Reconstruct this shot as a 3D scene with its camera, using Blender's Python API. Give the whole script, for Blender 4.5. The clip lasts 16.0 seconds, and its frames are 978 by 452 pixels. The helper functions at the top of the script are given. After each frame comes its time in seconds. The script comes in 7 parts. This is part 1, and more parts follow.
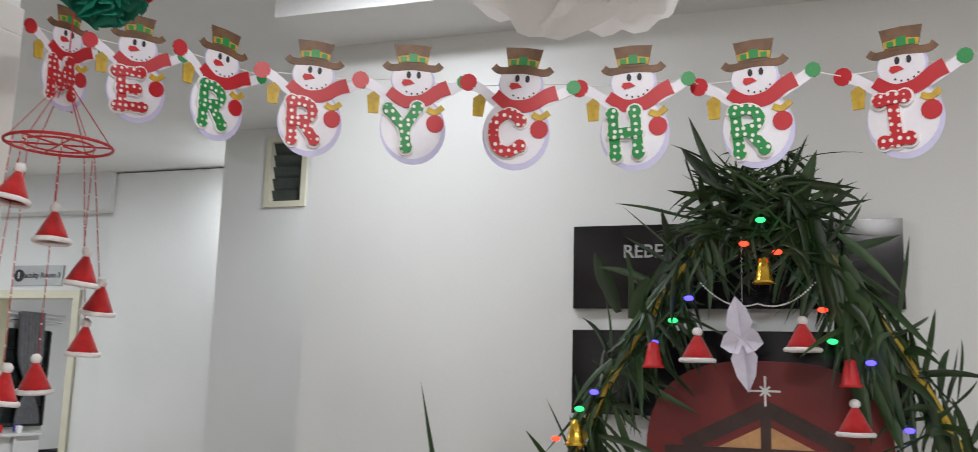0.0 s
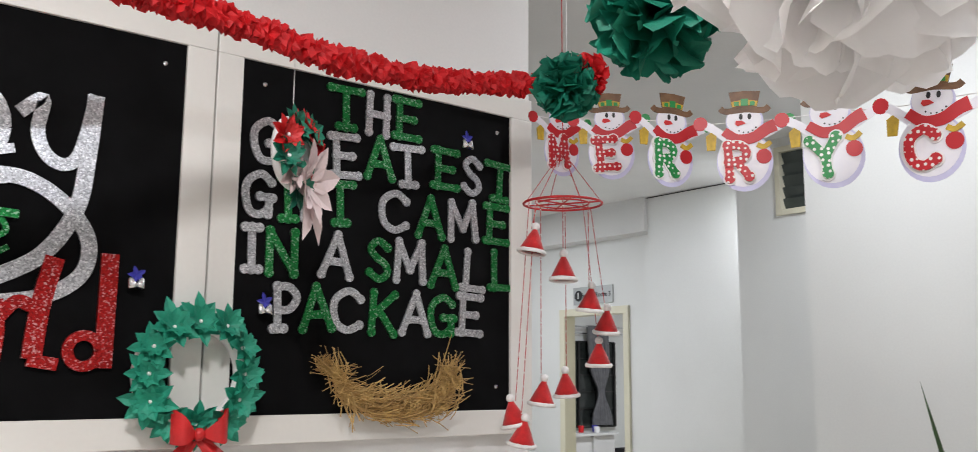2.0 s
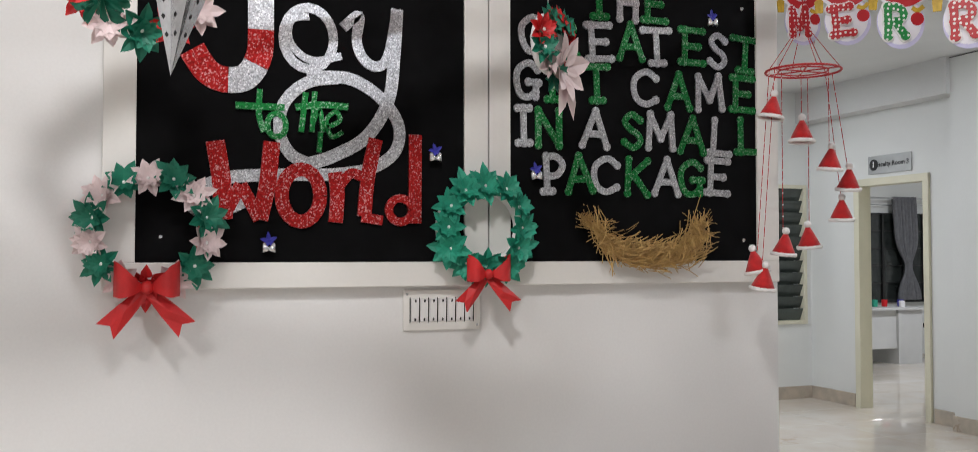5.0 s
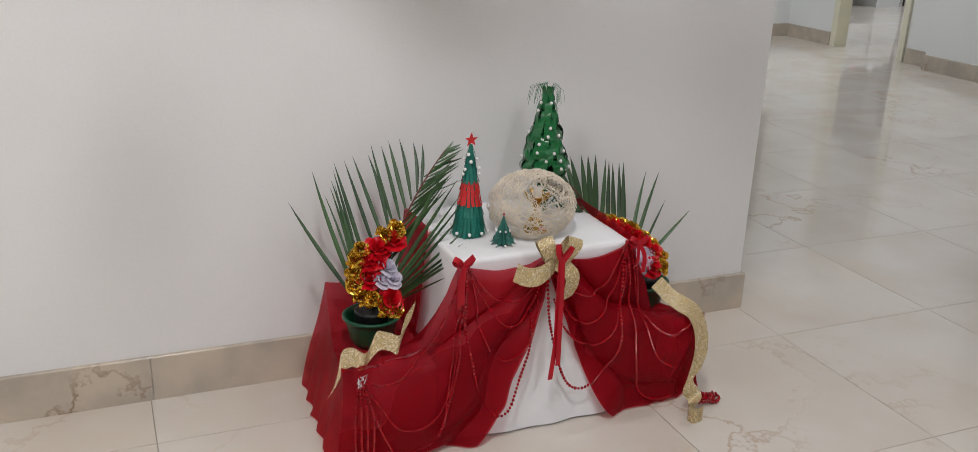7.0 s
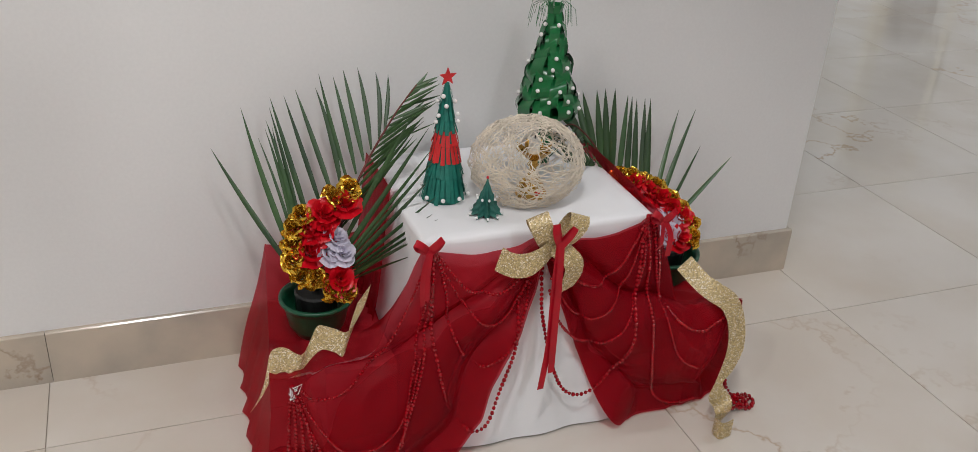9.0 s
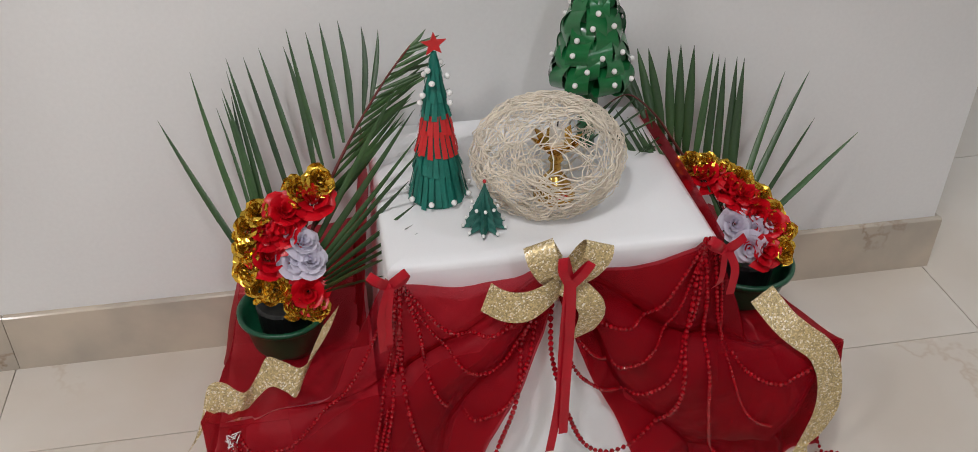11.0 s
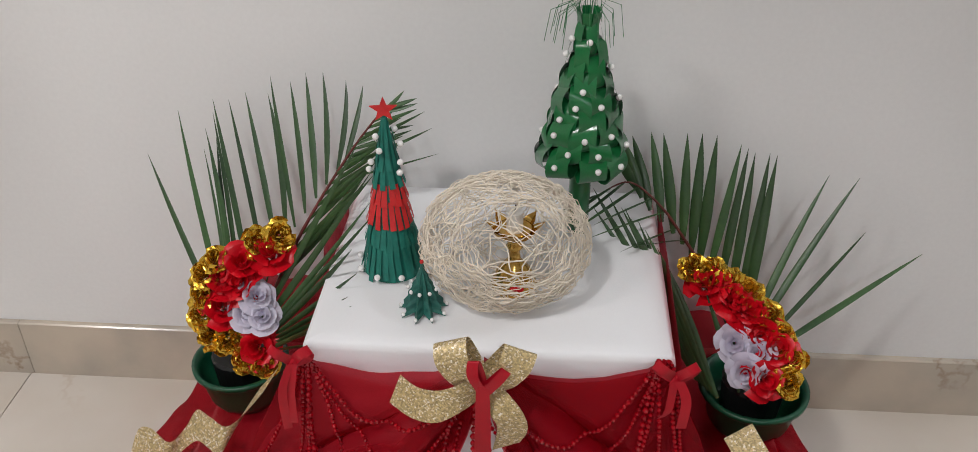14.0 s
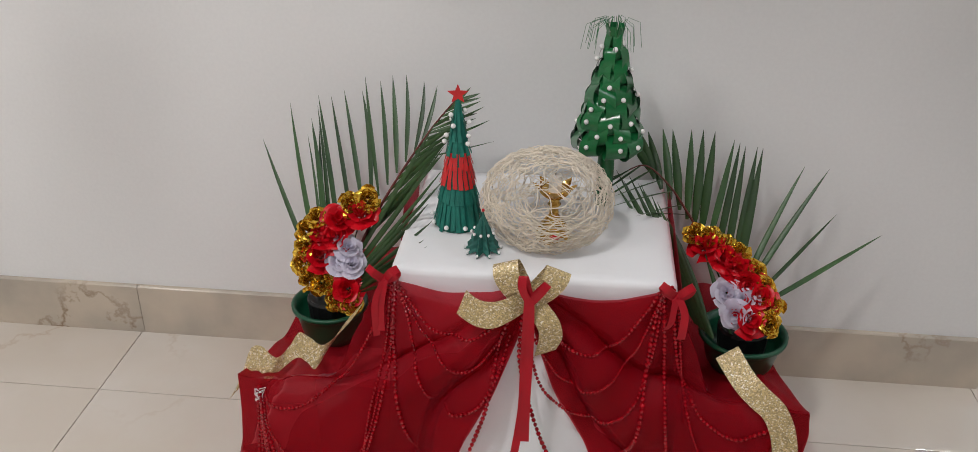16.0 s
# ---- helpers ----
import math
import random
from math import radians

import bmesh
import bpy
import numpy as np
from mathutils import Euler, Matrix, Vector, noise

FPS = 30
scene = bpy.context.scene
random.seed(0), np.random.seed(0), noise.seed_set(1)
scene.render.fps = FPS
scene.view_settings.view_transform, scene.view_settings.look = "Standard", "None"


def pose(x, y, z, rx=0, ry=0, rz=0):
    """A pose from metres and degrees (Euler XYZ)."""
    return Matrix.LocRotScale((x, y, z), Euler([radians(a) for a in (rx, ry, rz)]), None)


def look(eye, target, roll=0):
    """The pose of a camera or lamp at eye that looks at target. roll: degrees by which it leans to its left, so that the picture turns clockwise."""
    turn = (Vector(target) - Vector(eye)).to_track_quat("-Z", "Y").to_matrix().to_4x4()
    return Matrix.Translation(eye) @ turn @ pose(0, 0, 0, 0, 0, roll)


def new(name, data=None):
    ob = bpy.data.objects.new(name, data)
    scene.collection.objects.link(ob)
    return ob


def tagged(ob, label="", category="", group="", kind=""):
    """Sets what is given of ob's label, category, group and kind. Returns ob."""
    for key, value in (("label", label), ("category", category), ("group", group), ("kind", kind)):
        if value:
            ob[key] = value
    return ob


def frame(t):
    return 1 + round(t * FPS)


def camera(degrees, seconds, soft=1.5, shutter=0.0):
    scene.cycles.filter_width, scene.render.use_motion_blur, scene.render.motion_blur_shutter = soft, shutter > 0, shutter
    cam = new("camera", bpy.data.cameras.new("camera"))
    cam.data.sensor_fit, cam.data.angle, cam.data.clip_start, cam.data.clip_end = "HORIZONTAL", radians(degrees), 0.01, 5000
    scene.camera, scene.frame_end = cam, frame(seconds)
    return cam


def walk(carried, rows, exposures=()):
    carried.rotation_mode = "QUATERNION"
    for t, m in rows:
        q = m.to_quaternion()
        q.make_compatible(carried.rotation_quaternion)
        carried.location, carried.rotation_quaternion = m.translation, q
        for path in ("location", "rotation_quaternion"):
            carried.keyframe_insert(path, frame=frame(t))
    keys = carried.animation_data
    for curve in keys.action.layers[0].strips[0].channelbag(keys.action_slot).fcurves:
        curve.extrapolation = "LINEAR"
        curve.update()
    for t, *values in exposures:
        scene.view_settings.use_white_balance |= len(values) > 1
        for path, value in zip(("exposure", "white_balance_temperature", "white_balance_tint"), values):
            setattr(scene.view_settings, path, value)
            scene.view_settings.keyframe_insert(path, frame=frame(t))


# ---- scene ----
PATH = [
    (0, (-1.54, -1.629, 1.453), (0.328, -0.996, 1.78), 1.6),
    (0.5, (-1.597, -1.681, 1.456), (0.167, -0.804, 1.804), 0.8),
    (1, (-1.665, -1.777, 1.449), (-0.028, -0.678, 1.784), 1.1),
    (1.5, (-1.709, -1.855, 1.455), (-0.235, -0.541, 1.773), 0.6),
    (2, (-1.714, -1.967, 1.459), (-0.481, -0.424, 1.773), 0.3),
    (2.2, (-1.723, -1.998, 1.467), (-0.542, -0.412, 1.773), 0.3),
    (2.5, (-1.728, -2.076, 1.46), (-0.653, -0.419, 1.773), 0.0),
    (3, (-1.765, -2.159, 1.471), (-0.859, -0.407, 1.798), -0.1),
    (3.2, (-1.768, -2.183, 1.474), (-0.9, -0.414, 1.819), -0.2),
    (5.3, (-1.806, -2.35, 1.358), (-1.113, -0.475, 1.309), 0.4),
    (5.5, (-1.8, -2.35, 1.336), (-1.112, -0.477, 1.203), 0.8),
    (6, (-1.796, -2.341, 1.296), (-1.118, -0.49, 0.959), 1.7),
    (6.5, (-1.809, -2.304, 1.27), (-1.106, -0.503, 0.758), 2.2),
    (7, (-1.842, -2.272, 1.252), (-1.108, -0.538, 0.579), 2.0),
    (7.5, (-1.78, -2.168, 1.235), (-1.031, -0.463, 0.505), 2.0),
    (8, (-1.635, -2.03, 1.242), (-0.918, -0.317, 0.5), 2.5),
    (8.5, (-1.578, -1.919, 1.236), (-0.886, -0.244, 0.39), 3.3),
    (9, (-1.554, -1.778, 1.235), (-0.896, -0.131, 0.309), 3.5),
    (9.2, (-1.547, -1.738, 1.232), (-0.892, -0.107, 0.276), 3.5),
    (11.3, (-1.123, -1.351, 1.204), (-0.862, 0.259, 0.047), -0.0),
    (11.5, (-1.096, -1.322, 1.201), (-0.844, 0.293, 0.049), -0.0),
    (12, (-0.984, -1.259, 1.185), (-0.858, 0.337, -0.013), -0.6),
    (12.5, (-0.879, -1.231, 1.158), (-0.884, 0.319, -0.106), -0.2),
    (13, (-0.856, -1.214, 1.171), (-0.924, 0.323, -0.108), -0.2),
    (13.5, (-0.86, -1.195, 1.193), (-0.947, 0.379, -0.038), -0.2),
    (14, (-0.843, -1.291, 1.199), (-0.961, 0.382, 0.11), -0.2),
    (14.5, (-0.798, -1.431, 1.209), (-0.964, 0.259, 0.154), 0.3),
    (15, (-0.807, -1.52, 1.218), (-1.007, 0.216, 0.245), 0.7),
    (15.5, (-0.844, -1.622, 1.219), (-1.033, 0.124, 0.262), 0.9),
    (16, (-0.852, -1.687, 1.223), (-1.024, 0.068, 0.278), 0.6),
]
cam = camera(54.8, 16.0, soft=0.7, shutter=0.2)
walk(cam, [(t, look(eye, target, roll)) for t, eye, target, roll in PATH], [(0, 0.22), (1, 0.30), (3.2, 0.48), (5.3, 0.12), (9, 0.06), (11.3, 0.12), (13, 0.22), (14.3, 0.1), (16, 0.06)])

# ---- light ----
world = bpy.data.worlds.new("world")
world.use_nodes = True
scene.world = world
world.node_tree.nodes["Background"].inputs[0].default_value = (0.9, 0.95, 1.0, 1)
world.node_tree.nodes["Background"].inputs[1].default_value = 0.05


def ceiling_lamp(x, y, z, size, watts, colour):
    data = bpy.data.lights.new("added_lamp_light", "AREA")
    data.shape, data.size, data.energy, data.color = "DISK", size, watts, colour
    ob = new("added_lamp_light", data)
    ob.location = (x, y, z)
    return ob


WARM = (1.0, 0.98, 0.985)
COOL = (0.94, 0.98, 1.06)
# Lamps added out of view; places and watts tuned for brightness.
ADDED_LAMPS = [(-1.7, -1.75, 0.28, 29, WARM), (0.95, -0.25, 0.28, 12, COOL), (-0.6, -3.4, 0.28, 22, COOL), (-3.2, -2.2, 0.28, 25, WARM),
         (2.9, 0.55, 0.22, 13, COOL), (3.95, 1.97, 0.18, 7, COOL), (2.4, 4.4, 0.22, 34, COOL), (7.0, 5.2, 0.3, 60, COOL)]
for lx, ly, ls, lw, lc in ADDED_LAMPS:
    ceiling_lamp(lx, ly, 2.925, ls, lw, lc)


# ---- materials ----
def mat(name, colour, rough=0.6, metal=0.0, vary=0.12, scale=8.0, fine=60.0, bump=0.1, second=None, bump_scale=None,
        sheen=0.0, coat=0.0, alpha=1.0, spec=0.5, translucent=0.0, random_vary=0.0, stretch=(1, 1, 1), dist=0.002):
    m = bpy.data.materials.new(name)
    m.use_nodes = True
    nt = m.node_tree
    b = nt.nodes["Principled BSDF"]
    out = nt.nodes["Material Output"]
    tc = nt.nodes.new("ShaderNodeTexCoord")
    mp = nt.nodes.new("ShaderNodeMapping")
    mp.inputs["Scale"].default_value = stretch
    nt.links.new(tc.outputs["Object"], mp.inputs["Vector"])
    n1 = nt.nodes.new("ShaderNodeTexNoise")
    n1.inputs["Scale"].default_value = scale
    n1.inputs["Detail"].default_value = 5
    n2 = nt.nodes.new("ShaderNodeTexNoise")
    n2.inputs["Scale"].default_value = fine
    n2.inputs["Detail"].default_value = 3
    for n in (n1, n2):
        nt.links.new(mp.outputs[0], n.inputs["Vector"])
    add = nt.nodes.new("ShaderNodeMath")
    add.operation = "MULTIPLY_ADD"
    add.inputs[1].default_value = 0.4
    nt.links.new(n2.outputs[0], add.inputs[0])
    nt.links.new(n1.outputs[0], add.inputs[2])
    ramp = nt.nodes.new("ShaderNodeValToRGB")
    ramp.color_ramp.elements[0].position = 0.45
    ramp.color_ramp.elements[1].position = 0.95
    lo = second or [c * (1 - 2 * vary) for c in colour]
    hi = colour if second else [min(1, c * (1 + vary)) for c in colour]
    ramp.color_ramp.elements[0].color = (*lo, 1)
    ramp.color_ramp.elements[1].color = (*hi, 1)
    nt.links.new(add.outputs[0], ramp.inputs[0])
    last = ramp.outputs[0]
    if random_vary:
        info = nt.nodes.new("ShaderNodeObjectInfo")
        hsv = nt.nodes.new("ShaderNodeHueSaturation")
        mr = nt.nodes.new("ShaderNodeMapRange")
        mr.inputs["To Min"].default_value = 1 - random_vary
        mr.inputs["To Max"].default_value = 1 + random_vary
        nt.links.new(info.outputs["Random"], mr.inputs["Value"])
        nt.links.new(mr.outputs[0], hsv.inputs["Value"])
        nt.links.new(last, hsv.inputs["Color"])
        last = hsv.outputs[0]
    nt.links.new(last, b.inputs["Base Color"])
    b.inputs["Roughness"].default_value = rough
    b.inputs["Metallic"].default_value = metal
    b.inputs["Alpha"].default_value = alpha
    b.inputs["Specular IOR Level"].default_value = spec
    if sheen:
        b.inputs["Sheen Weight"].default_value = sheen
    if coat:
        b.inputs["Coat Weight"].default_value = coat
        b.inputs["Coat Roughness"].default_value = 0.08
    if bump:
        bp = nt.nodes.new("ShaderNodeBump")
        bp.inputs["Strength"].default_value = bump
        bp.inputs["Distance"].default_value = dist
        if bump_scale:
            n3 = nt.nodes.new("ShaderNodeTexNoise")
            n3.inputs["Scale"].default_value = bump_scale
            n3.inputs["Detail"].default_value = 3
            nt.links.new(mp.outputs[0], n3.inputs["Vector"])
            nt.links.new(n3.outputs[0], bp.inputs["Height"])
        else:
            nt.links.new(n2.outputs[0], bp.inputs["Height"])
        nt.links.new(bp.outputs[0], b.inputs["Normal"])
    if translucent:
        tr = nt.nodes.new("ShaderNodeBsdfTranslucent")
        nt.links.new(last, tr.inputs[0])
        mx = nt.nodes.new("ShaderNodeMixShader")
        mx.inputs[0].default_value = translucent
        nt.links.new(b.outputs[0], mx.inputs[1])
        nt.links.new(tr.outputs[0], mx.inputs[2])
        nt.links.new(mx.outputs[0], out.inputs[0])
    return m


def glitter(name, colour, flake=420.0, metal=0.75, rough=0.32, bright=0.6):
    """Glitter card or ribbon: small flakes, each with its own tilt and tone."""
    m = bpy.data.materials.new(name)
    m.use_nodes = True
    nt = m.node_tree
    b = nt.nodes["Principled BSDF"]
    tc = nt.nodes.new("ShaderNodeTexCoord")
    vo = nt.nodes.new("ShaderNodeTexVoronoi")
    vo.inputs["Scale"].default_value = flake
    nt.links.new(tc.outputs["Object"], vo.inputs["Vector"])
    sep = nt.nodes.new("ShaderNodeSeparateColor")
    nt.links.new(vo.outputs["Color"], sep.inputs[0])
    ramp = nt.nodes.new("ShaderNodeValToRGB")
    e = ramp.color_ramp.elements
    e[0].position, e[0].color = 0.0, (*[c * 0.45 for c in colour], 1)
    e[1].position, e[1].color = 0.8, (*colour, 1)
    s = e.new(0.97)
    s.color = (*[min(1, c * (1 - bright) + bright) for c in colour], 1)
    nt.links.new(sep.outputs[0], ramp.inputs[0])
    nt.links.new(ramp.outputs[0], b.inputs["Base Color"])
    b.inputs["Metallic"].default_value = metal
    b.inputs["Roughness"].default_value = rough
    bp = nt.nodes.new("ShaderNodeBump")
    bp.inputs["Strength"].default_value = 0.7
    bp.inputs["Distance"].default_value = 0.0012
    nt.links.new(sep.outputs[1], bp.inputs["Height"])
    nt.links.new(bp.outputs[0], b.inputs["Normal"])
    return m


def dotted(name, colour):
    """Printed card with small white dots."""
    m = bpy.data.materials.new(name)
    m.use_nodes = True
    nt = m.node_tree
    b = nt.nodes["Principled BSDF"]
    tc = nt.nodes.new("ShaderNodeTexCoord")
    vo = nt.nodes.new("ShaderNodeTexVoronoi")
    vo.inputs["Scale"].default_value = 105
    vo.inputs["Randomness"].default_value = 0.35
    nt.links.new(tc.outputs["Object"], vo.inputs["Vector"])
    ramp = nt.nodes.new("ShaderNodeValToRGB")
    ramp.color_ramp.elements[0].position, ramp.color_ramp.elements[0].color = 0.24, (0.8, 0.78, 0.76, 1)
    ramp.color_ramp.elements[1].position, ramp.color_ramp.elements[1].color = 0.30, (*colour, 1)
    nt.links.new(vo.outputs["Distance"], ramp.inputs[0])
    nt.links.new(ramp.outputs[0], b.inputs["Base Color"])
    b.inputs["Roughness"].default_value = 0.4
    return m


def marble(name, base, vein, rough, scale, random_vary=0.05, vein_width=0.035, patch=None):
    m = bpy.data.materials.new(name)
    m.use_nodes = True
    nt = m.node_tree
    b = nt.nodes["Principled BSDF"]
    tc = nt.nodes.new("ShaderNodeTexCoord")
    info = nt.nodes.new("ShaderNodeObjectInfo")
    off = nt.nodes.new("ShaderNodeVectorMath")
    off.operation = "MULTIPLY_ADD"
    off.inputs[1].default_value = (37, 21, 13)
    comb = nt.nodes.new("ShaderNodeCombineXYZ")
    for k in range(3):
        nt.links.new(info.outputs["Random"], comb.inputs[k])
    nt.links.new(comb.outputs[0], off.inputs[0])
    nt.links.new(tc.outputs["Object"], off.inputs[2])
    warp = nt.nodes.new("ShaderNodeTexNoise")
    warp.inputs["Scale"].default_value = scale
    warp.inputs["Detail"].default_value = 6
    warp.inputs["Roughness"].default_value = 0.62
    nt.links.new(off.outputs[0], warp.inputs["Vector"])
    sub = nt.nodes.new("ShaderNodeMath")
    sub.operation = "SUBTRACT"
    sub.inputs[1].default_value = 0.5
    nt.links.new(warp.outputs[0], sub.inputs[0])
    ab = nt.nodes.new("ShaderNodeMath")
    ab.operation = "ABSOLUTE"
    nt.links.new(sub.outputs[0], ab.inputs[0])
    vr = nt.nodes.new("ShaderNodeValToRGB")
    vr.color_ramp.elements[0].position, vr.color_ramp.elements[0].color = 0.0, (1, 1, 1, 1)
    vr.color_ramp.elements[1].position, vr.color_ramp.elements[1].color = vein_width, (0, 0, 0, 1)
    nt.links.new(ab.outputs[0], vr.inputs[0])
    gate = nt.nodes.new("ShaderNodeTexNoise")
    gate.inputs["Scale"].default_value = scale * 0.8
    gate.inputs["Detail"].default_value = 2
    nt.links.new(off.outputs[0], gate.inputs["Vector"])
    gr = nt.nodes.new("ShaderNodeMapRange")
    gr.inputs["From Min"].default_value, gr.inputs["From Max"].default_value = 0.48, 0.70
    nt.links.new(gate.outputs[0], gr.inputs["Value"])
    mul = nt.nodes.new("ShaderNodeMath")
    mul.operation = "MULTIPLY"
    nt.links.new(vr.outputs[0], mul.inputs[0])
    nt.links.new(gr.outputs[0], mul.inputs[1])
    cl = nt.nodes.new("ShaderNodeTexNoise")
    cl.inputs["Scale"].default_value = scale * 1.7
    cl.inputs["Detail"].default_value = 7
    nt.links.new(off.outputs[0], cl.inputs["Vector"])
    cr = nt.nodes.new("ShaderNodeValToRGB")
    cr.color_ramp.elements[0].position, cr.color_ramp.elements[0].color = 0.38, (*(patch or [c * 0.84 for c in base]), 1)
    cr.color_ramp.elements[1].position, cr.color_ramp.elements[1].color = 0.64, (*base, 1)
    nt.links.new(cl.outputs[0], cr.inputs[0])
    mix = nt.nodes.new("ShaderNodeMix")
    mix.data_type = "RGBA"
    nt.links.new(mul.outputs[0], mix.inputs[0])
    nt.links.new(cr.outputs[0], mix.inputs[6])
    mix.inputs[7].default_value = (*vein, 1)
    nt.links.new(mix.outputs[2], b.inputs["Base Color"])
    b.inputs["Roughness"].default_value = rough
    return m


def sheer(name, colour, see_through):
    """Thin woven cloth that lets some of what is behind it show."""
    m = mat(name, colour, 0.48, vary=0.07, scale=12, fine=900, bump=0.2, translucent=0.15, spec=0.2)
    nt = m.node_tree
    out = nt.nodes["Material Output"]
    surf = out.inputs[0].links[0].from_socket
    tp = nt.nodes.new("ShaderNodeBsdfTransparent")
    tp.inputs[0].default_value = (0.96, 0.20, 0.24, 1)
    mx = nt.nodes.new("ShaderNodeMixShader")
    mx.inputs[0].default_value = see_through
    nt.links.new(surf, mx.inputs[1])
    nt.links.new(tp.outputs[0], mx.inputs[2])
    nt.links.new(mx.outputs[0], out.inputs[0])
    return m


def glow(name, colour, strength):
    m = bpy.data.materials.new(name)
    m.use_nodes = True
    b = m.node_tree.nodes["Principled BSDF"]
    b.inputs["Base Color"].default_value = (*colour, 1)
    b.inputs["Emission Color"].default_value = (*colour, 1)
    b.inputs["Emission Strength"].default_value = strength
    return m


WALL = mat("wall_paint", (0.775, 0.77, 0.762), 0.5, vary=0.03, scale=1.3, fine=140, bump=0.06)
WALL_FAR = mat("corridor_paint", (0.78, 0.79, 0.77), 0.42, vary=0.03, scale=1.1, fine=120, bump=0.05)
CEIL = mat("ceiling_paint", (0.7, 0.7, 0.69), 0.7, vary=0.03, scale=2, fine=90, bump=0.05)
TILE = marble("floor_tile_marble", (0.65, 0.60, 0.54), (0.47, 0.36, 0.26), 0.05, 1.7, vein_width=0.013, patch=(0.60, 0.535, 0.46))
GROUT = mat("grout", (0.42, 0.37, 0.31), 0.9)
SKIRT = marble("skirting_marble", (0.56, 0.48, 0.385), (0.20, 0.115, 0.055), 0.16, 3.2, vein_width=0.020, patch=(0.42, 0.37, 0.31))
BLACK_FELT = mat("black_board_cloth", (0.0035, 0.0035, 0.004), 0.9, vary=0.3, scale=20, fine=500, bump=0.15, spec=0.12)
LAMINATE = mat("white_laminate", (0.77, 0.755, 0.72), 0.35, vary=0.02, scale=3, fine=90, bump=0.02)
SILVER_G = glitter("silver_glitter", (0.62, 0.63, 0.66), 330)
GREEN_G = glitter("green_glitter", (0.012, 0.26, 0.055), 330, bright=0.35)
RED_G = glitter("red_glitter", (0.50, 0.012, 0.012), 330, bright=0.35)
GOLD_G = glitter("gold_glitter_ribbon", (0.66, 0.50, 0.24), 520, metal=0.25, rough=0.4, bright=0.6)
RED_DOT = dotted("red_dotted_print", (0.48, 0.010, 0.018))
GREEN_DOT = dotted("green_dotted_print", (0.008, 0.24, 0.05))
CREPE_RED = mat("red_crepe_paper", (0.72, 0.012, 0.018), 0.6, vary=0.15, scale=40, fine=400, bump=0.3, translucent=0.25)
CREPE_GREEN = mat("green_crepe_paper", (0.004, 0.20, 0.125), 0.6, vary=0.15, scale=25, fine=400, bump=0.25, translucent=0.2)
CREPE_WHITE = mat("white_tissue_paper", (0.985, 0.98, 0.98), 0.75, vary=0.01, scale=14, fine=160, bump=0.15, translucent=0.6)
PAPER_TEAL = mat("teal_paper", (0.025, 0.36, 0.235), 0.55, vary=0.15, scale=30, fine=200, bump=0.1, translucent=0.12)
PAPER_DKGREEN = mat("dark_green_paper", (0.010, 0.19, 0.115), 0.55, vary=0.15, scale=30, fine=200, bump=0.1)
PAPER_PINK = mat("pale_pink_paper", (0.80, 0.66, 0.66), 0.6, vary=0.06, scale=30, fine=200, bump=0.1, translucent=0.15)
PAPER_RED = mat("red_paper", (0.58, 0.016, 0.018), 0.5, vary=0.1, scale=20, fine=220, bump=0.1)
PAPER_TEAL2 = mat("teal_fringe_paper", (0.004, 0.155, 0.115), 0.6, vary=0.15, scale=40, fine=200, bump=0.1)
PAPER_WHITE = mat("white_paper", (0.82, 0.81, 0.81), 0.6, vary=0.03, scale=20, fine=200, bump=0.06)
FELT_RED = mat("red_felt", (0.55, 0.014, 0.016), 0.9, vary=0.15, scale=60, fine=600, bump=0.4, sheen=0.3)
FLUFF = mat("white_fleece", (0.85, 0.83, 0.82), 0.95, vary=0.05, scale=80, fine=500, bump=0.6)
RED_WIRE = mat("red_cord", (0.5, 0.015, 0.018), 0.6, vary=0.1, scale=100, fine=500, bump=0.2)
PEARL = mat("white_pearl", (0.86, 0.84, 0.82), 0.22, vary=0.02, bump=0.0, coat=0.4)
SATIN_GREEN = mat("green_satin_ribbon", (0.003, 0.135, 0.033), 0.18, vary=0.12, scale=20, fine=500, bump=0.08, sheen=0.2)
ROSE_RED = mat("red_satin_rose", (0.66, 0.004, 0.014), 0.34, spec=0.45, vary=0.12, scale=20, fine=500, bump=0.1)
SATIN_RED = mat("red_satin_ribbon", (0.41, 0.0012, 0.012), 0.38, spec=0.35, vary=0.12, scale=20, fine=500, bump=0.1)
FOIL_GOLD = mat("gold_foil", (0.80, 0.50, 0.06), 0.2, metal=0.9, vary=0.15, scale=40, fine=150, bump=0.35)
ROSE_WHITE = mat("lilac_white_paper", (0.74, 0.71, 0.82), 0.6, vary=0.05, scale=40, fine=200, bump=0.08, translucent=0.2)
LEAF = mat("palm_leaf", (0.045, 0.105, 0.028), 0.36, vary=0.25, scale=9, fine=240, bump=0.15, second=(0.02, 0.052, 0.02), random_vary=0.3)
# Arch leaves: green darkened to stand in for the dimmer light there.
ARCH_LEAF_DIM = mat("arch_palm_leaf_dim", (0.014, 0.042, 0.012), 0.42, vary=0.3, scale=9, fine=240, bump=0.15, second=(0.03, 0.058, 0.014), random_vary=0.5)
STEM = mat("palm_rachis", (0.16, 0.03, 0.025), 0.5, vary=0.2, scale=20, fine=200)
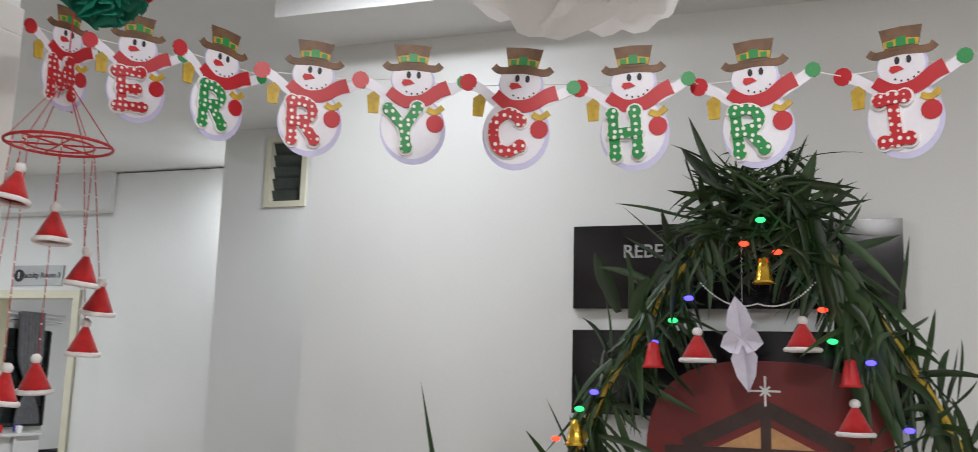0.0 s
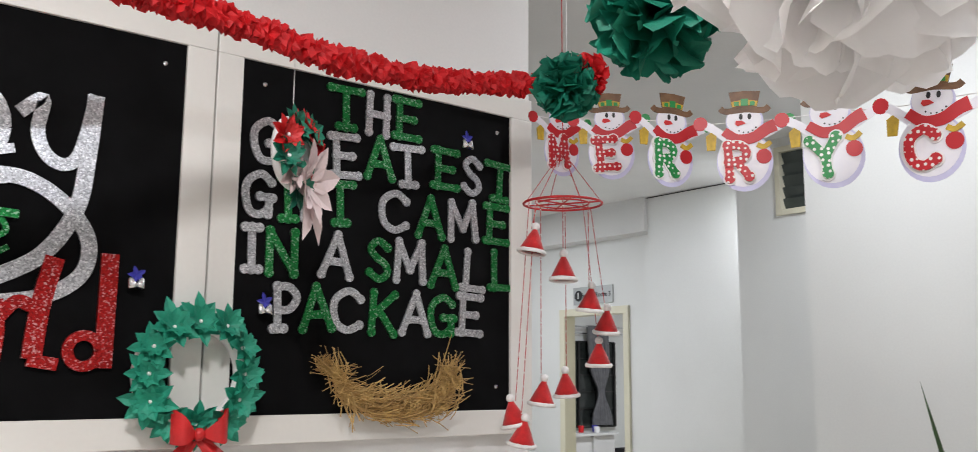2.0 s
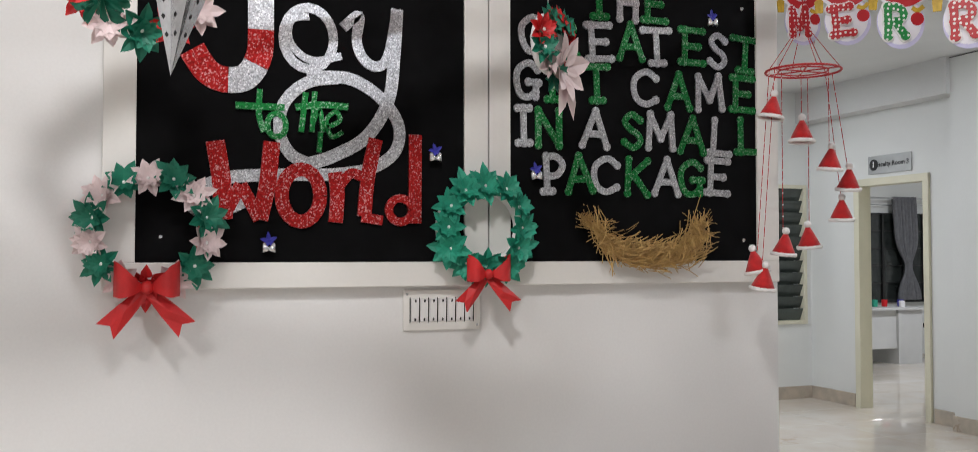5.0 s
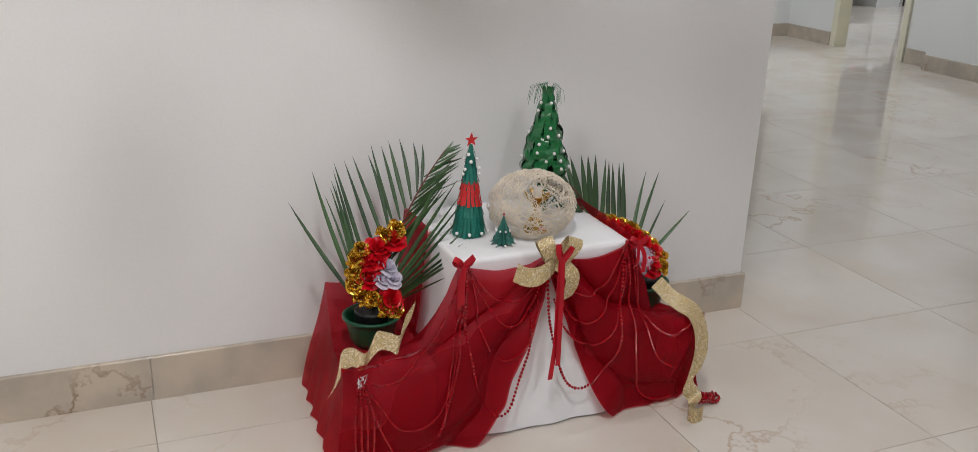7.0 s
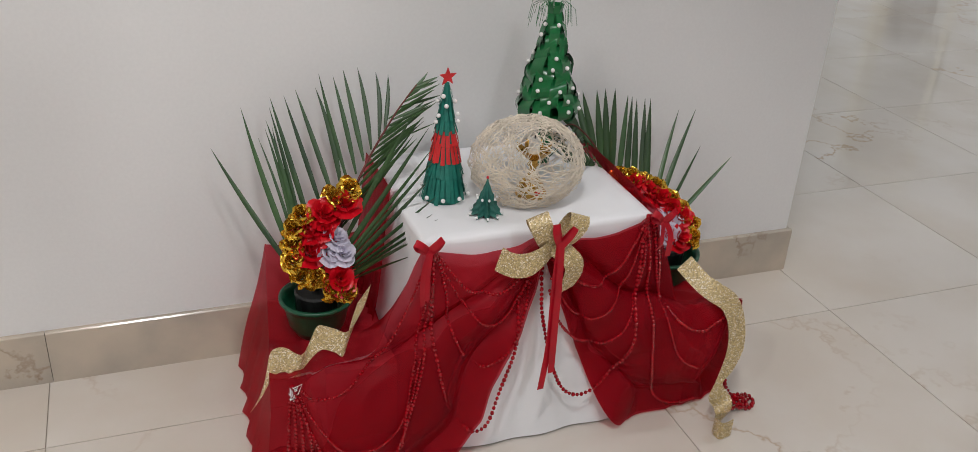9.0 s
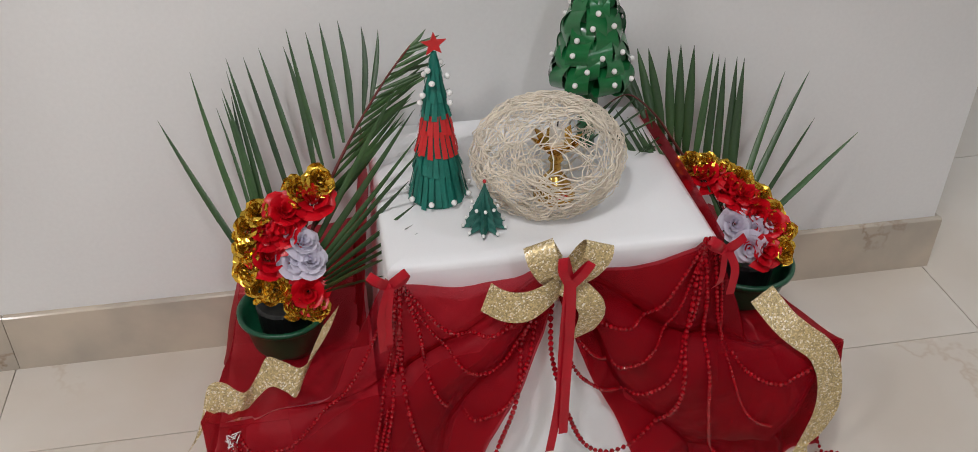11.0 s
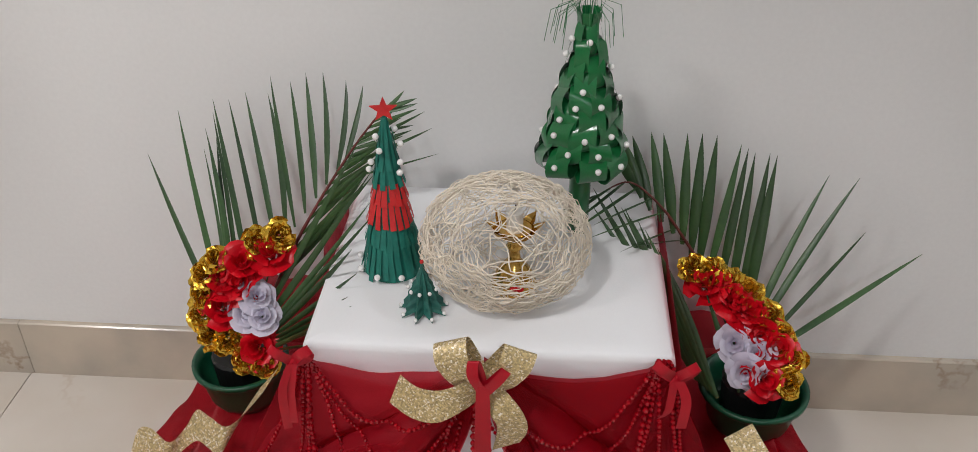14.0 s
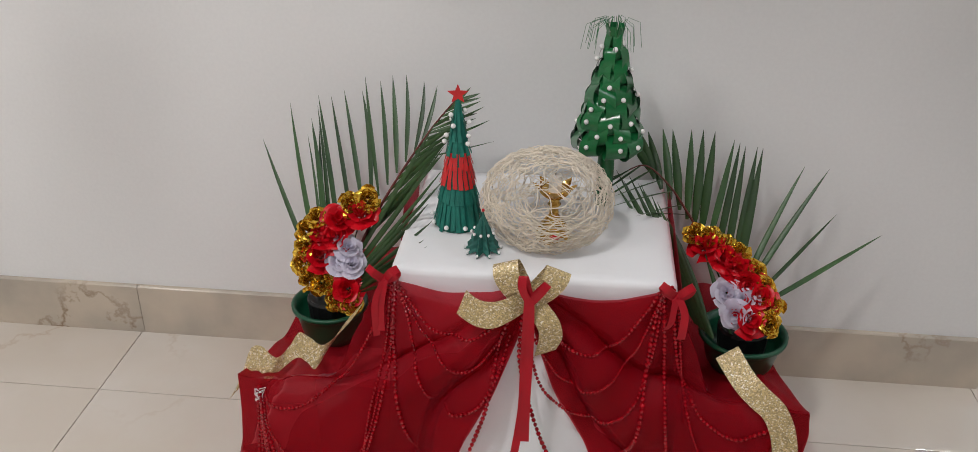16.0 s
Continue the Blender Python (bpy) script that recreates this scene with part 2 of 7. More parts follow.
PLASTIC_GREEN = mat("green_plastic", (0.006, 0.075, 0.035), 0.35, vary=0.08, scale=10, fine=300, bump=0.03)
PLASTIC_BLACK = mat("black_plastic", (0.008, 0.008, 0.008), 0.4, vary=0.2, scale=20, fine=200, bump=0.1)
CLOTH_WHITE = mat("white_cotton", (0.80, 0.80, 0.81), 0.8, vary=0.02, scale=6, fine=700, bump=0.2)
CLOTH_RED = sheer("red_sheer_cloth", (0.31, 0.002, 0.012), 0.46)
BEAD_RED = mat("red_bead", (0.34, 0.0025, 0.009), 0.14, vary=0.25, scale=90, bump=0.0, spec=0.6)
BRASS = mat("brass", (0.72, 0.45, 0.12), 0.2, metal=1.0, vary=0.12, scale=30, fine=200, bump=0.03)
PAPER_FOLD = mat("grey_teal_paper", (0.016, 0.12, 0.095), 0.55, vary=0.15, scale=40, fine=200, bump=0.1)
WAX = mat("white_wax", (0.82, 0.80, 0.76), 0.4, vary=0.03, bump=0.02)
TWINE = mat("cotton_twine", (0.88, 0.79, 0.66), 0.85, vary=0.12, scale=25, fine=700, bump=0.4)
STRAW = mat("dry_straw", (0.66, 0.44, 0.16), 0.7, vary=0.3, scale=40, fine=300, bump=0.2, second=(0.30, 0.17, 0.06))
FOIL_SILVER = mat("silver_hologram_foil", (0.75, 0.76, 0.78), 0.22, metal=0.95, vary=0.12, scale=25, fine=180, bump=0.3)
BLUE = mat("blue_ribbon", (0.03, 0.03, 0.35), 0.4)
SNOW = mat("printed_snow", (0.82, 0.81, 0.85), 0.42, vary=0.04, scale=16, fine=120, bump=0.03, second=(0.74, 0.73, 0.82))
SNOW_RIM = mat("printed_lilac_rim", (0.52, 0.50, 0.74), 0.42, vary=0.05, scale=16, fine=120, bump=0.02, second=(0.60, 0.59, 0.78))
HAT_BROWN = mat("printed_brown", (0.17, 0.085, 0.04), 0.5, vary=0.25, scale=40, fine=200)
HAT_BAND = mat("printed_gold", (0.55, 0.36, 0.03), 0.5, vary=0.2, scale=60, fine=200)
INK = mat("printed_black", (0.012, 0.012, 0.014), 0.5)
CREAM = mat("cream_enamel", (0.72, 0.69, 0.54), 0.35, vary=0.03, scale=4, fine=90, bump=0.03)
CHROME = mat("chrome", (0.7, 0.7, 0.72), 0.15, metal=1.0, vary=0.05, bump=0.0)
SIGN_GREY = mat("brushed_sign_plate", (0.45, 0.46, 0.46), 0.35, metal=0.4, vary=0.06, scale=10, fine=300, bump=0.05)
GRANITE = mat("black_granite", (0.007, 0.007, 0.008), 0.12, vary=0.3, scale=90, fine=400, bump=0.02)
CURTAIN = mat("grey_curtain", (0.17, 0.17, 0.18), 0.8, vary=0.15, scale=20, fine=300, bump=0.2)
GREY_DESK = mat("light_grey_laminate", (0.55, 0.55, 0.54), 0.45, vary=0.03, scale=5, fine=100, bump=0.02)
DARK = mat("dark_fabric", (0.02, 0.02, 0.023), 0.7, vary=0.2, scale=30, fine=300, bump=0.2)
GLASS_NIGHT = mat("night_window_glass", (0.03, 0.035, 0.033), 0.12, vary=0.3, scale=6, fine=60, bump=0.02)
LOUVRE = mat("frosted_louvre_glass", (0.07, 0.085, 0.078), 0.25, vary=0.15, scale=7, fine=90, bump=0.03)
# Glow for the diffusers of the added, unseen ceiling lamps.
ADDED_LAMP_GLOW = glow("added_lamp_glow", (1.0, 0.97, 0.93), 9.0)
POSTER_RED = mat("printed_red_backdrop", (0.21, 0.018, 0.013), 0.35, vary=0.25, scale=3.5, fine=12, bump=0.0, second=(0.12, 0.010, 0.012))
POSTER_BROWN = mat("printed_stable_brown", (0.045, 0.02, 0.015), 0.4, vary=0.2, scale=20, fine=90, bump=0.0)
POSTER_GLOW = mat("printed_pale_gold", (0.62, 0.33, 0.14), 0.4, vary=0.15, scale=9, fine=50, bump=0.0)
LED_RED, LED_GREEN, LED_BLUE = (glow("led_red", (1, 0.05, 0.02), 2.2), glow("led_green", (0.03, 1, 0.2), 1.6), glow("led_blue", (0.07, 0.05, 1), 3.0))


# ---- mesh helpers ----
class Geo:
    """Gathers vertices and faces of one mesh."""

    def __init__(self):
        self.v, self.f = [], []

    def add(self, verts, faces):
        k = len(self.v)
        self.v += [tuple(p) for p in verts]
        self.f += [tuple(i + k for i in f) for f in faces]

    def box(self, x0, x1, y0, y1, z0, z1, m=None):
        p = [Vector(q) for q in ((x0, y0, z0), (x1, y0, z0), (x1, y1, z0), (x0, y1, z0), (x0, y0, z1), (x1, y0, z1), (x1, y1, z1), (x0, y1, z1))]
        self.add([m @ q if m else q for q in p], [(0, 3, 2, 1), (4, 5, 6, 7), (0, 1, 5, 4), (1, 2, 6, 5), (2, 3, 7, 6), (3, 0, 4, 7)])

    def tube(self, pts, r, n=6, closed=False, caps=True):
        pts = [Vector(p) for p in pts]
        rs = r if isinstance(r, (list, tuple)) else [r] * len(pts)
        up = Vector((0.31, 0.52, 0.8)).normalized()
        verts, faces, N = [], [], len(pts)
        u = None
        for i, p in enumerate(pts):
            a, b = pts[i - 1] if (i or closed) else p, pts[(i + 1) % N] if (i < N - 1 or closed) else p
            t = (b - a).normalized()
            u = (u if u is not None else up) - t * t.dot(u if u is not None else up)
            if u.length < 1e-6:
                u = t.orthogonal()
            u.normalize()
            w = t.cross(u)
            verts += [p + (u * math.cos(k * math.tau / n) + w * math.sin(k * math.tau / n)) * rs[i] for k in range(n)]
        for i in range(N if closed else N - 1):
            for k in range(n):
                j = (i + 1) % N
                faces.append((i * n + k, i * n + (k + 1) % n, j * n + (k + 1) % n, j * n + k))
        if caps and not closed:
            faces += [tuple(reversed(range(n))), tuple(range((N - 1) * n, N * n))]
        self.add(verts, faces)

    def lathe(self, profile, at=(0, 0, 0), n=24, m=None):
        at = Vector(at)
        verts = [Vector((r * math.cos(k * math.tau / n), r * math.sin(k * math.tau / n), z)) for r, z in profile for k in range(n)]
        verts = [(m @ q if m else q) + at for q in verts]
        faces = [(i * n + k, i * n + (k + 1) % n, (i + 1) * n + (k + 1) % n, (i + 1) * n + k) for i in range(len(profile) - 1) for k in range(n)]
        self.add(verts, faces)

    def ball(self, c, r, n=8, rings=5, squash=(1, 1, 1)):
        c = Vector(c)
        verts = [c + Vector((0, 0, -r * squash[2]))]
        for i in range(1, rings):
            a = math.pi * i / rings
            verts += [c + Vector((math.sin(a) * math.cos(k * math.tau / n) * squash[0], math.sin(a) * math.sin(k * math.tau / n) * squash[1], -math.cos(a) * squash[2])) * r for k in range(n)]
        verts.append(c + Vector((0, 0, r * squash[2])))
        last = len(verts) - 1
        faces = [(0, 1 + (k + 1) % n, 1 + k) for k in range(n)]
        for i in range(rings - 2):
            faces += [(1 + i * n + k, 1 + i * n + (k + 1) % n, 1 + (i + 1) * n + (k + 1) % n, 1 + (i + 1) * n + k) for k in range(n)]
        faces += [(last, 1 + (rings - 2) * n + k, 1 + (rings - 2) * n + (k + 1) % n) for k in range(n)]
        self.add(verts, faces)

    def sheet(self, rows):
        """A grid of points, row by row."""
        n = len(rows[0])
        self.add([p for row in rows for p in row], [(i * n + k, i * n + k + 1, (i + 1) * n + k + 1, (i + 1) * n + k) for i in range(len(rows) - 1) for k in range(n - 1)])

    def plate(self, outline, depth, m):
        """A flat card of the outline (x, z), depth thick towards -y, moved by m."""
        n = len(outline)
        v = [m @ Vector((x, 0, z)) for x, z in outline] + [m @ Vector((x, -depth, z)) for x, z in outline]
        self.add(v, [tuple(range(n)), tuple(reversed(range(n, 2 * n)))] + [(i, (i + 1) % n, n + (i + 1) % n, n + i) for i in range(n)])

    def stroke(self, pts, w, depth, m, widths=None, smooth=4):
        """A flat card cut along a line (x, z) of width w."""
        pts = curve2(pts, smooth) if smooth > 1 and len(pts) > 2 else [Vector(p) for p in pts]
        N = len(pts)
        L, R = [], []
        for i, p in enumerate(pts):
            t = (pts[min(i + 1, N - 1)] - pts[max(i - 1, 0)]).normalized()
            s = Vector((-t.y, t.x)) * (w if not widths else widths[0] + (widths[1] - widths[0]) * i / (N - 1)) / 2
            L.append(p + s)
            R.append(p - s)
        v = []
        for a, b in zip(L, R):
            v += [m @ Vector((a.x, -depth, a.y)), m @ Vector((b.x, -depth, b.y)), m @ Vector((b.x, 0, b.y)), m @ Vector((a.x, 0, a.y))]
        f = [(0, 1, 2, 3), tuple(4 * (N - 1) + k for k in (3, 2, 1, 0))]
        for i in range(N - 1):
            a, b = 4 * i, 4 * i + 4
            f += [(a, b, b + 1, a + 1), (a + 1, b + 1, b + 2, a + 2), (a + 2, b + 2, b + 3, a + 3), (a + 3, b + 3, b, a)]
        self.add(v, f)

    def disc(self, c, r, depth, m, n=14, rz=None):
        self.plate([(c[0] + r * math.cos(k * math.tau / n), c[1] + (rz or r) * math.sin(k * math.tau / n)) for k in range(n)], depth, m)


def curve2(pts, k):
    """A smooth line through the points."""
    P = [Vector(p) for p in pts]
    out = []
    for i in range(len(P) - 1):
        a, b, c, d = P[max(i - 1, 0)], P[i], P[i + 1], P[min(i + 2, len(P) - 1)]
        for j in range(k):
            t = j / k
            out.append(0.5 * (2 * b + (c - a) * t + (2 * a - 5 * b + 4 * c - d) * t * t + (3 * b - a - 3 * c + d) * t ** 3))
    out.append(P[-1])
    return out


def ring2(c, rx, rz, k=20, a0=0.0):
    return [(c[0] + rx * math.cos(a0 + i * math.tau / k), c[1] + rz * math.sin(a0 + i * math.tau / k)) for i in range(k + 1)]


def part(name, geo, material, parent=None, label="", smooth=False):
    me = bpy.data.meshes.new(name)
    me.from_pydata(geo.v, [], geo.f)
    me.materials.append(material)
    if smooth:
        me.polygons.foreach_set("use_smooth", [True] * len(me.polygons))
    me.update()
    ob = new(name, me)
    ob.parent = parent
    return tagged(ob, label)


def thing(name, at, label, category, group="", kind=""):
    ob = new(name)
    ob.location = at
    ob.empty_display_size = 0.05
    tagged(ob, label, category, group, kind)
    return ob


def own(ob, parent):
    """Hang a part that was built in world places under its thing."""
    ob.parent = parent
    ob.matrix_parent_inverse = Matrix.Translation(parent.location).inverted()
    return ob


def single(name, geo, material, label, category, group="", kind="", smooth=False):
    return tagged(part(name, geo, material, None, "", smooth), label, category, group, kind)


def boxes(name, material, label, category, *bs, kind="structure"):
    g = Geo()
    for b in bs:
        g.box(*b)
    return single(name, g, material, label, category, kind=kind)


R = random.Random(7)

# ---- structure ----
H = 2.97
boxes("wall_main", WALL, "white painted wall that carries two black boards", "wall", (-5, 0, 0, 0.2, 0, H))
boxes("wall_panel", WALL_FAR, "white painted wall with black granite plaques", "wall", (1.8, 2.05, -5, 0.277, 0, H))
boxes("wall_vent", WALL_FAR, "white corridor wall with a high louvred vent", "wall", (3.4, 3.6, -5, 1.215, 0, H), (3.4, 3.6, 1.5, 1.81, 0, H),
      (3.4, 3.6, 1.215, 1.5, 0, 2.47), (3.4, 3.6, 1.215, 1.5, 2.91, H), (3.6, 4.27, 1.65, 1.81, 0, H))
boxes("wall_pilaster", WALL_FAR, "white painted pilaster beside the office door", "wall", (4.27, 4.6, 1.81, 3.37, 0, H))
boxes("wall_door", WALL_FAR, "white painted wall with an open office door", "wall", (4.4, 4.5, 3.37, 3.72, 0, H), (4.4, 4.5, 4.57, 5.2, 0, H), (4.4, 4.5, 3.72, 4.57, 2.07, H))
boxes("wall_window", WALL_FAR, "white painted wall with a louvred window", "wall", (-5, 3.95, 5.2, 5.4, 0, H), (4.34, 4.6, 5.2, 5.4, 0, H),
      (3.95, 4.34, 5.2, 5.4, 0, 0.72), (3.95, 4.34, 5.2, 5.4, 2.07, H))
boxes("wall_office", WALL_FAR, "plain white office wall", "wall", (9.2, 9.4, 1.6, 8.2, 0, H), (4.4, 9.2, 8.0, 8.2, 0, H), (4.6, 9.2, 1.6, 1.8, 0, H), (4.4, 4.6, 5.4, 8.0, 0, H))
# Unseen walls, added to close the room and keep its light in.
boxes("wall_unseen", WALL, "unseen plain white wall added to close the hall", "wall", (-5.2, 3.6, -5.2, -5, 0, H), (-5.2, -5, -5, 5.4, 0, H))
boxes("ceiling", CEIL, "plain white painted ceiling", "ceiling", (-5.2, 9.4, -5.2, 8.2, H, H + 0.15))
boxes("ceiling_beam", CEIL, "white painted ceiling beam over the door wall", "beam", (4.23, 4.4, 3.37, 5.2, 2.675, H))
boxes("ceiling_beam_hall", CEIL, "white painted ceiling beam along the plaque wall", "beam", (1.45, 1.8, -5, 0.277, 2.81, H))
boxes("trim", PLASTIC_BLACK, "dark conduit along the top of the pilaster", "conduit", (4.262, 4.27, 2.4, 3.37, 2.958, 2.964))


def skirting(name, runs):
    base = new(name)
    tagged(base, "beige veined marble skirting along the wall foot", "skirting", kind="structure")
    for a, b, nrm in runs:
        a, b, nrm = Vector((*a, 0)), Vector((*b, 0)), Vector((*nrm, 0)) * 0.012
        L = (b - a).length
        n = max(1, round(L / 0.6))
        for i in range(n):
            p, q = a.lerp(b, i / n) + (b - a) * (0.0006 / L), a.lerp(b, (i + 1) / n) - (b - a) * (0.0006 / L)
            g = Geo()
            up, c = Vector((0, 0, 0.12)), 0.0025
            prof = [nrm * 0.02, nrm, nrm + up - Vector((0, 0, c)), nrm * (1 - c / 0.012) + up, nrm * 0.02 + up]
            v = [p + s for s in prof] + [q + s for s in prof]
            g.add(v, [(0, 1, 2, 3, 4), (9, 8, 7, 6, 5)] + [(k, (k + 1) % 5, 5 + (k + 1) % 5, 5 + k) for k in range(5)])
            part("skirting_tile", g, SKIRT, base)


skirting("baseboard", [((-4.8, 0), (0.012, 0), (0, -1)), ((0, 0.0), (0, 0.2), (1, 0))])
skirting("baseboard_far", [((4.4, 5.2), (4.4, 4.6), (-1, 0)), ((3.2, 5.2), (4.4, 5.2), (0, -1)), ((4.4, 3.69), (4.4, 3.37), (-1, 0)), ((4.27, 3.382), (4.27, 1.81), (-1, 0)), ((4.27, 3.37), (4.4, 3.37), (0, 1))])

floor = boxes("floor", GROUT, "polished cream marble tiled floor with brown veins", "floor", (-5.2, 9.4, -5.2, 8.2, -0.1, -0.0035))

# ---- display boards on the main wall ----
BX = [(-1.875, -0.938, -1.803, -1.003), (-0.934, -0.018, -0.874, -0.093)]
Z0, Z1, ZB, ZT = 1.31, 2.225, 1.372, 2.163
for x0, x1, a, b in BX:
    t = thing("display_board", (0.5 * (x0 + x1), 0, Z0), "black felt display board in a white laminate frame on the wall", "display board", "display boards")
    for bx in ((x0, x1, -0.034, 0, Z0, ZB), (x0, x1, -0.034, 0, ZT, Z1), (x0, a, -0.034, 0, ZB, ZT), (b, x1, -0.034, 0, ZB, ZT)):
        g = Geo()
        g.box(*bx)
        o = own(part("frame_rail", g, LAMINATE), t)
        bev = o.modifiers.new("edge", "BEVEL")
        bev.width, bev.segments = 0.002, 2
    g = Geo()
    g.box(a, b, -0.026, -0.004, ZB, ZT)
    own(part("panel", g, BLACK_FELT, None, "matt black felt panel"), t)
    for sx in (a + 0.055, b - 0.045):
        for sz in (ZB + 0.06, ZT - 0.05):
            g = Geo()
            g.lathe([(0.0001, 0.005), (0.004, 0.0045), (0.006, 0.002), (0.006, 0)], (sx, -0.026, sz), 10, Matrix.Rotation(radians(90), 4, "X"))
            own(part("screw", g, CHROME, None, "silver screw cap"), t)

# glyphs on a unit square: lines, then dots at the line ends
GLYPH = {
    "T": [[(0.5, 0.05), (0.5, 0.9)], [(0.08, 0.92), (0.92, 0.92)], [(0.3, 0.06), (0.7, 0.06)]],
    "H": [[(0.2, 0.06), (0.2, 0.94)], [(0.8, 0.06), (0.8, 0.94)], [(0.2, 0.5), (0.8, 0.5)]],
    "E": [[(0.25, 0.06), (0.25, 0.94)], [(0.1, 0.07), (0.88, 0.07)], [(0.1, 0.93), (0.85, 0.93)], [(0.25, 0.5), (0.7, 0.5)]],
    "A": [[(0.12, 0.06), (0.5, 0.95)], [(0.5, 0.95), (0.88, 0.06)], [(0.3, 0.36), (0.7, 0.36)]],
    "G": [[(0.85, 0.78), (0.55, 0.93), (0.2, 0.75), (0.14, 0.45), (0.3, 0.12), (0.6, 0.08), (0.82, 0.22)], [(0.82, 0.1), (0.82, 0.45)], [(0.55, 0.45), (0.9, 0.45)]],
    "C": [[(0.86, 0.76), (0.55, 0.92), (0.2, 0.75), (0.13, 0.48), (0.25, 0.18), (0.55, 0.07), (0.86, 0.2)]],
    "S": [[(0.82, 0.78), (0.5, 0.93), (0.22, 0.76), (0.42, 0.55), (0.7, 0.42), (0.8, 0.22), (0.5, 0.07), (0.16, 0.22)]],
    "R": [[(0.22, 0.06), (0.22, 0.94)], [(0.22, 0.92), (0.6, 0.92), (0.82, 0.72), (0.6, 0.5), (0.22, 0.48)], [(0.5, 0.48), (0.85, 0.06)]],
    "P": [[(0.25, 0.06), (0.25, 0.94)], [(0.25, 0.92), (0.62, 0.92), (0.85, 0.7), (0.62, 0.46), (0.25, 0.45)], [(0.1, 0.06), (0.42, 0.06)]],
    "K": [[(0.22, 0.06), (0.22, 0.94)], [(0.85, 0.94), (0.28, 0.48)], [(0.4, 0.55), (0.88, 0.06)]],
    "I": [[(0.5, 0.06), (0.5, 0.94)], [(0.2, 0.07), (0.8, 0.07)], [(0.2, 0.93), (0.8, 0.93)]],
    "F": [[(0.25, 0.06), (0.25, 0.94)], [(0.1, 0.93), (0.88, 0.93)], [(0.25, 0.52), (0.7, 0.52)]],
    "N": [[(0.18, 0.06), (0.18, 0.94)], [(0.18, 0.92), (0.82, 0.08)], [(0.82, 0.06), (0.82, 0.94)]],
    "M": [[(0.12, 0.06), (0.18, 0.94)], [(0.18, 0.92), (0.5, 0.3)], [(0.5, 0.3), (0.82, 0.92)], [(0.82, 0.94), (0.88, 0.06)]],
    "L": [[(0.3, 0.06), (0.3, 0.94)], [(0.15, 0.07), (0.9, 0.07)]],
    "Y": [[(0.1, 0.94), (0.5, 0.5)], [(0.9, 0.94), (0.5, 0.5)], [(0.5, 0.5), (0.5, 0.06)]],
}


def letter_geo(ch, w, h, thick, m, line=0.17):
    g = Geo()
    lw = line * h
    k = 0
    for ln in GLYPH[ch]:
        pts = [((x - 0.5) * w, (z - 0.5) * h) for x, z in ln]
        g.stroke(pts, lw, thick + 0.0003 * k, m, smooth=5)
        k += 1
        for p in (pts[0], pts[-1]):
            g.disc(p, lw * 0.62, thick + 0.0003 * k, m, 12)
            k += 1
    return g


S_, G_ = SILVER_G, GREEN_G
ROWS = [("THE", "gsg", 2.100, [(-0.608, 0.1), (-0.518, 0.082), (-0.432, 0.092)]),
        ("GREATEST", "sgsgsgsg", 1.982, [(-0.809, 0.088), (-0.713, 0.09), (-0.608, 0.092), (-0.51, 0.093), (-0.427, 0.1), (-0.31, 0.096), (-0.224, 0.078), (-0.129, 0.112)]),
        ("GIFTCAME", "sgsgsgsg", 1.861, [(-0.825, 0.084), (-0.752, 0.055), (-0.693, 0.075), (-0.617, 0.082), (-0.465, 0.098), (-0.356, 0.095), (-0.254, 0.105), (-0.14, 0.094)]),
        ("INASMALL", "sgsgsgsg", 1.734, [(-0.835, 0.055), (-0.762, 0.095), (-0.622, 0.098), (-0.506, 0.08), (-0.416, 0.102), (-0.312, 0.1), (-0.221, 0.09), (-0.128, 0.096)]),
        ("PACKAGE", "sgsgsgs", 1.609, [(-0.748, 0.08), (-0.67, 0.097), (-0.59, 0.097), (-0.494, 0.094), (-0.397, 0.099), (-0.317, 0.092), (-0.228, 0.092)])]
for word, cols, z, places in ROWS:
    for i, ch in enumerate(word):
        x, w = places[i]
        tilt = R.uniform(-4, 4)
        m = pose(x, -0.0265, z + R.uniform(-0.006, 0.006), 0, tilt, 0)
        green = cols[i] == "g"
        if word in ("INASMALL",) and i == 7:
            green = True
        single("letter", letter_geo(ch, w, 0.108, 0.004, m), G_ if green else S_,
               ("green" if green else "silver") + " glitter card letter " + ch + " pinned on black felt", "letter", "letters of the gift sentence")

M0 = pose(0, -0.0265, 0)


def cm(pts):
    return [(x / 100, z / 100) for x, z in pts]


# joy to the world, cut from glitter card
joy = thing("greeting_lettering", (-1.4, -0.0265, 1.45), "red, silver and green glitter card lettering on black felt", "lettering")
jl = curve2(cm([(-152.3, 215), (-152.4, 204.5), (-152.3, 194.9), (-152.7, 187.1), (-155.7, 181.8), (-160.7, 180.8), (-164.8, 182.6), (-168.2, 187.5)]), 6)
cuts = [0, 7, 13, 20, 29, 42]
for i in range(5):
    g = Geo()
    g.stroke([tuple(p) for p in jl[cuts[i]:cuts[i + 1] + 1]], 0.062, 0.005, M0, smooth=1)
    own(part("letter_stripe", g, RED_G if i % 2 == 0 else SILVER_G, None, "red glitter stripe" if i % 2 == 0 else "silver glitter stripe"), joy)
g = Geo()
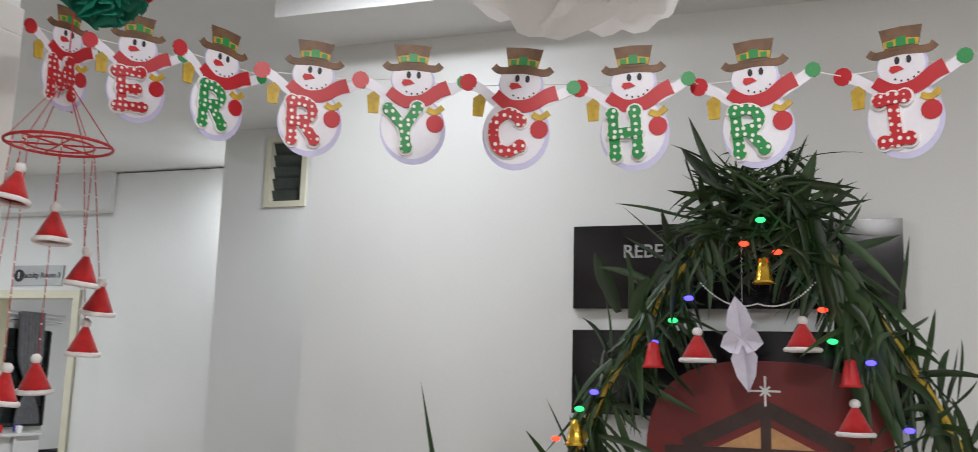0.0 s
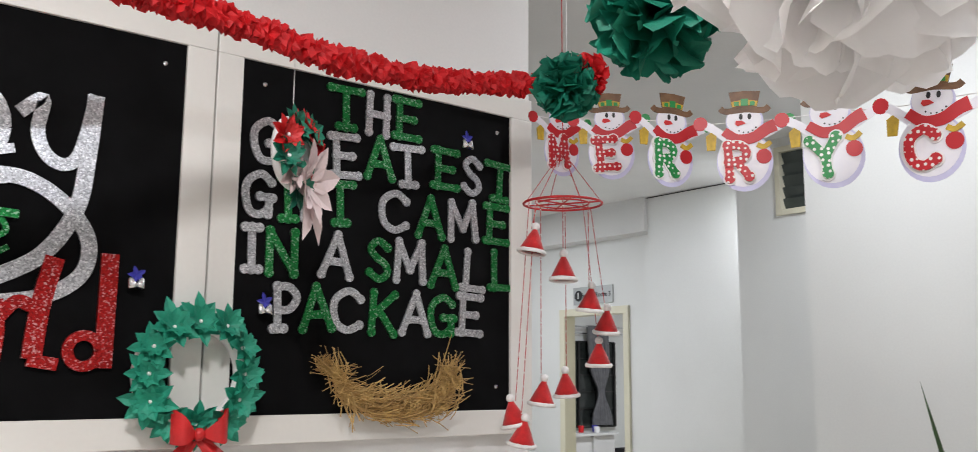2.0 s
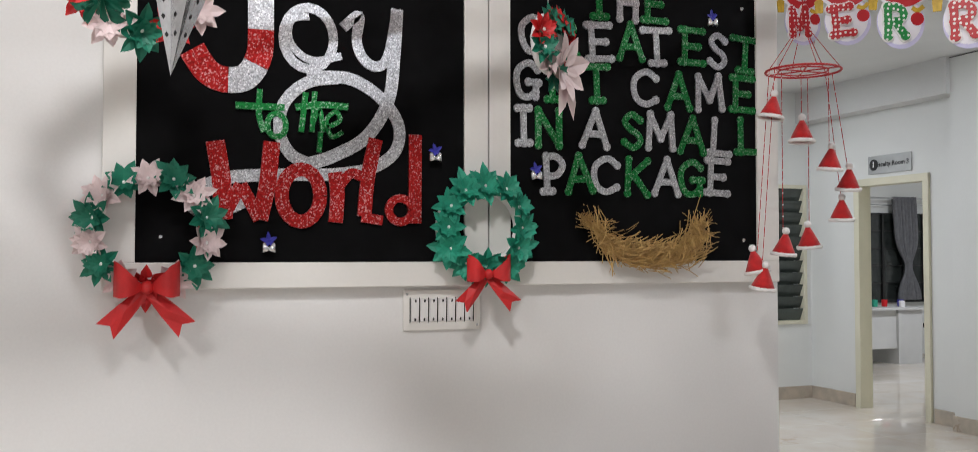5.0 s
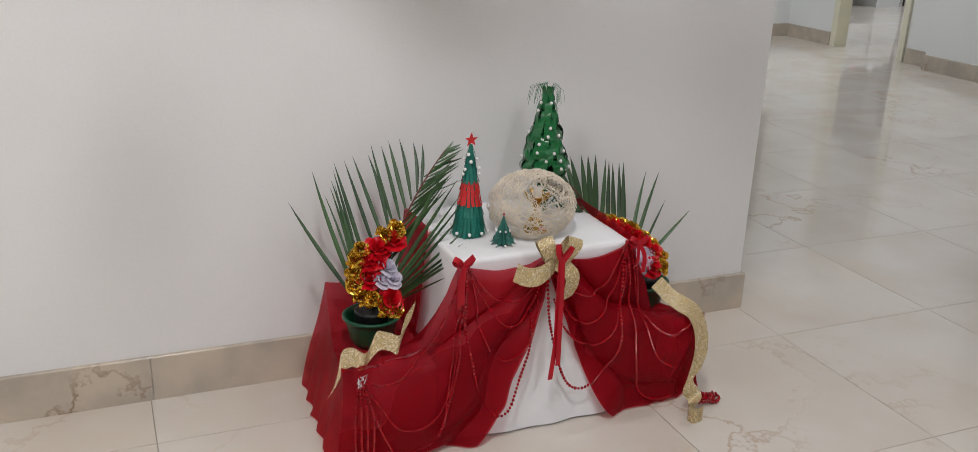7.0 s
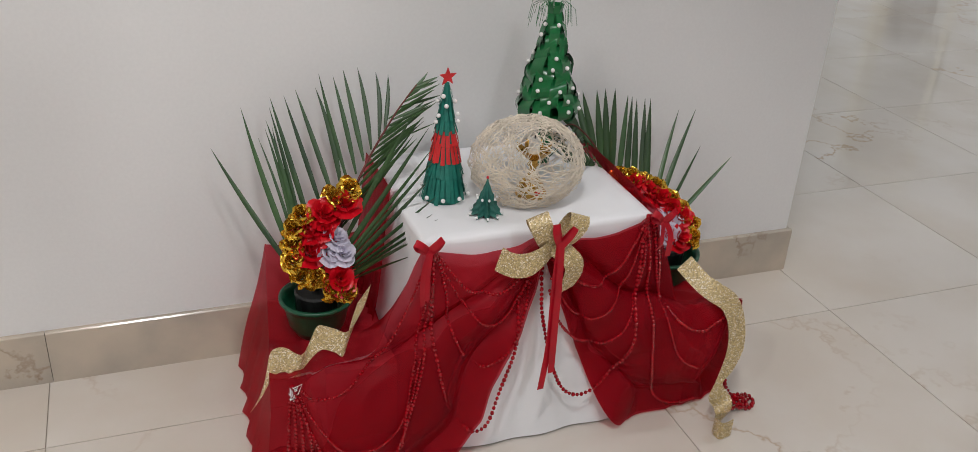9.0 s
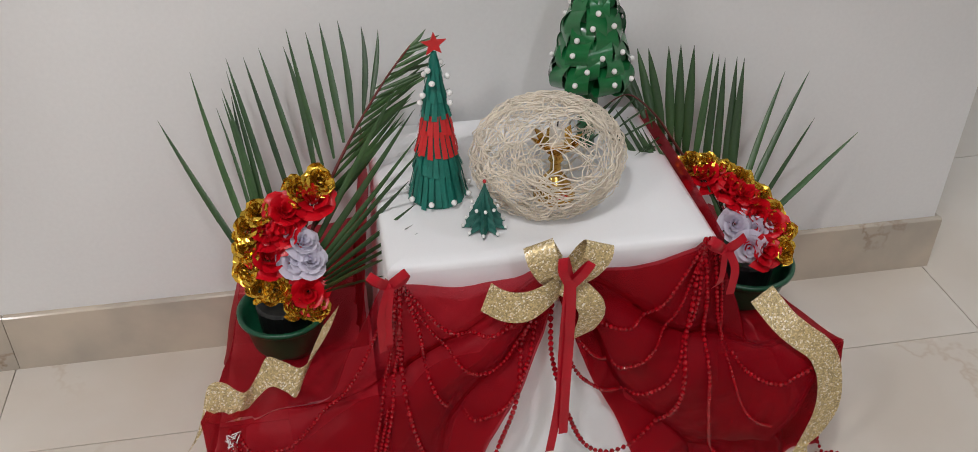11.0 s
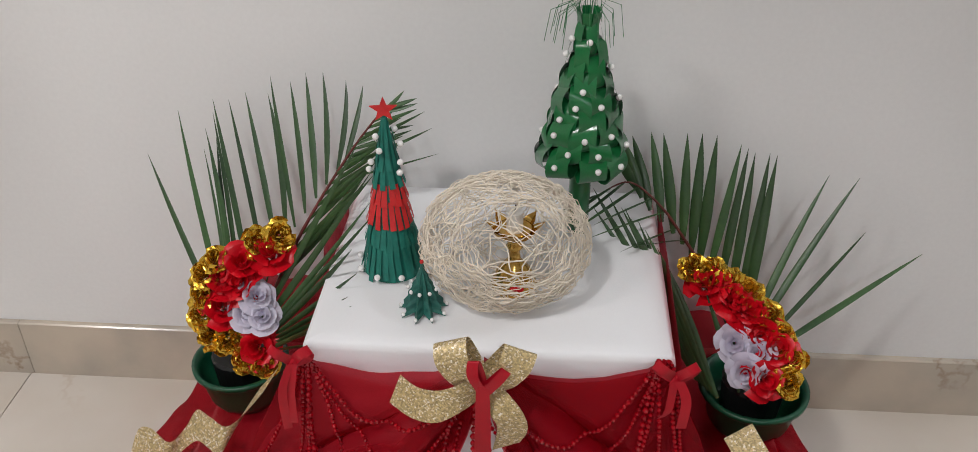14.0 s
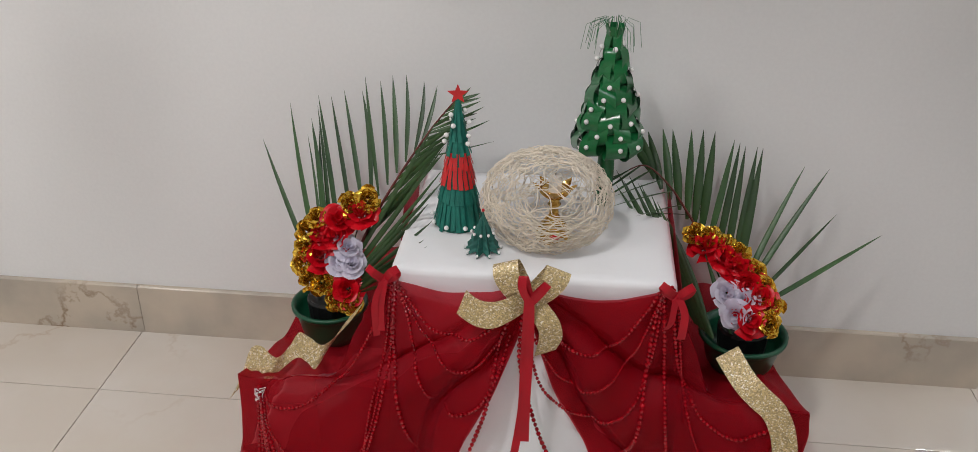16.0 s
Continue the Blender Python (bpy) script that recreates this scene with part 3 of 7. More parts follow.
for k, (pts, w) in enumerate([
        (ring2((-1.408, 1.923), 0.062, 0.076), 0.023),
        (cm([(-140.7, 197.7), (-145, 196.5), (-145.3, 191), (-140.2, 186.9), (-132.6, 188.5)]), 0.018),
        (cm([(-132.3, 195.6), (-128.2, 199), (-128.8, 192.5), (-126.9, 188), (-123.4, 186.5), (-120.6, 189.6), (-118.4, 201.5)]), 0.026),
        (cm([(-118.4, 201.5), (-119.1, 189.8), (-120.6, 178), (-126.2, 168.6), (-134.9, 163.3), (-141.2, 161.2)]), 0.032),
        (cm([(-133.5, 182.9), (-141.1, 181.3), (-146.7, 175.9), (-147.7, 168.8), (-145, 163.5), (-140.2, 161.2)]), 0.029),
        (cm([(-141.1, 182.4), (-131.2, 183), (-123.2, 179), (-118.1, 172.3), (-118.7, 165.4), (-124.8, 160.8), (-134.7, 158.9), (-148.4, 158.4),
             (-160.3, 157.3), (-166.4, 154.1), (-168.1, 151.1), (-165.1, 149.1), (-159.9, 150.1), (-155.1, 152.2)]), 0.03)]):
    g.stroke(pts, w, 0.004 + 0.0004 * k, M0, smooth=6 if k else 1)
own(part("joy_swirl", g, SILVER_G, None, "silver glitter script letters with a long swirl"), joy)
g = Geo()
for k, (pts, w) in enumerate([
        (cm([(-152.5, 178.9), (-152.7, 172.9), (-151.5, 168.6)]), 0.014), (cm([(-158.2, 174.7), (-146.6, 174.8)]), 0.016), (ring2((-1.485, 1.704), 0.022, 0.028), 0.014),
        (cm([(-141.5, 178.8), (-142.6, 169)]), 0.014), (cm([(-144, 175), (-138, 175.9), (-131, 175.7)]), 0.016), (cm([(-139.3, 179.1), (-140, 169.1)]), 0.013),
        (cm([(-139.6, 171.9), (-138.1, 174.7), (-137.3, 169.2)]), 0.012), (cm([(-136.3, 170.4), (-133.1, 172.2), (-134.2, 174.4), (-136.5, 172), (-135.1, 168.2), (-132.4, 169.4)]), 0.011),
        (cm([(-137.8, 169.2), (-138.2, 164.2)]), 0.012)]):
    g.stroke(pts, w, 0.009 + 0.0004 * k, M0, smooth=5)
own(part("to_the", g, GREEN_G, None, "green glitter script words"), joy)
for name, strokes in {
        "letter_w": [(cm([(-162.8, 166), (-161.2, 156), (-160.8, 147.5)]), 0.044), (cm([(-160.8, 148), (-156.8, 155.8)]), 0.03), (cm([(-156.8, 155.8), (-152.4, 147.5)]), 0.03), (cm([(-152.4, 147.5), (-150.6, 156), (-149.6, 166.3)]), 0.04)],
        "letter_o": [(ring2((-1.425, 1.535), 0.047, 0.064), 0.034)],
        "letter_r": [(cm([(-134.2, 159.4), (-133.6, 154), (-134, 147)]), 0.036), (cm([(-133.5, 155.5), (-130.3, 159.2), (-127.5, 158.5)]), 0.025)],
        "letter_l": [(cm([(-123.9, 168.1), (-125.9, 158.5), (-126.8, 148.6)]), 0.036), (cm([(-127.5, 148.4), (-122.1, 147.6)]), 0.024)],
        "letter_d": [(cm([(-113.6, 169.6), (-113.7, 147)]), 0.034), (ring2((-1.175, 1.503), 0.03, 0.03), 0.021)]}.items():
    g = Geo()
    for k, (pts, w) in enumerate(strokes):
        g.stroke(pts, w, 0.0085 + 0.0005 * k, M0, smooth=5 if len(pts) < 10 else 1)
    own(part(name, g, RED_G, None, "red glitter card letter"), joy)


# ---- paper flowers, bows, wreaths ----
def petal(g, c, d, nrm, L, w, curl=0.25, fold=0.25):
    """A pointed paper petal from c along d, folded along its middle."""
    c, d, nrm = Vector(c), Vector(d).normalized(), Vector(nrm).normalized()
    s = nrm.cross(d)
    rows = []
    for t, k in ((0.0, 0.25), (0.35, 1.0), (0.7, 0.7), (1.0, 0.02)):
        p = c + d * (L * t) + nrm * (L * curl * t * t)
        rows.append([p + s * (w * k) / 2 + nrm * (fold * w * k), p, p - s * (w * k) / 2 + nrm * (fold * w * k)])
    g.sheet(rows)


def poinsettia(g, c, nrm, r, n=8, rnd=None, layers=2):
    rnd = rnd or R
    nrm = Vector(nrm).normalized()
    u = nrm.orthogonal().normalized()
    v = nrm.cross(u)
    for lay in range(layers):
        a0 = rnd.random() * math.tau
        for k in range(n):
            a = a0 + k * math.tau / n
            petal(g, Vector(c) + nrm * (0.004 * lay), u * math.cos(a) + v * math.sin(a) + nrm * (0.15 + 0.45 * lay), nrm, r * (1 - 0.3 * lay) * rnd.uniform(0.85, 1.1), r * 0.55, 0.1)


def band(g, pts, wdir, half, k=5):
    """A ribbon through the points, its width along wdir."""
    wd = wdir if isinstance(wdir, list) else [wdir] * len(pts)
    pts, wd = curve2(pts, k), curve2(wd, k)
    g.sheet([[p - w.normalized() * half, p, p + w.normalized() * half] for p, w in zip(pts, wd)])


def bow_parts(c, size, material, parent):
    """A folded paper bow: two full loops and two notched tails round a knot, facing -y."""
    cx, cy, cz = c
    g = Geo()
    g.ball((cx, cy - 0.03 * size - 0.014, cz), size * 0.17, 8, 6)
    knot = part("bow", g, material, parent, "", True)
    for s in (-1, 1):
        rows = []
        for k in range(13):
            a = k / 12
            r = size * (0.10 + 0.60 * math.sin(a * math.pi) ** 0.8)
            reach = (a if a < 0.5 else 1 - a) * 2
            rows.append([(cx + s * size * (0.10 + 0.66 * reach ** 0.8), cy - 0.010 - size * 0.30 * math.sin(a * math.tau) - 0.1 * size, cz + r * q + size * 0.22 * reach) for q in (-0.62, -0.2, 0.2, 0.62)])
        g = Geo()
        g.sheet(rows)
        part("loop", g, material, knot, "", True)
        a, b = Vector((cx + s * 0.05 * size, cy - 0.006, cz - 0.1 * size)), Vector((cx + s * 0.95 * size, cy - 0.016, cz - 1.05 * size))
        d = b - a
        p = Vector((d.z, 0, -d.x)).normalized() * size * 0.22
        g = Geo()
        g.sheet([[a + p * 0.6, a, a - p * 0.6], [a.lerp(b, 0.5) + p, a.lerp(b, 0.5) + Vector((0, -0.012, 0)), a.lerp(b, 0.5) - p], [b + p * 1.25, b - d * 0.14, b - p * 1.25]])
        part("tail", g, material, knot)


def torus(g, c, r, rt, n=36, k=8, axis="y"):
    cx, cy, cz = c
    g.tube([(cx + r * math.cos(i * math.tau / n), cy, cz + r * math.sin(i * math.tau / n)) for i in range(n)], rt, k, closed=True)


def wreath(at, r, rt, flowers, fsize, ring_mat, label, bow=None, group="", turn=0.0, pearl=True):
    t = thing("wreath", at, label, "wreath", group)
    t.rotation_euler = (0, 0, radians(turn))
    g = Geo()
    torus(g, (0, 0, 0), r, rt)
    part("ring", g, ring_mat, t, "", True)
    n = len(flowers)
    for i, fm in enumerate(flowers):
        a = math.pi / 2 + i * math.tau / n
        g, gp = Geo(), Geo()
        rr = r + R.uniform(-0.008, 0.008)
        c = Vector((rr * math.cos(a), -rt - 0.002, rr * math.sin(a)))
        poinsettia(g, c, (R.uniform(-0.25, 0.25) + 0.35 * math.cos(a), -1, R.uniform(-0.2, 0.2) + 0.35 * math.sin(a)), fsize * R.uniform(0.9, 1.1))
        f = part("paper_flower", g, fm, t)
        if pearl:
            gp.ball(c + Vector((0, -0.008, 0)), 0.0045, 7, 5)
            part("pearl", gp, PEARL, f, "small white pearl", True)
    if bow:
        size, dz, bm_ = bow
        bow_parts((0, -rt - 0.014, -r + dz), size, bm_, t)
    return t


wreath((-0.963, -0.055, 1.460), 0.107, 0.019, [PAPER_TEAL] * 12, 0.054, PAPER_WHITE, "teal paper flower wreath with a red bow on the board frame", (0.078, -0.012, PAPER_RED), "paper wreaths")
wreath((-1.777, -0.05, 1.447), 0.125, 0.013, [PAPER_PINK, PAPER_DKGREEN, PAPER_PINK, PAPER_DKGREEN, PAPER_PINK, PAPER_DKGREEN, PAPER_PINK, PAPER_RED, PAPER_PINK, PAPER_DKGREEN, PAPER_PINK, PAPER_DKGREEN, PAPER_PINK, PAPER_DKGREEN],
       0.053, PAPER_RED, "pink and green paper flower wreath with a big red bow", (0.092, -0.005, PAPER_RED), "paper wreaths")
hw = wreath((-0.897, -0.328, 1.885), 0.06, 0.013, [PAPER_RED, PAPER_DKGREEN, PAPER_RED, PAPER_DKGREEN, PAPER_PINK, PAPER_DKGREEN, PAPER_RED, PAPER_DKGREEN, PAPER_RED, PAPER_DKGREEN], 0.048, PAPER_WHITE,
            "small red and green paper wreath with a pale pink bow", None, "paper wreaths", 38)
for k in range(7):
    g = Geo()
    a = k * math.tau / 7 + 0.3
    petal(g, (0, -0.03, -0.062), (math.cos(a), -0.3, math.sin(a)), (0, -1, 0), R.uniform(0.075, 0.095), 0.055, 0.1, 0.2)
    part("bow_loop", g, PAPER_PINK, hw, "pale pink paper bow loop")
for s in (-1, 1):
    g = Geo()
    petal(g, (0, -0.03, -0.07), (0.35 * s, -0.1, -1), (0, -1, 0), 0.115, 0.055, 0.05)
    part("bow_tail", g, PAPER_PINK, hw, "pale pink paper bow tail")
g = Geo()
g.tube([(0, 0, 0.052), (0, 0, 0.21)], 0.0009, 4)
part("thread", g, PAPER_WHITE, hw)
wreath((-1.80, -0.42, 1.93), 0.115, 0.014, [PAPER_RED, PAPER_PINK, PAPER_DKGREEN, PAPER_PINK, PAPER_RED, PAPER_PINK, PAPER_DKGREEN, PAPER_RED, PAPER_PINK, PAPER_DKGREEN, PAPER_RED, PAPER_PINK], 0.052, PAPER_WHITE,
       "red, white and green hanging paper flower wreath", None, "paper wreaths", 12)

# small bells with ribbon on the boards
for bx, bz in ((-1.084, 1.645), (-1.502, 1.412), (-0.802, 1.606), (-0.247, 2.066)):
    t = thing("bell_ornament", (bx, -0.027, bz), "pair of small silver bells on blue ribbon", "bell", "silver bells on the boards")
    for s in (-1, 1):
        g = Geo()
        g.lathe([(0.0005, 0.012), (0.005, 0.010), (0.008, 0.0), (0.0115, -0.010), (0.010, -0.010)], (s * 0.009, -0.012, -0.004), 12, Matrix.Rotation(radians(18 * s), 4, "Y"))
        part("bell", g, FOIL_SILVER, t, "", True)
    g = Geo()
    poinsettia(g, (0, -0.008, 0.011), (0, -1, 0.2), 0.021, 5, layers=1)
    part("ribbon", g, BLUE, t, "dark blue ribbon loops")

# straw crescent
straw = thing("straw_crescent", (-0.47, -0.062, 1.39), "golden dry straw bundle bent into a crescent on the board", "straw decoration")
g = Geo()
arc = curve2([(-0.645, 1.475), (-0.615, 1.43), (-0.56, 1.398), (-0.47, 1.388), (-0.39, 1.393), (-0.335, 1.42), (-0.312, 1.468)], 8)
for i in range(460):
    a = R.random() ** 1.0 * 0.8
    ln = R.uniform(0.12, 0.3)
    off = (R.gauss(0, 0.013), R.gauss(0, 0.019))
    end = (R.gauss(0, 0.024), R.gauss(0, 0.024))
    pts = []
    for j in range(5):
        s = min(1.0, a + ln * j / 4) * (len(arc) - 1)
        k = min(int(s), len(arc) - 2)
        p = arc[k].lerp(arc[k + 1], s - k)
        q = (j / 4) ** 2
        w = 1 - 0.25 * abs(2 * s / (len(arc) - 1) - 1)
        pts.append((p.x + (off[0] + end[0] * q) * w, -0.062 + R.gauss(0, 0.002) + off[1] * 0.9, p.y + (off[1] + end[1] * q) * w))
    g.tube(pts, R.uniform(0.0010, 0.0019), 3)
tagged(own(part("straw_bundle", g, STRAW), straw), kind="stuff")
g = Geo()
for i in range(240):
    k = R.randrange(2, len(arc) - 2)
    p = arc[k]
    a, ln = R.uniform(0, math.pi), R.uniform(0.02, 0.055)
    x, z, y = p.x + R.gauss(0, 0.012), p.y + R.gauss(0, 0.017), -0.082 + R.gauss(0, 0.008)
    g.tube([(x - ln * math.cos(a), y, z - 0.6 * ln * math.sin(a)), (x, y - 0.006, z), (x + ln * math.cos(a), y, z + 0.6 * ln * math.sin(a))], R.uniform(0.0008, 0.0015), 3)
tagged(own(part("loose_straw", g, STRAW), straw), kind="stuff")
for ex, ez in ((-0.662, 1.488), (-0.300, 1.492)):
    g = Geo()
    for i in range(70):
        x, z = ex + R.gauss(0, 0.018), ez + R.gauss(0, 0.014)
        q = arc[3] if ex < -0.4 else arc[-4]
        g.tube([(q.x + R.gauss(0, 0.01), -0.06 + R.gauss(0, 0.01), q.y), (x, -0.06 + R.gauss(0, 0.014), z)], 0.0009, 3)
        g.ball((x, -0.06, z), 0.002, 4, 3)
    tagged(own(part("seed_head", g, STRAW, None, "dry seed heads"), straw), kind="stuff")

# switch plate
t = thing("switch_plate", (-1.055, 0, 1.248), "white switch plate with a row of seven switches", "switch plate")
g = Geo()
g.box(-0.105, 0.105, -0.009, 0, -0.053, 0.053)
o = part("plate", g, LAMINATE, t)
bev = o.modifiers.new("edge", "BEVEL")
bev.width, bev.segments = 0.003, 2
for i in range(7):
    g = Geo()
    x = -0.075 + i * 0.0245
    g.add([(x - 0.0105, -0.0095, -0.03), (x + 0.0105, -0.0095, -0.03), (x + 0.0105, -0.0095, 0.03), (x - 0.0105, -0.0095, 0.03),
           (x - 0.009, -0.013, -0.028), (x + 0.009, -0.013, -0.028), (x + 0.009, -0.018, 0.028), (x - 0.009, -0.018, 0.028)],
          [(0, 1, 5, 4), (1, 2, 6, 5), (2, 3, 7, 6), (3, 0, 4, 7), (4, 5, 6, 7)])
    sw = part("switch", g, PAPER_WHITE, t)
    g = Geo()
    for z in (-0.024, 0.024):
        g.box(x - 0.002, x + 0.002, -0.0195 if z > 0 else -0.0155, -0.013, z - 0.0035, z + 0.0035)
    part("switch_mark", g, INK, sw)
for i in range(8):
    g = Geo()
    x = -0.075 - 0.01225 + i * 0.0245
    g.box(x - 0.0014, x + 0.0014, -0.0098, -0.0085, -0.032, 0.032)
    part("switch_gap", g, PLASTIC_BLACK, t)
for sx in (-0.095, 0.095):
    g = Geo()
    g.lathe([(0.0001, 0.003), (0.003, 0.0025), (0.0036, 0)], (sx, -0.009, 0.041 if sx < 0 else -0.041), 8, Matrix.Rotation(radians(90), 4, "X"))
    part("screw", g, CHROME, t)

# ---- low table with cloth ----
BEFORE = set(scene.objects)
TX0, TX1, TY0, TY1, TZ = -1.122, -0.668, -0.403, -0.02, 0.445
t = thing("low_table", (0.5 * (TX0 + TX1), 0.5 * (TY0 + TY1), 0), "low wooden table hidden under a white cloth", "table")
g = Geo()
g.box(TX0 + 0.02, TX1 - 0.02, TY0 + 0.02, TY1 - 0.01, TZ - 0.03, TZ - 0.006)
own(part("tabletop", g, HAT_BROWN), t)
for lx in (TX0 + 0.04, TX1 - 0.04):
    for ly in (TY0 + 0.04, TY1 - 0.04):
        g = Geo()
        g.box(lx - 0.015, lx + 0.015, ly - 0.015, ly + 0.015, 0, TZ - 0.03)
        own(part("leg", g, HAT_BROWN), t)
for sx0, sx1 in ((-1.29, -1.15), (-0.63, -0.515)):
    g = Geo()
    g.box(sx0, sx1, -0.34, -0.06, 0, 0.160)
    single("low_stand", g, CLOTH_WHITE, "low box stand under red cloth", "stand", "side stands")


def drape_box(x0, x1, y0, y1, z, flare, n=28):
    """A cloth over a box: flat top, rounded edges, sides that fall to the floor with soft folds."""
    per = []
    for (ax, ay), (bx, by) in (((x0, y0), (x1, y0)), ((x1, y0), (x1, y1)), ((x1, y1), (x0, y1)), ((x0, y1), (x0, y0))):
        per += [(ax + (bx - ax) * i / n, ay + (by - ay) * i / n) for i in range(n)]
    cx, cy = 0.5 * (x0 + x1), 0.5 * (y0 + y1)
    rows = []
    for s, dz, out in ((0.0, 0, 0), (0.5, 0, 0), (0.9, 0, 0), (0.985, -0.0005, 0), (1.0, -0.004, 0.003), (1.0, -0.012, 0.0045), (1.0, -0.08, 0.006), (1.0, -0.16, 0.010), (1.0, -0.24, 0.016), (1.0, -0.34, 0.022), (1.0, -z + 0.003, 0.03)):
        row = []
        for i, (px, py) in enumerate(per + per[:1]):
            d = Vector((px - cx, py - cy))
            f = out * flare * (1 + 0.12 * math.sin(i * 0.9) * (dz < -0.1) + 0.3 * noise.noise((px * 9, py * 9, dz * 5)) * (dz < -0.02))
            e = d.normalized() * f
            wr = 0.0016 * noise.noise((px * s * 14, py * s * 14, 3)) if s < 0.99 else 0
            row.append((cx + d.x * s + e.x, min(cy + d.y * s + e.y, -0.014), max(0.002, z + dz + wr)))
        rows.append(row)
    g = Geo()
    g.sheet(rows)
    return g


single("tablecloth", drape_box(TX0, TX1, TY0, TY1, TZ, 1.0), CLOTH_WHITE, "plain white cotton cloth draped over the low table", "tablecloth", smooth=True)

# red sheer drapes: one each side, gathered at the corner knot and at the middle bow
CX = -0.898


FRONT = {}


def drape(side):
    """side -1 is towards lower x. The front swag fans out from the bow; the rest covers the stand."""
    knot = 0.228 if side < 0 else 0.222
    outer = 0.520 if side < 0 else 0.478
    t = thing("red_drape", (CX + side * 0.2, TY0 - 0.03, 0), "dark red sheer cloth gathered in swags over table and stand", "drape", "red drapes")
    NU, NV = 130, 84

    def ridge(a):
        return 1 - abs(math.sin(a))

    def swag(depth, upper):
        rows = []
        for i in range(NU + 1):
            d = outer * i / NU
            if d < knot:
                top = 0.444 - 0.024 * math.sin(math.pi * d / knot)
            else:
                q = (d - knot) / (outer - knot)
                top = 0.447 - 0.228 * (1 - (1 - min(1, q * 1.55)) ** 2.0) + 0.010 * math.sin(q * 7)
            inner = 0.205
            low = 0.395 * (1 - min(1, d / inner)) ** 1.5 if d < inner else 0.0
            if upper:
                top = max(low + 0.004, min(top, 0.43 - 0.62 * d - 0.05 * min(1, d / 0.1) + 0.02 * noise.noise((d * 12, 2, side))))
            row = []
            for j in range(NV + 1):
                v = j / NV
                z = top + (low - top) * v
                y = TY0 - 0.020 - 0.034 * (1 - z / 0.44)
                if d > knot:
                    q = (d - knot) / (outer - knot)
                    y += 0.012 * q - 0.016 * math.sin(min(1, z / 0.2) * math.pi) * q
                    y += 0.12 * max(0, q - 0.70) / 0.30 * (0.5 + 0.5 * min(1, z / 0.19))
                rad = math.hypot(0.45 - z, d)
                th = math.atan2(0.45 - z, d + 0.01)
                bend = th + 0.55 * rad + 0.16 * noise.noise((d * 5, z * 5, 1 + side))
                below = (0.45 - z) - 0.40 * d
                w = max(0.0, min(1, below / 0.09)) * min(1, rad / 0.16)
                ph = bend * 12.5 + 1.6 * noise.noise((d * 6, z * 6, 5 + side))
                f = 0.018 * math.cos(ph) + 0.008 * (ridge(bend * 6.5) - 0.4) + 0.0035 * ridge(bend * 37 + 3 * noise.noise((d * 9, z * 9, 6)))
                f *= 0.12 + 0.88 * w
                slip = 0.115 * rad * w * math.sin(ph) * (1 if not upper else 0.6) * min(1, max(0, 0.5 - d) / 0.1) * min(1, (z - low) / 0.05)
                hang = z + 0.10 * math.sin(math.pi * min(1, d / knot)) + 0.03 * noise.noise((d * 8, z * 8, 3))
                f += 0.0035 * ridge(hang * 60) * (d < knot) * (1 - w) * min(1, d / 0.06)
                dk, zk = d - knot, 0.45 - z
                ak = math.atan2(zk, dk + 0.0001)
                f += 0.010 * (ridge(ak * 5.5 + 1.3 * noise.noise((d * 5, z * 5, 9 + side))) - 0.4) * max(0, 1 - abs(ak - 1.75) / 0.9) * min(1, math.hypot(dk, zk) / 0.08)
                f += 0.010 * noise.noise((d * 6, z * 6, 4 + side)) + 0.0025 * noise.noise((d * 26, z * 26, 8 + side))
                narrow = (0.018 if side < 0 else 0.008) * max(0, (d - knot) / (outer - knot) - 0.5) / 0.5 * min(1, z / 0.2)
                sx = CX + side * (d - slip * math.sin(th) - narrow + 0.012 * noise.noise((z * 6, d * 4, 2)) * (d > 0.06))
                row.append((sx, min(y - f, TY0 - 0.012) + depth, max(0.003, z - slip * math.cos(th))))
            rows.append(row)
        return rows

    rows = swag(0.0, False)
    FRONT[side] = np.array(rows).reshape(-1, 3)
    g = Geo()
    g.sheet(rows)
    own(part("front_swag", g, CLOTH_RED, None, "", True), t)
    # Second cloth layer; full on the right, also standing in for weaker light there.
    g = Geo()
    g.sheet(swag(0.007, side < 0))
    own(part("under_layer", g, CLOTH_RED, None, "", True), t)
    base = [r[0] for r in rows]
    lo = next(i for i, p in enumerate(base) if abs(p[0] - CX) > knot + 0.03)
    cover = []
    for x, y, z in base[lo:]:
        row = []
        for j in range(21):
            v = j / 20
            yy = y + (-0.02 - y) * v
            zz = z + (0.180 - z) * min(1, v * 2.2) + (0.085 if side < 0 else 0.045) * max(0, (v - 0.5) / 0.5) ** 1.4 + 0.010 * noise.noise((x * 9, yy * 9, 5)) + 0.007 * ridge(x * 38 + yy * 14 + 2 * noise.noise((x * 7, yy * 7, 2)))
            far = max(0, abs(x - CX) - 0.33)
            row.append((x - side * far * 0.3 * v, yy, zz))
        cover.append(row)
    g = Geo()
    g.sheet(cover)
    own(part("stand_cover", g, CLOTH_RED, None, "", True), t)
    edge = [rows[NU][round(NV * k / 10)] for k in range(11)]
    fall = [edge]
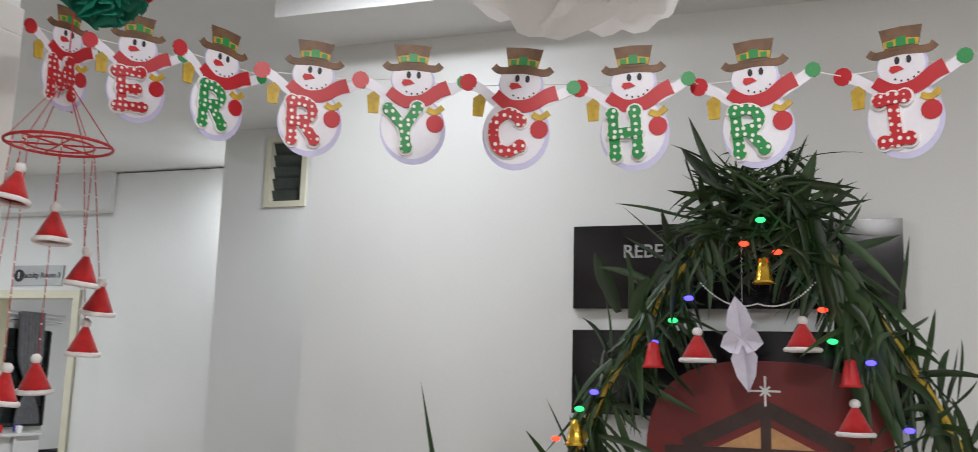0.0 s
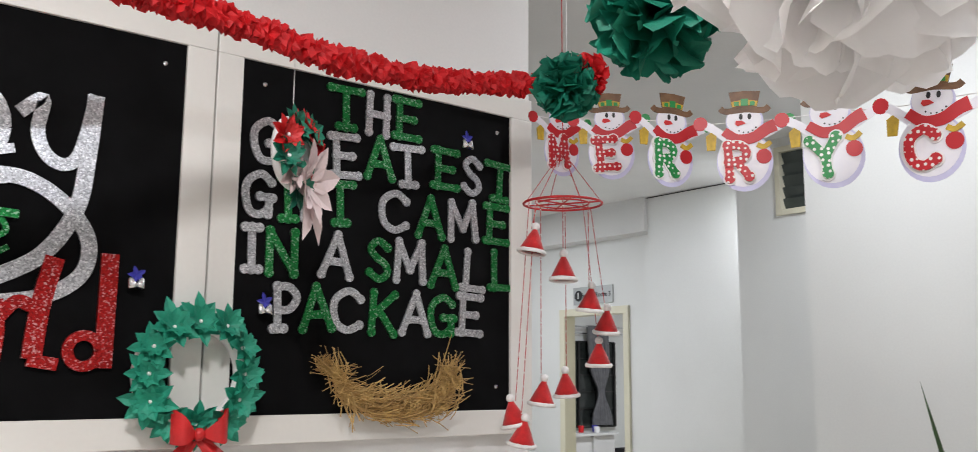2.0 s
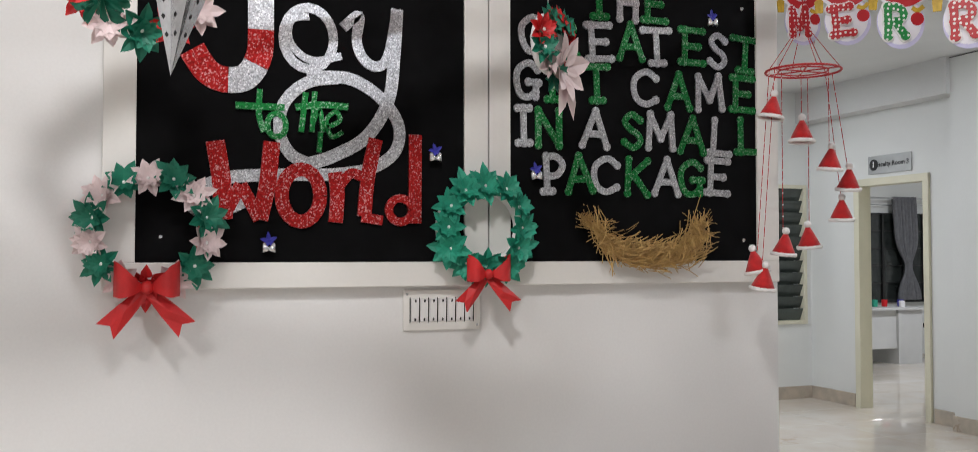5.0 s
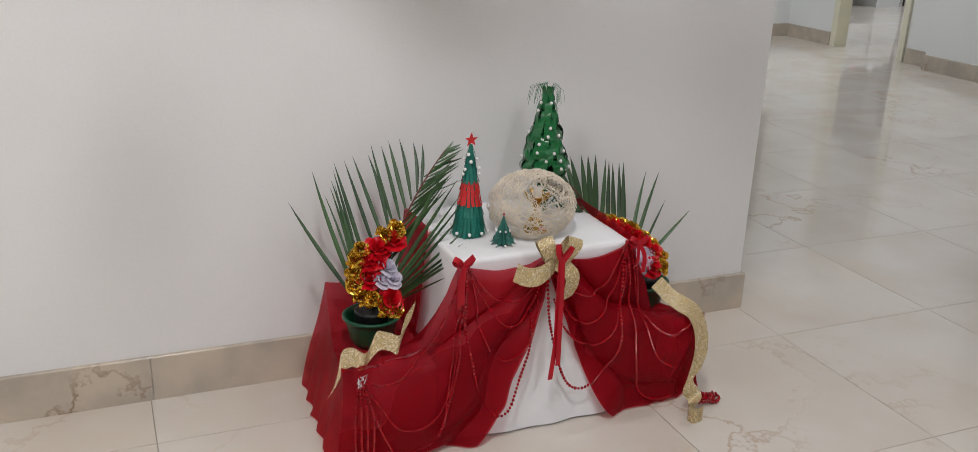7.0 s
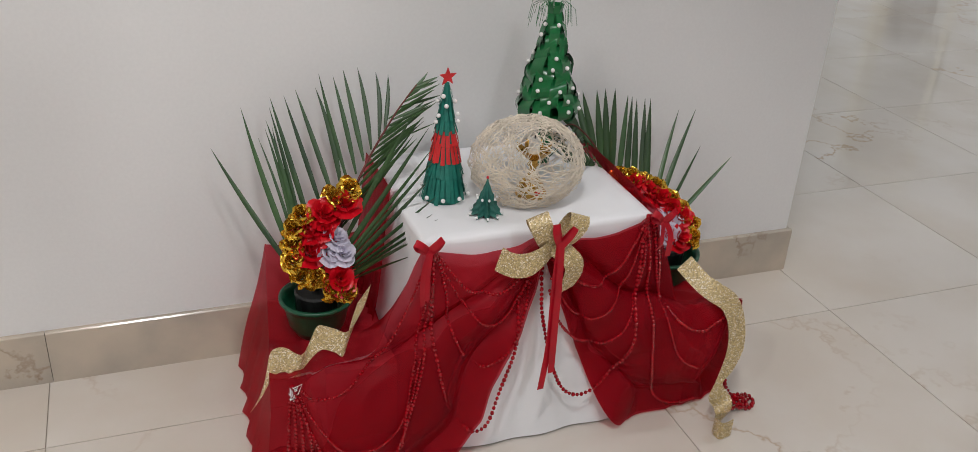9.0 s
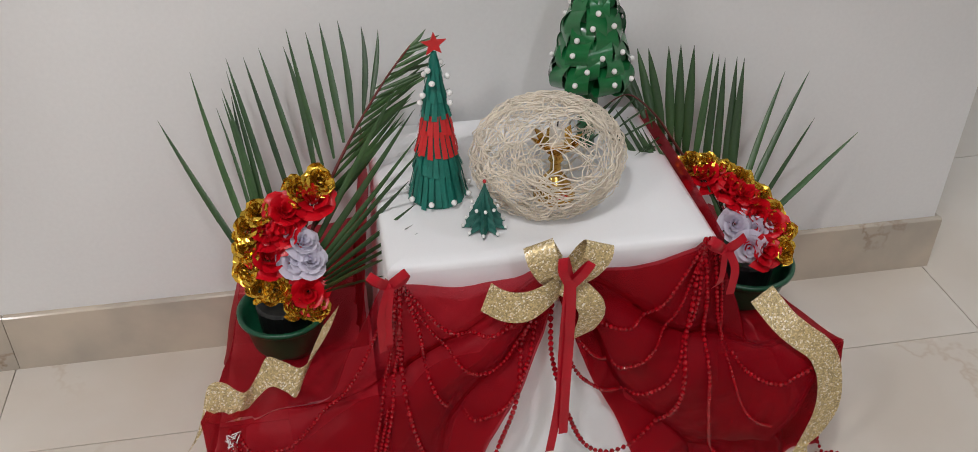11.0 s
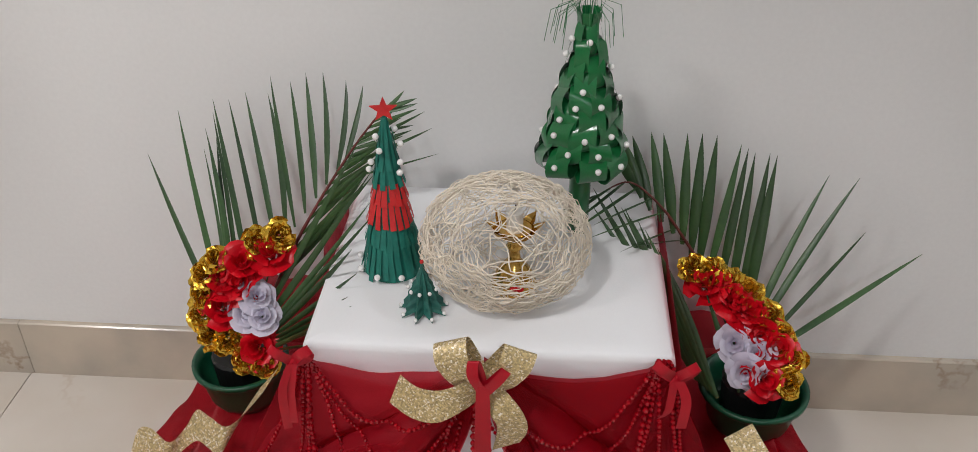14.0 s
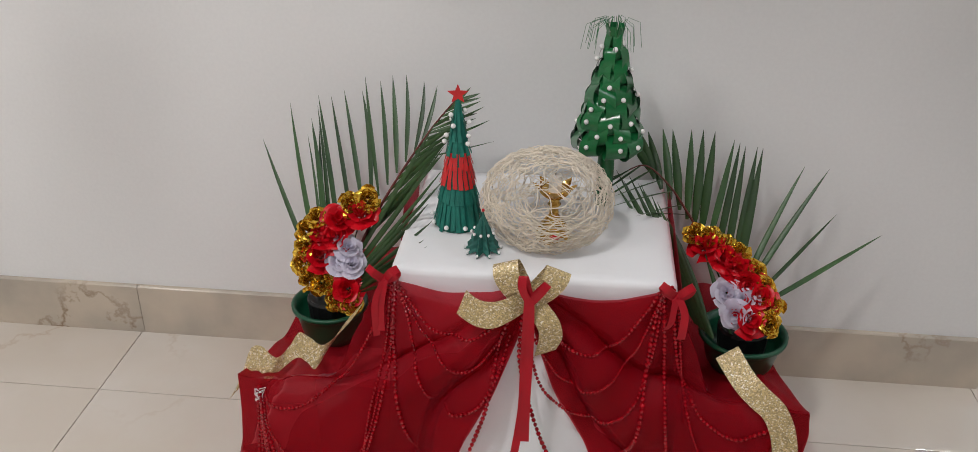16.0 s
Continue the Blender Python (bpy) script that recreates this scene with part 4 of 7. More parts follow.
    for j in range(1, 21):
        x, y, z = cover[-1][j]
        fall.append([(x + (edge[k][0] - edge[0][0]) + (edge[0][0] - x) * 0.6 * k / 10 + side * (0.022 * k / 10 + 0.014 * (ridge(j * 0.75 + k * 0.12) - 0.3) * k / 10) * min(1, j / 2), y, max(0.003, z * (1 - k / 10))) for k in range(11)])
    g = Geo()
    g.sheet(fall)
    own(part("outer_fall", g, CLOTH_RED, None, "", True), t)
    side_rows = []
    for j in range(25):
        v = (0.5 if side < 0 else 0.0) + (0.5 if side < 0 else 1.0) * j / 24
        yy = TY0 - 0.016 + (-0.03 - TY0 + 0.016) * v
        side_rows.append([(CX + side * (0.237 + 0.03 * k / 9 + 0.009 * ridge(j * 0.9 + k * 0.3) * k / 9), yy, 0.452 + 0.012 * math.sin(v * 2.6) - 0.28 * k / 9) for k in range(10)])
    g = Geo()
    g.sheet(side_rows)
    own(part("side_fall", g, CLOTH_RED, None, "", True), t)


for s in (-1, 1):
    drape(s)


# ---- bead strings ----
def sag(a, b, drop, n=14, bulge=0.0):
    a, b = Vector(a), Vector(b)
    return [a.lerp(b, i / n) - Vector((0, bulge * math.sin(math.pi * i / n), drop * 4 * (i / n) * (1 - i / n))) for i in range(n + 1)]


def bead_string(pts, r=0.0036, label="string of shiny red beads draped over the red cloth"):
    step = r * 2.3
    g = Geo()
    g.tube(pts, 0.0006, 3)
    left = 0.0
    for a, b in zip(pts, pts[1:]):
        L = (b - a).length
        d = left
        while d < L:
            g.ball(a.lerp(b, d / L), r * R.uniform(0.86, 1.1), 6, 4)
            d += step
        left = d - L
    single("bead_string", g, BEAD_RED, label, "bead string", "bead strings")


def on_cloth(side, xz, k=8):
    """A line laid on the front swag, or hanging free before the white cloth."""
    out = []
    for p in curve2([Vector(q) for q in xz], k):
        c = FRONT[side]
        near = np.argmin((c[:, 0] - p.x) ** 2 + (c[:, 2] - p.y) ** 2)
        gap = math.hypot(c[near, 0] - p.x, c[near, 2] - p.y)
        y = c[near, 1] if gap < 0.02 else TY0 - 0.045
        out.append(Vector((p.x, y - 0.005, p.y)))
    return [out[0]] + [Vector((b.x, 0.25 * a.y + 0.5 * b.y + 0.25 * c.y, b.z)) for a, b, c in zip(out, out[1:], out[2:])] + [out[-1]]


FY = TY0 - 0.03
KL, KR, HOOK = (-1.112, 0.446), (-0.688, 0.450), (-1.365, 0.205)
for side, r, xz in (
        (-1, 0.0031, [KL, (-1.097, 0.42), (-1.047, 0.36), (-0.989, 0.349), (-0.93, 0.39)]),
        (-1, 0.0028, [KL, (-1.088, 0.387), (-1.031, 0.303), (-0.985, 0.296), (-0.93, 0.361)]),
        (-1, 0.0034, [KL, (-1.091, 0.367), (-1.079, 0.283), (-1.039, 0.213), (-0.99, 0.217), (-0.948, 0.278), (-0.926, 0.352)]),
        (-1, 0.0042, [KL, (-1.115, 0.268), (-1.08, 0.125), (-1.024, 0.077), (-0.967, 0.208), (-0.941, 0.348), (-0.915, 0.41)]),
        (-1, 0.0033, [(-1.118, 0.44), (-1.13, 0.328), (-1.161, 0.193), (-1.178, 0.07)]),
        (-1, 0.0036, [(-1.112, 0.44), (-1.121, 0.33), (-1.145, 0.2), (-1.19, 0.05)]),
        (-1, 0.0031, [(-1.12, 0.44), (-1.152, 0.35), (-1.206, 0.254), (-1.271, 0.204), (-1.33, 0.196), HOOK]),
        (-1, 0.0027, [HOOK, (-1.33, 0.15), (-1.285, 0.09), (-1.22, 0.09), (-1.17, 0.14), (-1.14, 0.25)]),
        (-1, 0.0036, [HOOK, (-1.345, 0.14), (-1.32, 0.07), (-1.295, 0.02)]),
        (1, 0.0031, [(-0.892, 0.399), (-0.833, 0.348), (-0.772, 0.341), (-0.724, 0.395), KR]),
        (1, 0.0028, [(-0.889, 0.36), (-0.839, 0.285), (-0.792, 0.271), (-0.734, 0.324), (-0.697, 0.412), KR]),
        (1, 0.0032, [(-0.893, 0.34), (-0.87, 0.274), (-0.813, 0.216), (-0.765, 0.207), (-0.713, 0.269), (-0.693, 0.373), KR]),
        (1, 0.0042, [(-0.905, 0.41), (-0.906, 0.3), (-0.851, 0.126), (-0.78, 0.1), (-0.717, 0.174), (-0.7, 0.369), KR]),
        (1, 0.0035, [KR, (-0.675, 0.312), (-0.66, 0.173), (-0.63, 0.06), (-0.58, 0.02), (-0.52, 0.015)]),
        (1, 0.0034, [KR, (-0.673, 0.431), (-0.652, 0.311), (-0.615, 0.242), (-0.561, 0.205), (-0.51, 0.215), (-0.47, 0.24)]),
        (1, 0.0028, [KR, (-0.666, 0.431), (-0.64, 0.27), (-0.60, 0.16), (-0.55, 0.12)])):
    bead_string(on_cloth(side, xz), r)
hook = (HOOK[0], min(on_cloth(-1, [HOOK, (-1.36, 0.19)])[0].y, -0.40), HOOK[1])
for k in range(4):
    bead_string([p + Vector((0, -0.003 * k, 0)) for p in on_cloth(-1, [HOOK, (-1.372 + 0.008 * k, 0.15), (-1.378 + 0.012 * k, 0.06 + 0.012 * k), (-1.376 + 0.012 * k, 0.012)])], 0.0036)
bead_string([Vector(p) for p in ((-0.456, -0.37, 0.21), (-0.444, -0.385, 0.14), (-0.432, -0.40, 0.07), (-0.424, -0.42, 0.012), (-0.424, -0.44, 0.006))], 0.0036)
g = Geo()
for k in range(5):
    g.tube([(hook[0] + R.gauss(0, 0.008), hook[1] - 0.008 + R.gauss(0, 0.003), hook[2] + R.gauss(0, 0.006) - 0.005 * j) for j in range(5)], 0.0008, 4)
single("thread_knot", g, PAPER_WHITE, "loose white thread knot that ties the beads", "thread")
coil = []
for k in range(150):
    a = k * 0.21
    rr = 0.030 * (0.65 + 0.35 * math.sin(k * 0.037 * math.tau + 1))
    coil.append(Vector((-0.424 + rr * math.cos(a) + 0.012 * math.sin(k * 0.083), -0.462 + 0.9 * rr * math.sin(a), 0.005 + 0.016 * k / 150 * (0.5 + 0.5 * math.sin(a * 1.7)))))
bead_string(coil, 0.0042, "loose end of red bead string coiled on the floor")


# ---- ribbons and bows on the table front ----
def ribbon_thing(name, bands, material, label, group=""):
    t = thing(name, bands[0][0][0], label, "ribbon", group)
    for pts, wd, half in bands:
        g = Geo()
        band(g, pts, wd, half, 6)
        own(part("ribbon_loop", g, material, None, "", True), t)
    return t


BY = FY - 0.022
UP, SL = Vector((0, 0, 1)), Vector((0.5, 0, 0.85))
ribbon_thing("gold_bow", [
    ([(CX, BY, 0.43), (CX - 0.016, BY - 0.016, 0.452), (CX - 0.032, BY - 0.020, 0.480), (CX - 0.036, BY - 0.004, 0.497), (CX - 0.030, BY + 0.010, 0.482), (CX - 0.008, BY + 0.002, 0.44)], [Vector((1, 0, 0.3))] * 6, 0.020),
    ([(CX, BY, 0.43), (CX + 0.018, BY - 0.016, 0.450), (CX + 0.038, BY - 0.018, 0.474), (CX + 0.046, BY - 0.004, 0.490), (CX + 0.038, BY + 0.010, 0.472), (CX + 0.01, BY + 0.002, 0.44)], [Vector((1, 0, -0.35))] * 6, 0.020),
    ([(CX, BY - 0.004, 0.438), (CX - 0.024, BY - 0.020, 0.428), (CX - 0.052, BY - 0.022, 0.415), (CX - 0.080, BY - 0.014, 0.413), (CX - 0.104, BY - 0.004, 0.424)], [UP, UP, Vector((0.05, 0.2, 1)), Vector((0.15, 0.2, 1)), Vector((0.35, 0.1, 0.95))], 0.0215),
    ([(CX, BY - 0.004, 0.436), (CX + 0.016, BY - 0.016, 0.426), (CX + 0.033, BY - 0.024, 0.408), (CX + 0.038, BY - 0.016, 0.378), (CX + 0.030, BY - 0.006, 0.342)], [Vector((0.7, 0, 0.7)), Vector((0.8, 0, 0.6)), Vector((1, 0, 0.35)), Vector((1, 0, 0.12)), Vector((1, 0, 0.45))], 0.0185)],
    GOLD_G, "gold glitter ribbon bow at the middle of the table front")
X1 = Vector((1, 0.05, 0))
ribbon_thing("red_bow", [
    ([(CX + 0.004, BY - 0.024, 0.44), (CX - 0.008, BY - 0.028, 0.468), (CX - 0.006, BY - 0.022, 0.486), (CX + 0.004, BY - 0.02, 0.446)], X1, 0.0065),
    ([(CX + 0.004, BY - 0.024, 0.44), (CX + 0.02, BY - 0.028, 0.462), (CX + 0.03, BY - 0.024, 0.476), (CX + 0.006, BY - 0.02, 0.446)], Vector((0.8, 0, -0.6)), 0.0065),
    ([(CX + 0.004, BY - 0.026, 0.452), (CX + 0.006, BY - 0.028, 0.38), (CX + 0.004, BY - 0.034, 0.27), (CX + 0.004, BY - 0.036, 0.19)], X1, 0.0068),
    ([(CX + 0.002, BY - 0.024, 0.452), (CX - 0.001, BY - 0.026, 0.36), (CX - 0.003, BY - 0.03, 0.25), (CX - 0.014, BY - 0.034, 0.155)], X1, 0.0066)],
    SATIN_RED, "red satin ribbon bow with two long tails", "red satin bows")
for side in (-1, 1):
    kx, ky, kz = CX + side * 0.228, FY - 0.012, 0.447
    ribbon_thing("red_bow", [
        ([(kx, ky, kz), (kx - 0.014, ky - 0.010, kz + 0.016), (kx - 0.026, ky - 0.004, kz + 0.022), (kx - 0.018, ky + 0.004, kz + 0.006), (kx, ky - 0.004, kz)], Vector((0.55, 0.2, 0.8)), 0.0062),
        ([(kx, ky, kz), (kx + 0.012, ky - 0.010, kz + 0.018), (kx + 0.024, ky - 0.004, kz + 0.022), (kx + 0.018, ky + 0.004, kz + 0.004), (kx, ky - 0.004, kz)], Vector((0.55, -0.2, -0.8)), 0.0062),
        ([(kx - 0.002, ky - 0.006, kz), (kx + 0.004 * side - 0.010, ky - 0.016, kz - 0.035), (kx - 0.014, ky - 0.014, kz - (0.095 if side < 0 else 0.05))], Vector((0.9, 0.3, 0.1)), 0.0055),
        ([(kx, ky - 0.006, kz), (kx - 0.006, ky - 0.012, kz - 0.04), (kx - 0.007, ky - 0.014, kz - 0.085)] if side < 0 else
         [(kx + 0.004, ky - 0.006, kz), (kx + 0.014, ky - 0.012, kz - 0.025), (kx + 0.012, ky - 0.014, kz - 0.065)], X1, 0.0062)],
        SATIN_RED, "red satin ribbon bow at the table corner", "red satin bows")


lp = [(-1.199, -0.30, 0.314), (-1.222, -0.335, 0.288), (-1.25, -0.372, 0.262), (-1.272, -0.365, 0.268), (-1.295, -0.352, 0.268), (-1.318, -0.36, 0.245), (-1.338, -0.378, 0.232), (-1.36, -0.368, 0.245), (-1.382, -0.362, 0.236), (-1.40, -0.375, 0.205), (-1.416, -0.38, 0.172)]
lp = [(x - 0.010, y - 0.016, z - 0.008) for x, y, z in lp]
TW1, TW2, TW3 = Vector((0.3, 0.45, 0.85)), Vector((0.02, 0.5, 0.85)), Vector((0.6, 0.2, 0.65))
ribbon_thing("gold_ribbon", [(lp, [TW3, TW3, TW1, TW2, TW2, TW1, TW1, TW2, TW2, TW1, TW3], 0.0215)],
             GOLD_G, "curled gold glitter ribbon lying over red cloth", "gold side ribbons")
rp = [(-0.572, -0.395, 0.322), (-0.545, -0.425, 0.292), (-0.522, -0.445, 0.276), (-0.495, -0.462, 0.258), (-0.476, -0.472, 0.215), (-0.47, -0.478, 0.155), (-0.486, -0.482, 0.10), (-0.506, -0.488, 0.068), (-0.492, -0.50, 0.042), (-0.502, -0.525, 0.026), (-0.53, -0.532, 0.024), (-0.527, -0.556, 0.022), (-0.498, -0.552, 0.023)]
RW = [Vector(q) for q in ((0.85, 0.2, 0.5), (0.85, 0.2, 0.5), (0.6, 0.2, 0.8), (0.75, 0.1, 0.65), (1, 0.1, 0.25), (1, 0, 0.12), (0.9, 0, 0.4), (0.7, 0, 0.7), (0.8, -0.2, 0.5), (0.4, -0.2, 0.9), (0, 0, 1), (0, 0, 1), (0, 0, 1))]
ribbon_thing("gold_ribbon", [(rp, RW, 0.0205)], GOLD_G, "curled gold glitter ribbon falling to the floor", "gold side ribbons")

# ---- on the table ----
# fringed paper cone tree
cx, cy = -1.035, -0.24
t = thing("paper_cone_tree", (cx, cy, TZ), "teal and red fringed paper cone tree with white pearls", "christmas tree", "small table trees")
g = Geo()
g.lathe([(0.039, 0.0), (0.004, 0.238), (0.0005, 0.24)], n=20)
part("cone", g, PAPER_TEAL2, t)
tiers = [(0.072, 0.070, 0), (0.084, 0.030, 0), (0.122, 0.040, 1), (0.146, 0.030, 1), (0.178, 0.040, 0), (0.198, 0.03, 0), (0.216, 0.028, 0), (0.236, 0.03, 0)]
for zt, ln, red in tiers:
    g = Geo()
    r0 = 0.039 * (1 - zt / 0.245) + 0.0015
    n = max(10, int(r0 * math.tau / 0.0068))
    for k in range(n):
        a = k * math.tau / n + R.uniform(-0.05, 0.05)
        w = r0 * math.tau / n * 0.46
        rows = []
        l2 = ln * R.uniform(0.9, 1.05)
        for q in (0, 0.5, 1.0):
            z = zt - l2 * q
            rr = 0.039 * (1 - z / 0.245) + 0.0025 + 0.004 * q * R.uniform(0.4, 1.2)
            aa = a + R.uniform(-0.05, 0.05) * q
            ct, st = math.cos(aa), math.sin(aa)
            ww = w * (1 + 0.25 * q)
            rows.append([(rr * ct - st * s, rr * st + ct * s, max(0.001, z)) for s in (-ww, ww)])
        g.sheet(rows)
    part("fringe", g, PAPER_RED if red else PAPER_TEAL2, t, "red paper fringe" if red else "teal paper fringe")
for z, n, a0 in ((0.014, 9, 0.2), (0.165, 3, 5.6), (0.178, 3, 3.7), (0.198, 3, 4.4), (0.216, 2, 4.0)):
    for k in range(n):
        a = a0 + k * math.tau / n
        rr = 0.039 * (1 - z / 0.245) + 0.011
        g = Geo()
        g.ball((rr * math.cos(a), rr * math.sin(a), z), 0.0045, 8, 6)
        part("pearl", g, PEARL, t, "small white pearl", True)
g = Geo()
star = [((0.018 if k % 2 == 0 else 0.0075) * math.sin(k * math.pi / 5), 0.25 + (0.018 if k % 2 == 0 else 0.0075) * math.cos(k * math.pi / 5)) for k in range(10)]
g.plate(star, 0.003, pose(0, 0, 0, 0, 0, 8))
part("star", g, PAPER_RED, t, "red paper star")

# small folded paper tree
t = thing("folded_paper_tree", (-0.982, -0.333, TZ), "small dark teal folded paper tree with tiny pearls", "christmas tree", "small table trees")
t.scale = (0.84, 0.84, 0.90)
for k in range(9):
    a = k * math.tau / 9 + 0.3
    d = Vector((math.cos(a), math.sin(a), 0))
    s = Vector((-d.y, d.x, 0))
    g = Geo()
    N = 10
    for sg in (-1, 1):
        rows = []
        for j in range(N + 1):
            q = j / N
            z = 0.006 + 0.074 * q
            r = (0.037 * (1 - q) ** 1.1 + 0.002) * (1.0 if j % 2 == 0 else 0.88)
            rows.append([s * sg * 0.009 * (1 - q) + d * r * 0.35 + Vector((0, 0, z + 0.003)), d * r * 0.6 + s * sg * 0.006 * (1 - q) + Vector((0, 0, z)), d * r + Vector((0, 0, z - 0.005))])
        g.sheet(rows)
    f = part("paper_fold", g, PAPER_FOLD, t)
    for rr, zz, off in ((0.036, 0.006, 0.0), (0.022, 0.040, 0.003)):
        g = Geo()
        g.ball(d * rr + s * off + Vector((0, 0, zz)), 0.0032, 7, 5)
        part("pearl", g, PEARL, f, "tiny white pearl", True)
g = Geo()
g.ball((0, 0, 0.081), 0.0032, 8, 6)
part("topper", g, PAPER_RED, t, "red bead topper")

# twine globe: stiff strands wound at random
t = thing("twine_globe", (-0.878, -0.255, TZ), "open globe of stiff beige cotton twine round a lamp", "lamp cover")
GC, GR = Vector((-0.880, -0.272, 0.513)), Vector((0.108, 0.098, 0.081))
HOLE = Vector((0.12, -0.80, 0.58)).normalized()
for k in range(120):
    ax = Vector((R.gauss(0, 1), R.gauss(0, 1), R.gauss(0, 0.75))).normalized()
    if k % 3 == 0:
        ax = (HOLE + Vector((R.gauss(0, 0.25), R.gauss(0, 0.25), R.gauss(0, 0.25)))).normalized()
    u = ax.orthogonal().normalized()
    v = ax.cross(u)
    off = R.uniform(-0.6, 0.6) if k % 3 else R.uniform(0.1, 0.80)
    rr = math.sqrt(1 - off * off)
    ph = [R.random() * math.tau for _ in range(5)]
    a0, span = R.random() * math.tau, R.uniform(0.35, 0.95) * math.tau
    pts = []
    for i in range(44):
        a = a0 + span * i / 43
        p = u * math.cos(a) * rr + v * math.sin(a) * rr + ax * (off + 0.10 * math.sin(3 * a + ph[0]) + 0.07 * math.sin(7 * a + ph[1]) + 0.05 * math.sin(12 * a + ph[3]) + 0.025 * math.sin(23 * a + ph[4]))
        p.normalize()
        near = max(0.0, p.dot(HOLE) - 0.72)
        p = (p - HOLE * near * 1.3).normalized() * (1 + 0.045 * math.sin(5 * a + ph[2]) + 0.02 * math.sin(17 * a + ph[1]))
        q = Vector((p.x * GR.x, p.y * GR.y, p.z * GR.z)) + GC
        q.z = max(q.z, TZ + 0.002)
        pts.append(q)
    g = Geo()
    g.tube(pts, R.uniform(0.0005, 0.0010), 4)
    own(part("twine_strand", g, TWINE, None, "", True), t)

# brass lamp inside the globe
t = thing("brass_lamp", (-0.868, -0.275, TZ + 0.001), "small polished brass oil lamp with leaf petals and white candle", "oil lamp")
t.scale = (1.15, 1.15, 1.15)
g = Geo()
g.lathe([(0.0, 0.0), (0.026, 0.0), (0.027, 0.004), (0.024, 0.012), (0.020, 0.022), (0.012, 0.032), (0.007, 0.038), (0.0065, 0.050), (0.010, 0.054), (0.0075, 0.058), (0.008, 0.064), (0.017, 0.070), (0.020, 0.078), (0.018, 0.078), (0.0, 0.071)], n=24)
part("body", g, BRASS, t, "", True)
for k in range(8):
    a = k * math.tau / 8
    g = Geo()
    petal(g, (0.008 * math.cos(a), 0.008 * math.sin(a), 0.062), (math.cos(a), math.sin(a), 0.55), (-0.5 * math.cos(a), -0.5 * math.sin(a), 0.8), 0.034, 0.02, 0.25)
    part("petal", g, BRASS, t)
g = Geo()
g.tube([(0, 0, 0.072), (0, 0, 0.098)], 0.0095, 16)
c = part("candle", g, WAX, t, "short white candle")
g = Geo()
g.tube([(0, 0, 0.098), (0.0006, 0, 0.106)], 0.0008, 5)
part("wick", g, INK, c, "black wick")
g = Geo()
g.ball((0.004, -0.0235, 0.012), 0.007, 8, 6, (1.2, 0.35, 0.6))
part("vermilion_mark", g, CREPE_RED, t, "orange-red mark")

# satin ribbon tree
t = thing("ribbon_tree", (-0.782, -0.13, TZ), "green satin ribbon loop tree with white pearls", "christmas tree", "small table trees")
g = Geo()
g.lathe([(0.0, 0.0), (0.0145, 0.0), (0.0155, 0.07), (0.008, 0.3), (0.0, 0.3)], n=14)
part("trunk", g, SATIN_GREEN, t, "ribbon-wrapped trunk", True)
for tier in range(9):
    q = tier / 8
    z = 0.121 + 0.167 * q
    r = 0.043 * (1 - q) ** 0.95 + 0.018
    n = max(5, int(9 - 3.5 * q))
    w = min(0.0190, r * 0.42)
    for k in range(n):
        a = (k + 0.5 * (tier % 2)) * math.tau / n + R.uniform(-0.08, 0.08)
        d, s = Vector((math.cos(a), math.sin(a), 0)), Vector((-math.sin(a), math.cos(a), 0))
        rr = r * R.uniform(0.92, 1.06)
        pts = [d * (rr * 0.25) + Vector((0, 0, z + 0.030)), d * (rr * 0.7) + Vector((0, 0, z + 0.031)), d * rr + Vector((0, 0, z + 0.014)), d * (rr * 0.97) + Vector((0, 0, z - 0.006)),
               d * (rr * 0.72) + Vector((0, 0, z - 0.010)), d * (rr * 0.35) + Vector((0, 0, z + 0.010))]
        g = Geo()
        tw = s + Vector((0, 0, R.uniform(-0.5, 0.5)))
        band(g, pts, tw, w, 4)
        lo = part("ribbon_loop", g, SATIN_GREEN, t, "", True)
        if R.random() < 0.65:
            g = Geo()
            g.ball(d * (rr + 0.003) + Vector((0, 0, z + 0.010)) + s * R.uniform(-0.008, 0.008), 0.0045, 8, 6)
            part("pearl", g, PEARL, lo, "small white pearl", True)
g = Geo()
for k in range(7):
    a = k * math.tau / 7
    d, s = Vector((math.cos(a), math.sin(a), 0)), Vector((-math.sin(a), math.cos(a), 0))
    band(g, [d * 0.004 + Vector((0, 0, 0.28)), d * 0.012 + Vector((0, 0, 0.315)), d * 0.016 + Vector((0, 0, 0.335))], s, 0.006, 4)
part("crown", g, SATIN_GREEN, t, "upright ribbon ends", True)
g = Geo()
for k in range(26):
    a = R.random() * math.tau
    d = Vector((math.cos(a), math.sin(a), 0))
    L = R.uniform(0.025, 0.05)
    g.tube([d * 0.01 + Vector((0, 0, 0.32)), d * (L * 0.5) + Vector((0, 0, 0.345)), d * L + Vector((0, 0, 0.335)), d * (L * 1.15) + Vector((0, 0, 0.31 - 0.02 * R.random()))], 0.0005, 3)
part("frayed_threads", g, SATIN_GREEN, t, "frayed green threads")


